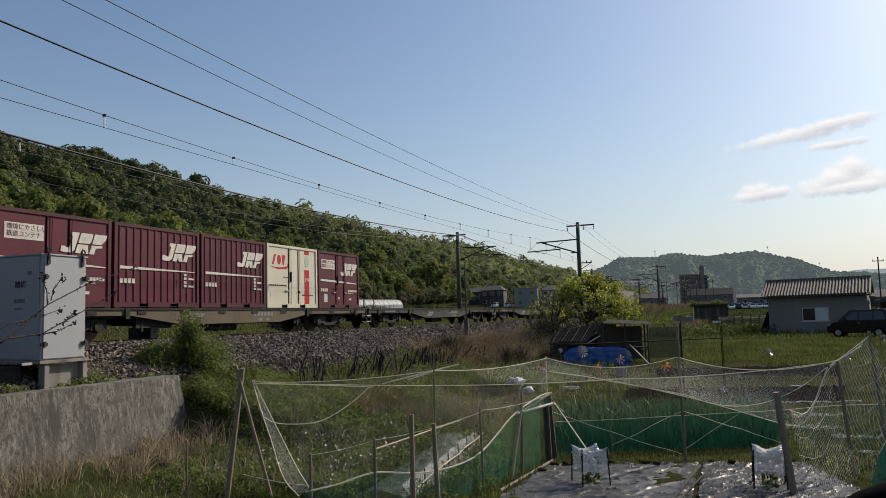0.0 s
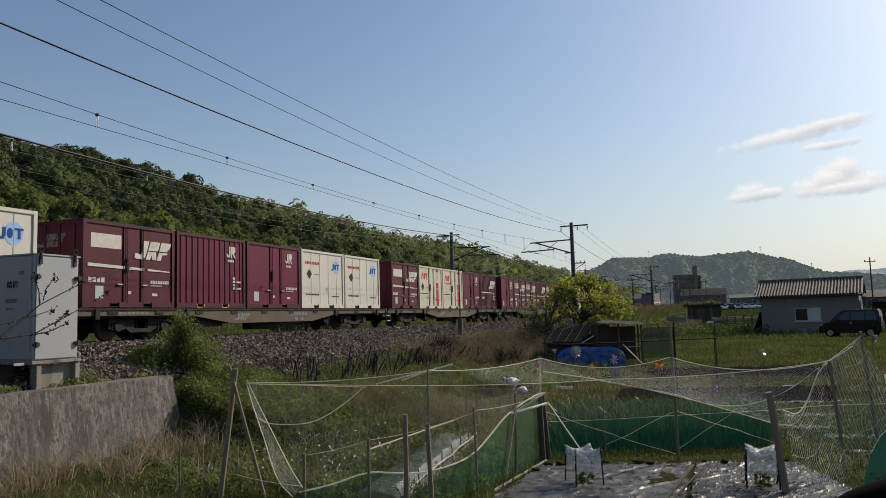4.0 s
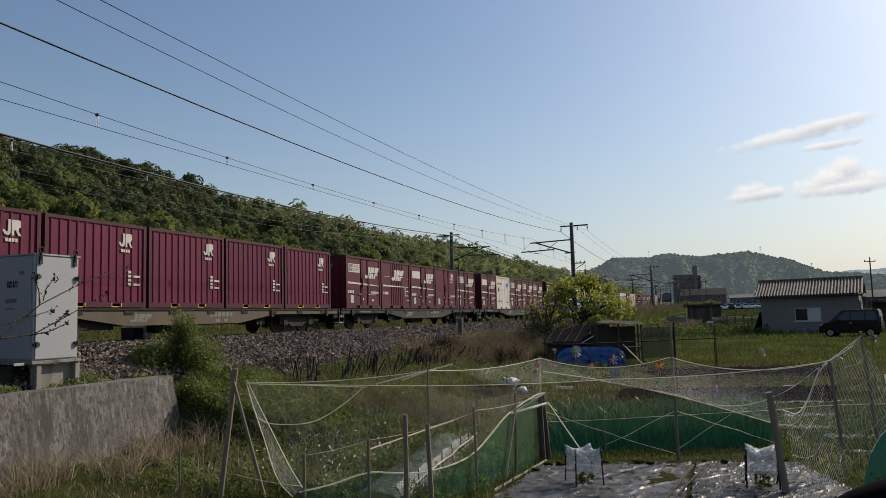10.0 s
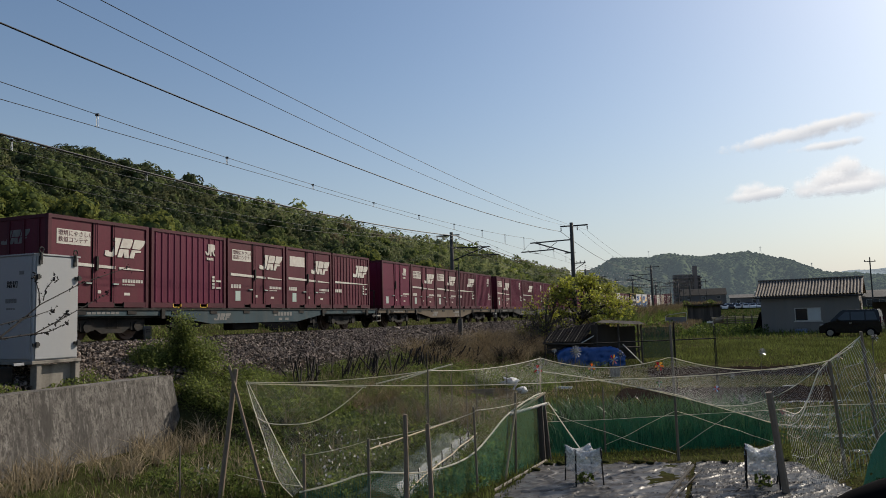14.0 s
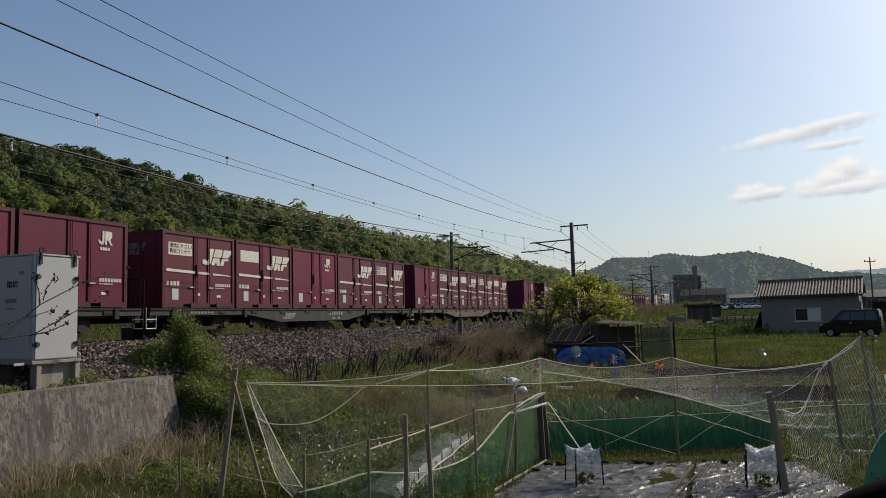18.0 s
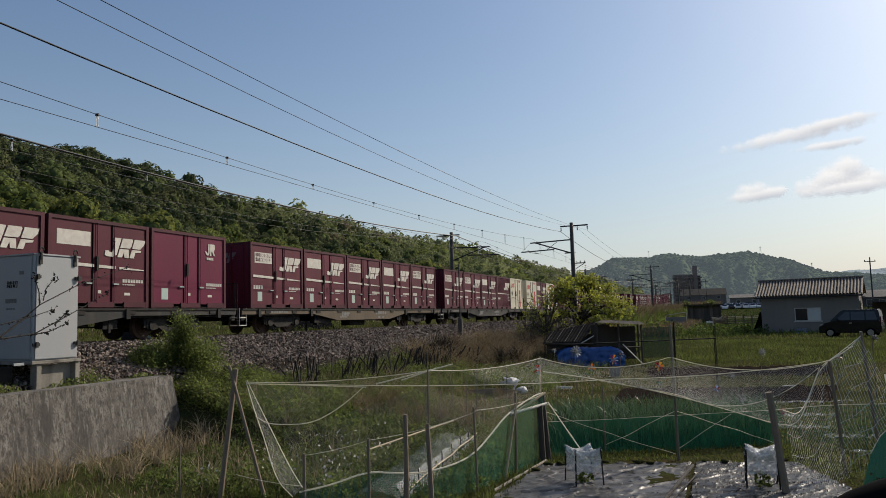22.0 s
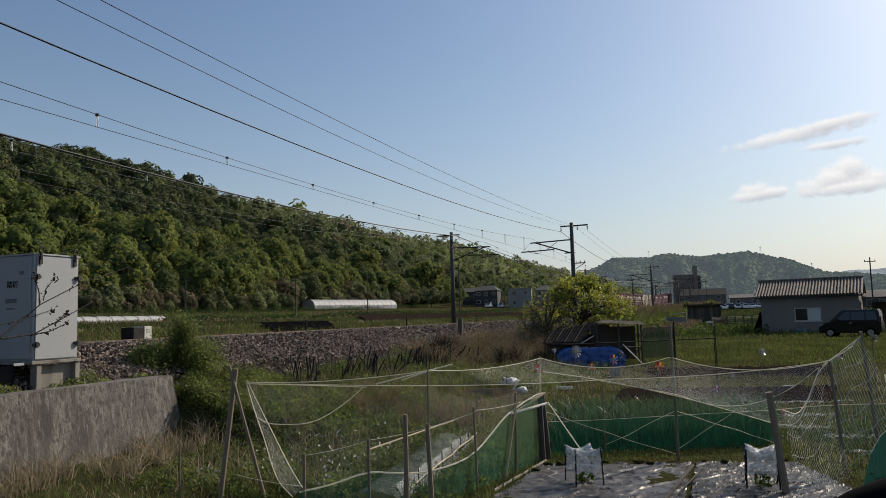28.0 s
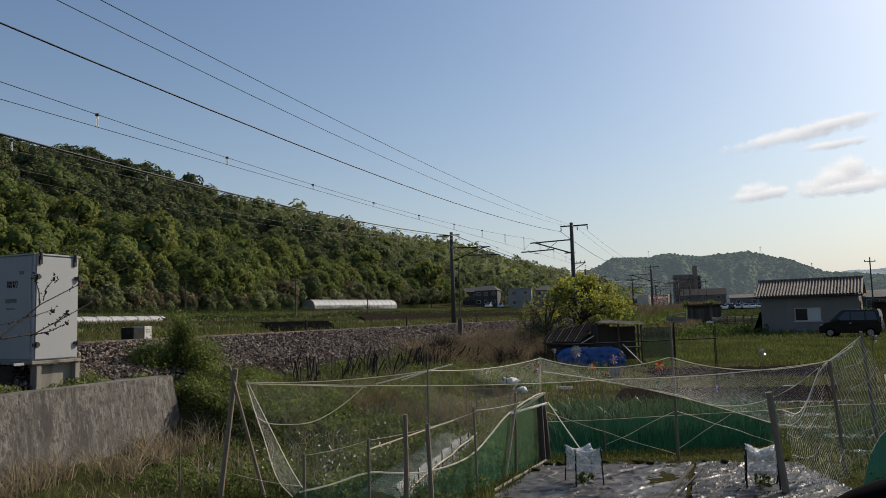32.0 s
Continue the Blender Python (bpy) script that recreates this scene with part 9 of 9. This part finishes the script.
    mesh_np("rough_weeds", v, f, M_BROWN, "stuff", "brown rough weeds along the railway", "weeds")
    p = fill(4500, 55, 215, 6.2, 11.0, r)
    p[:, 2] += r.uniform(0, 0.9, len(p))
    v, f = leaf_quads(p, 0.20, r)
    mesh_np("rough_weeds", v, f, M_LEAF, "stuff", "green rough weeds along the railway", "weeds")
    # grass below the wall
    c = fill(48, 5.5, 11.6, 8.3, 9.75, r, lambda s, n, x, y: x < -2.3 and (s < 10.4 or r.random() < 0.35))
    p = np.repeat(c, 30, axis=0)
    p[:, :2] += r.normal(0, 0.06, (len(p), 2))
    v, f = blade_tris(p, 0.36, 0.014, 1.9, r)
    mesh_np("wall_foot_straw", v, f, M_DRY, "stuff", "pale dry grass at the foot of the wall", "dry grass")
    p = fill(1500, 5.5, 12.5, 5.8, 9.6, r, lambda s, n, x, y: x < -2.2)
    v, f = blade_tris(p, 0.15, 0.008, 1.7, r)
    mesh_np("wall_foot_straw", v, f, M_DRY, "stuff", "short brown dead grass below the wall", "dry grass")
    p = fill(21000, 11.55, 14.4, 7.8, 10.4, r)
    p[:, 2] += r.uniform(0.0, 0.30, len(p)) * (0.35 + np.abs(np.sin(p[:, 0] * 2.9 + 1.7 * p[:, 1])))
    v, f = leaf_quads(p, 0.028, r)
    mesh_np("bank_leaves", v, f, M_BUSH, "stuff", "leafy green weeds round the wall's end", "weeds")
    p = fill(9000, 11.7, 12.7, 8.3, 10.0, r)
    p[:, 2] += r.uniform(0.03, 0.28, len(p))
    v, f = leaf_quads(p, 0.030, r)
    mesh_np("bank_leaves", v, f, M_BUSH, "stuff", "leafy green creeper on the edge of the bank", "weeds")
    p = np.repeat(fill(9, 11.3, 13.0, 7.6, 9.2, r), 16, axis=0)
    p[:, :2] += r.normal(0, 0.07, (len(p), 2))
    v, f = blade_tris(p, 0.6, 0.010, 1.3, r)
    mesh_np("tall_straw", v, f, M_DRY, "stuff", "pale dry stems beside the wall's end", "dry grass")
    p = fill(4200, 5.5, 13, 5.6, 9.3, r, lambda s, n, x, y: x < -2.2)
    v, f = blade_tris(p, 0.15, 0.009, 1.2, r)
    mesh_np("wall_foot_grass", v, f, M_LEAF, "stuff", "short green grass and weeds below the wall", "grass")
    p = np.repeat(fill(34, 6.5, 11.3, 8.4, 9.75, r), 12, axis=0)
    p[:, :2] += r.normal(0, 0.05, (len(p), 2))
    v, f = blade_tris(p, 0.50, 0.009, 1.2, r)
    mesh_np("tall_straw", v, f, M_DRY, "stuff", "tall pale dry stems against the wall", "dry grass")
    p = fill(500, 11.6, 14, 10.3, 11.4, r)
    v, f = blade_tris(p, 0.30, 0.014, 0.8, r)
    mesh_np("curb_weeds", v, f, M_LEAF, "stuff", "green weeds behind the wall", "weeds")
    p = fill(6500, 7.2, 13.5, 10.35, 11.25, r)
    p[:, 2] += r.uniform(0, 0.20, len(p)) * np.abs(np.sin(p[:, 0] * 2.3 + p[:, 1]))
    v, f = leaf_quads(p, 0.036, r)
    mesh_np("curb_weeds", v, f, M_BUSH, "stuff", "low leafy green weeds behind the wall", "weeds")
    p = fill(700, 6.5, 12.0, 11.0, 11.7, r)
    v, f = blade_tris(p, 0.26, 0.009, 1.6, r)
    mesh_np("curb_weeds", v, f, M_DRY, "stuff", "dry straw on the edge of the ballast", "dry grass")
    # lawn in the garden
    p = fill(24000, 8, 19, 1.0, 6.6, r, lambda s, n, x, y: not (0.2 < x < 2.4 and y > 17.4) and not (y < 11.1 and x > -0.15 + (y - 6.6) * 0.33) and not (1.7 < x and 11.8 < y < 15) and (y > 13.8 or abs((x + 1.0) - (y - 8.7) * 0.275) > 0.24))
    v, f = blade_tris(p, 0.11, 0.014, 0.8, r)
    mesh_np("lawn", v, f, M_GRASS, "stuff", "short trodden green grass in the garden", "grass")
    p = fill(9000, 8, 14, 3.0, 6.4, r, lambda s, n, x, y: x < 0.9 and abs((x + 1.0) - (y - 8.8) * 0.23) > 0.25)
    p[:, 2] += r.uniform(0.0, 0.22, len(p)) * np.abs(np.sin(p[:, 0] * 3 + p[:, 1] * 2))
    v, f = leaf_quads(p, 0.030, r)
    mesh_np("garden_weeds", v, f, M_LEAF, "stuff", "leafy green weeds among garden stakes", "weeds")
    p = fill(190, 8, 12, 4.0, 6.8, r, lambda s, n, x, y: x < -0.9 and noise.noise(Vector((x * 1.7, y * 1.7, 2))) > 0.05)
    p[:, 2] += r.uniform(0.16, 0.38, len(p))
    v, f = leaf_quads(p, 0.030, r)
    mesh_np("white_flowers", v, f, M_SIGNWHITE, "stuff", "tiny white flowers among the weeds", "flowers")
    p = fill(9000, 11.5, 30, -6, 5, r, lambda s, n, x, y: (y > 17.5 or x > 5.3) and not in_beds(x, y))
    v, f = blade_tris(p, 0.12, 0.012, 0.8, r)
    mesh_np("path_grass", v, f, M_DRY, "stuff", "thin yellowish grass between the beds", "grass")
    p = fill(15000, 14, 30, -7, 5, r, lambda s, n, x, y: y > 15.2 and not in_beds(x, y))
    v, f = blade_tris(p, 0.10, 0.013, 0.8, r)
    mesh_np("path_grass", v, f, M_GRASS, "stuff", "short green grass between the beds", "grass")
    p = fill(2600, 9, 15, -2, 4, r, lambda s, n, x, y: 1.3 < x < 5.6 and 10.95 - 0.1 * (x - 1.3) < y < 11.95)
    v, f = blade_tris(p, 0.08, 0.010, 1.0, r)
    mesh_np("net_foot_grass", v, f, M_GRASS, "stuff", "grass tufts at the foot of the net fence", "grass")
    p = fill(420, 7, 12, -2, 4, r, lambda s, n, x, y: abs((x - 1.85) - (y - 6.6) * 0.375) < 0.08 and 7 < y < 10.9)
    v, f = blade_tris(p, 0.09, 0.007, 1.2, r)
    mesh_np("film_gap_weeds", v, f, M_BROWN, "stuff", "weeds between two plastic films", "weeds")
    p = fill(14000, 8, 17, -6, 0.6, r, lambda s, n, x, y: x > 4.78 or (x > 4.6 and y > 11.2 and y < 12))
    v, f = blade_tris(p, 0.12, 0.011, 0.8, r)
    mesh_np("vegetable_bed_grass", v, f, M_GRASS, "stuff", "short green grass round the vegetable bed", "grass")
    p = fill(5200, 9, 17, -6, -0.6, r, lambda s, n, x, y: x > 4.8)
    p[:, 2] += r.uniform(0, 0.22, len(p))
    v, f = leaf_quads(p, 0.032, r)
    mesh_np("vegetable_leaves", v, f, M_GRASS, "stuff", "low green vegetable leaves and weeds", "vegetables")
    # the field
    p = fill(34000, 27, 50, -11, 4.5, r, lambda s, n, x, y: y > 29.5 - 0.30 * (x - 8))
    v, f = blade_tris(p, 0.17, 0.022, 0.8, r)
    mesh_np("field_grass", v, f, M_GRASS, "stuff", "lush green grass of the open field", "grass")
    p = fill(15000, 48, 110, -22, 4.5, r)
    v, f = blade_tris(p, 0.22, 0.05, 0.8, r)
    mesh_np("field_grass", v, f, M_GRASS, "stuff", "lush green grass of the open field", "grass")
    # tall weeds before the house and the rail fence
    a, d = r.uniform(15.5, 23.4, 5200), r.uniform(61, 70, 5200)
    tall = 0.35 + 0.55 * np.abs(np.sin(a * 2.1) * np.sin(d * 0.9 + a))
    p = np.array([(*polar(q, w), gz_xy(*polar(q, w)) + r.random() * h) for q, w, h in zip(a, d, tall)])
    for m, k in ((M_LEAF, p[:3000]), (M_DARKLEAF, p[3000:])):
        v, f = leaf_quads(k, 0.10, r)
        mesh_np("field_weeds", v, f, m, "stuff", "tall leafy weeds at the edge of the field", "weeds")
    p = fill(7000, 100, 225, -45, 6, r)
    v, f = blade_tris(p, 0.5, 0.14, 0.8, r)
    mesh_np("field_grass", v, f, M_DARKLEAF, "stuff", "green grass of the far field", "grass")
    p = fill(9000, 55, 130, -12, 9, r)
    v, f = blade_tris(p, 0.42, 0.045, 0.8, r)
    mesh_np("rough_weeds", v, f, M_DARKLEAF, "stuff", "rough dark weeds at the field's far edge", "weeds")
    p = fill(5200, 60, 150, 4, 10.6, r)
    v, f = blade_tris(p, 0.75, 0.12, 0.6, r)
    mesh_np("rough_weeds", v, f, M_BROWN, "stuff", "brown rough weeds along the railway", "weeds")


build_plants()


def leafy_bush(name, s, n, height, radius, leaves, size, material, label, seed, z=None, stems=14):
    """A bush of many stems with small leaves."""
    r = np.random.default_rng(seed)
    x, y = plane_at(s, n)
    z = ground_z(s, n) if z is None else z
    e = tagged(empty(name, pose(x, y, z - 0.05)), label, "bush")
    bm = bmesh.new()
    tips = []
    for i in range(stems):
        a, k = r.uniform(0, 2 * pi), r.uniform(0.2, 1.0)
        top = Vector((cos(a) * radius * k * 0.8, sin(a) * radius * k * 0.8, height * r.uniform(0.6, 1.0) * (1.08 - 0.62 * k)))
        mid = top * 0.5 + Vector((0, 0, height * 0.12))
        tube(bm, [(cos(a) * 0.05, sin(a) * 0.05, 0), mid, top], 0.014, 5, 0.004)
        tips.append((mid, top))
    part("stems", bm, M_BARK, e)
    c = []
    for _ in range(leaves):
        mid, top = tips[r.integers(len(tips))]
        q = Vector(mid) * 0.6
        p = q.lerp(top, r.uniform(0, 1.0))
        sp = 0.17 * radius
        c.append((p.x + r.normal(0, sp), p.y + r.normal(0, sp), max(0.02, p.z + r.normal(0, sp * 0.9))))
    v, f = leaf_quads(c, size, r)
    mesh_np("foliage", v, f, material, parent=e)


leafy_bush("wild_bush", 12.55, 10.7, 1.75, 0.50, 6500, 0.028, M_BUSH, "bushy green weeds growing beside the wall", 3)
leafy_bush("wild_bush", 12.8, 10.8, 1.0, 1.1, 14000, 0.030, M_BUSH, "bushy green weeds growing beside the wall", 4)
leafy_bush("wild_bush", 12.1, 11.2, 0.70, 0.65, 7000, 0.032, M_BUSH, "bushy dark green weeds behind the wall", 5)
leafy_bush("wild_bush", 13.2, 9.5, 0.30, 0.8, 4200, 0.032, M_BUSH, "bushy dark weeds below the wall's end", 6)
leafy_bush("wild_bush", 13.7, 9.9, 0.50, 0.7, 4200, 0.032, M_BUSH, "bushy green weeds growing below the wall's end", 16)
leafy_bush("wild_bush", 12.5, 8.0, 0.30, 0.7, 3000, 0.032, M_BUSH, "bushy green weeds below the bank", 17)
leafy_bush("wild_bush", 12.8, 7.2, 0.3, 0.7, 2000, 0.04, M_LEAF, "bushy green weeds below the bank", 18)
leafy_bush("wild_bush", 36.5, 8.8, 1.9, 1.2, 2600, 0.06, M_BROWN, "dark leafless thicket by the ballast", 7, stems=60)


def leafy_tree(name, x, y, z, height, spread, leaves, size, material, label, seed, limbs=11, lean=0.0, trunk=0.11, open_base=0.32):
    """A small tree: forked tapering trunk, limbs, twigs, and leaves along the twigs."""
    r = np.random.default_rng(seed)
    e = tagged(empty(name, pose(x, y, z - 0.1)), label, "tree", "trees")
    bm = bmesh.new()
    fork = Vector((lean * 0.3, 0, height * 0.24))
    tube(bm, [(0, 0, 0), (lean * 0.1, 0.02, height * 0.12), fork], trunk, 8, trunk * 0.75)
    ends = []
    for i in range(limbs):
        a = 2 * pi * i / limbs + r.normal(0, 0.25)
        k = r.uniform(0.35, 1.0)
        tip = Vector((lean * 0.5 + cos(a) * spread * k, sin(a) * spread * k, height * (0.98 - 0.56 * k ** 1.8) * r.uniform(0.9, 1.02)))
        mid = fork.lerp(tip, 0.5) + Vector((r.normal(0, 0.1), r.normal(0, 0.1), height * 0.07))
        tube(bm, [fork, mid, tip], trunk * 0.45, 6, 0.012)
        ends.append((fork, mid, tip))
        for _ in range(5):
            q = mid.lerp(tip, r.uniform(0.0, 0.9))
            t2 = q + Vector((r.normal(0, spread * 0.28), r.normal(0, spread * 0.28), r.normal(0.05, height * 0.10)))
            tube(bm, [q, q.lerp(t2, 0.5) + Vector((0, 0, 0.06)), t2], 0.014, 5, 0.004)
            ends.append((q, q.lerp(t2, 0.5), t2))
    part("trunk", bm, M_BARK, e, "dark forked trunk and limbs")
    c = []
    for _ in range(leaves):
        a, b, t = ends[r.integers(len(ends))]
        k = r.uniform(open_base, 1.05)
        p = a.lerp(b, k * 2) if k < 0.5 else b.lerp(t, k * 2 - 1)
        c.append((p.x + r.normal(0, 0.05 * spread), p.y + r.normal(0, 0.05 * spread), p.z + r.normal(0, 0.042 * spread)))
    v, f = leaf_quads(c, size, r)
    mesh_np("crown", v, f, material, parent=e)
    return e


def dome_tree(name, x, y, z, fork_h, rx, rz, leaves, size, material, wood, label, seed, dx=0.0, limbs=13):
    """A spreading tree with a domed, airy crown: limbs curve out to the dome, twigs fan from them and carry the leaves."""
    r = np.random.default_rng(seed)
    e = tagged(empty(name, pose(x, y, z - 0.1)), label, "tree", "trees")
    bm = bmesh.new()
    fork = Vector((0.0, 0.0, fork_h))
    tube(bm, [(0, 0, 0), (0.03, 0.02, fork_h * 0.5), fork], 0.15, 8, 0.11)
    ends = []

    def dome(a, up, k):
        return Vector((dx + cos(a) * cos(up) * rx * k, sin(a) * cos(up) * rx * k, fork_h + 0.10 * rz + sin(up) * rz * k))

    for i in range(limbs):
        a, up = 2 * pi * i * 0.382 + r.normal(0, 0.2), radians(r.uniform(-14, 74))
        tip = dome(a, up, r.uniform(0.72, 0.92))
        mid = fork.lerp(tip, 0.5) + Vector((r.normal(0, 0.12), r.normal(0, 0.12), 0.16 * rz * cos(up)))
        tube(bm, [fork, fork.lerp(mid, 0.5) + Vector((0, 0, 0.08)), mid, mid.lerp(tip, 0.5) + Vector((0, 0, 0.06)), tip], 0.062, 6, 0.018)
        for _ in range(7):
            q = mid.lerp(tip, r.uniform(-0.4, 1.0))
            t2 = dome(a + r.normal(0, 0.42), up + r.normal(0, 0.30), r.uniform(0.78, 1.04))
            m2 = q.lerp(t2, 0.5) + Vector((r.normal(0, 0.06), r.normal(0, 0.06), 0.10))
            tube(bm, [q, m2, t2], 0.021, 5, 0.008)
            for _ in range(4):
                q3 = m2.lerp(t2, r.uniform(0, 1))
                t3 = q3 + Vector((r.normal(0, 0.26), r.normal(0, 0.26), r.normal(0.10, 0.20)))
                tube(bm, [q3, t3], 0.009, 4, 0.004)
                ends.append((q3, t3))
    part("trunk", bm, wood, e, "dark spreading trunk and limbs")
    c = []
    for _ in range(leaves):
        a, b = ends[int(r.integers(len(ends)) * r.uniform(0.0, 1.0) ** 0.12)]
        p = a.lerp(b, r.uniform(0.25, 1.15))
        c.append((p.x + r.normal(0, 0.065), p.y + r.normal(0, 0.065), p.z + r.normal(0, 0.055)))
    v, f = leaf_quads(c, size, r)
    mesh_np("crown", v, f, material, parent=e)
    return e


dome_tree("fruit_tree", 6.88, 38.0, 0.55, 1.25, 2.35, 2.25, 8200, 0.076, M_YLEAF, M_TWIG, "small spreading tree with fresh yellow-green spring leaves", 12, dx=0.22, limbs=17)
dome_tree("bare_tree", 5.05, 37.2, 0.55, 0.5, 1.6, 2.35, 1500, 0.065, M_YLEAF, M_BARK, "small thinly leafed twiggy tree beside the fresh one", 13)
for az_, d_, h_, sp_, m_, sd_ in ((-1.0, 225, 7, 4.5, M_CROWN[7], 1), (0.6, 228, 6, 4, M_CROWN[2], 2), (1.2, 250, 6, 4.2, M_CROWN[6], 3), (10.2, 270, 6, 4, M_CROWN[2], 5)):
    x_, y_ = polar(az_, d_)
    leafy_tree("tree", x_, y_, gz_xy(x_, y_), h_, sp_, 3200, 0.30, m_, "rounded leafy green tree in the distance" if h_ > 2.5 else "low leafy shrub in the field", 40 + sd_, 9, trunk=0.03 * h_, open_base=0.1)


# ---------------------------------------------------------------- dark edge close to the lens, clouds
bm_ = bmesh.new()
tube(bm_, [(0.21, 0.5, 2.026), (0.2375, 0.5, 2.0475), (0.251, 0.5, 2.0562), (0.268, 0.5, 2.0650), (0.287, 0.5, 2.0716), (0.306, 0.5, 2.0758), (0.36, 0.5, 2.079)], 0.0145, 16)
edge_ = part("rubber_edge", bm_, M_BLACK, smooth_faces=True)
tagged(edge_, "rounded black rubber edge close to the camera", "edge")


def cloud_mat():
    m = bpy.data.materials.new("cloud")
    m.use_nodes = True
    t = m.node_tree
    N, K = t.nodes, t.links
    N.remove(N["Principled BSDF"])
    em, tr, ms = N.new("ShaderNodeEmission"), N.new("ShaderNodeBsdfTransparent"), N.new("ShaderNodeMixShader")
    uv = N.new("ShaderNodeUVMap")
    sp = N.new("ShaderNodeSeparateXYZ")
    K.new(uv.outputs[0], sp.inputs[0])
    # soft falloff towards the rim, broken by noise
    ln = N.new("ShaderNodeVectorMath")
    ln.operation = "LENGTH"
    K.new(uv.outputs[0], ln.inputs[0])
    co = N.new("ShaderNodeTexCoord")
    nz = N.new("ShaderNodeTexNoise")
    nz.inputs["Scale"].default_value, nz.inputs["Detail"].default_value, nz.inputs["Roughness"].default_value = 0.0125, 7, 0.62
    K.new(co.outputs["Object"], nz.inputs["Vector"])
    ad = N.new("ShaderNodeMath")
    ad.operation = "MULTIPLY_ADD"
    K.new(nz.outputs[0], ad.inputs[0])
    ad.inputs[1].default_value = -1.25
    K.new(ln.outputs["Value"], ad.inputs[2])
    mr = N.new("ShaderNodeMapRange")
    mr.interpolation_type = "SMOOTHSTEP"
    mr.inputs["From Min"].default_value, mr.inputs["From Max"].default_value = 0.24, -0.40
    mr.inputs["To Min"].default_value, mr.inputs["To Max"].default_value = 0.0, 0.9
    K.new(ad.outputs[0], mr.inputs["Value"])
    K.new(mr.outputs[0], ms.inputs[0])
    # sunlit top and shaded base put into the cloud's glow as a ramp
    gr = N.new("ShaderNodeMapRange")
    gr.inputs["From Min"].default_value, gr.inputs["From Max"].default_value = -0.5, 0.35
    K.new(sp.outputs[1], gr.inputs["Value"])
    mc = N.new("ShaderNodeMix")
    mc.data_type = "RGBA"
    mc.inputs["A"].default_value, mc.inputs["B"].default_value = (0.55, 0.60, 0.70, 1), (0.93, 0.95, 1.0, 1)
    K.new(gr.outputs[0], mc.inputs["Factor"])
    K.new(mc.outputs["Result"], em.inputs["Color"])
    em.inputs["Strength"].default_value = 0.92
    K.new(tr.outputs[0], ms.inputs[1])
    K.new(em.outputs[0], ms.inputs[2])
    K.new(ms.outputs[0], N["Material Output"].inputs["Surface"])
    return m


M_CLOUD = cloud_mat()


def cloud(az, el, roll, puffs, label):
    """A cloud far away, made of soft puffs: (across, up, half width, half height) in metres round its middle."""
    d = 4200.0
    x, y = polar(az, d)
    z = EYE_Z + d * tan(radians(el))
    v, f, uv = [], [], []
    for i, (px_, py_, w, h) in enumerate(puffs):
        v += [(px_ - w, py_ - h, i * 6.0), (px_ + w, py_ - h, i * 6.0), (px_ + w, py_ + h, i * 6.0), (px_ - w, py_ + h, i * 6.0)]
        uv += [(-1, -1), (1, -1), (1, 1), (-1, 1)]
        f.append([4 * i, 4 * i + 1, 4 * i + 2, 4 * i + 3])
    ob = mesh_np("cloud", v, f, M_CLOUD, "structure", label, "cloud", uv=uv)
    ob.matrix_basis = pose(x, y, z, 90, 0, -az) @ pose(0, 0, 0, 0, 0, roll)
    return ob


CLOUDS = [cloud(26.0, 12.0, 7, ((0, 0, 520, 60), (160, 14, 300, 46)), "thin bright streak of cirrus cloud"), cloud(27.9, 11.0, 4, ((0, 0, 220, 34),), "thin bright wisp of cloud"),
          cloud(28.3, 8.7, 3, ((0, 0, 150, 120), (-110, -30, 150, 74), (120, -34, 170, 78), (40, 40, 110, 90), (-40, -6, 130, 80), (0, -60, 300, 50)), "small puffy cumulus cloud with a grey base"),
          cloud(22.9, 8.3, 4, ((0, 0, 130, 74), (-60, -24, 130, 46), (70, -20, 120, 44)), "small faint grey cumulus cloud")]


# ---------------------------------------------------------------- what moves
def motions():
    times = [i * 1.0 for i in range(33)]
    for ob, k, offset, lift in MOVING:
        rows = []
        for t in times:
            s = train_place(k, 0.0, t)
            a, b = along(s + 2.45, TRAIN_TRACK), along(s + 16.3, TRAIN_TRACK)
            za, zb = RAIL_Z + rise(s + 2.45), RAIL_Z + rise(s + 16.3)
            d = Vector((b[0] - a[0], b[1] - a[1], zb - za))
            turn = math.degrees(atan2(d.y, d.x))
            tilt = -math.degrees(atan2(d.z, hypot(d.x, d.y)))
            m = pose(a[0], a[1], za, 0, tilt, turn) @ Matrix.Translation((offset - 2.45, 0, lift))
            rows.append((t, m))
        walk(ob, rows)
    # the clouds drift, the bird scarer swings, the pinwheels rock in the breeze
    for ob in CLOUDS:
        m = ob.matrix_basis.copy()
        walk(ob, [(0.0, m), (32.0, Matrix.Translation((24, -13, 0)) @ m)])
    x, y, z = 6.46, 18.0, 1.9
    walk(VANE, [(t, pose(x, y, z, 0, 0, a)) for t, a in ((0.0, 14), (4.0, 22), (8.5, 20), (9.0, 78), (9.5, 22), (16.0, 28), (24.0, 15), (32.0, 20))])
    for i, (wheel, h) in enumerate(WHEELS):
        swing = (14, 9, 0, 6, 8, 5, 24, 6, 8, 10, 10, 12, 4, 10, 6)[i]
        walk(wheel, [(t, pose(0, -0.02, h, 0, i * 13 + swing * sin(t * 0.9 + i * 1.7), 0)) for t in np.arange(0.0, 32.1, 2.0)])


motions()
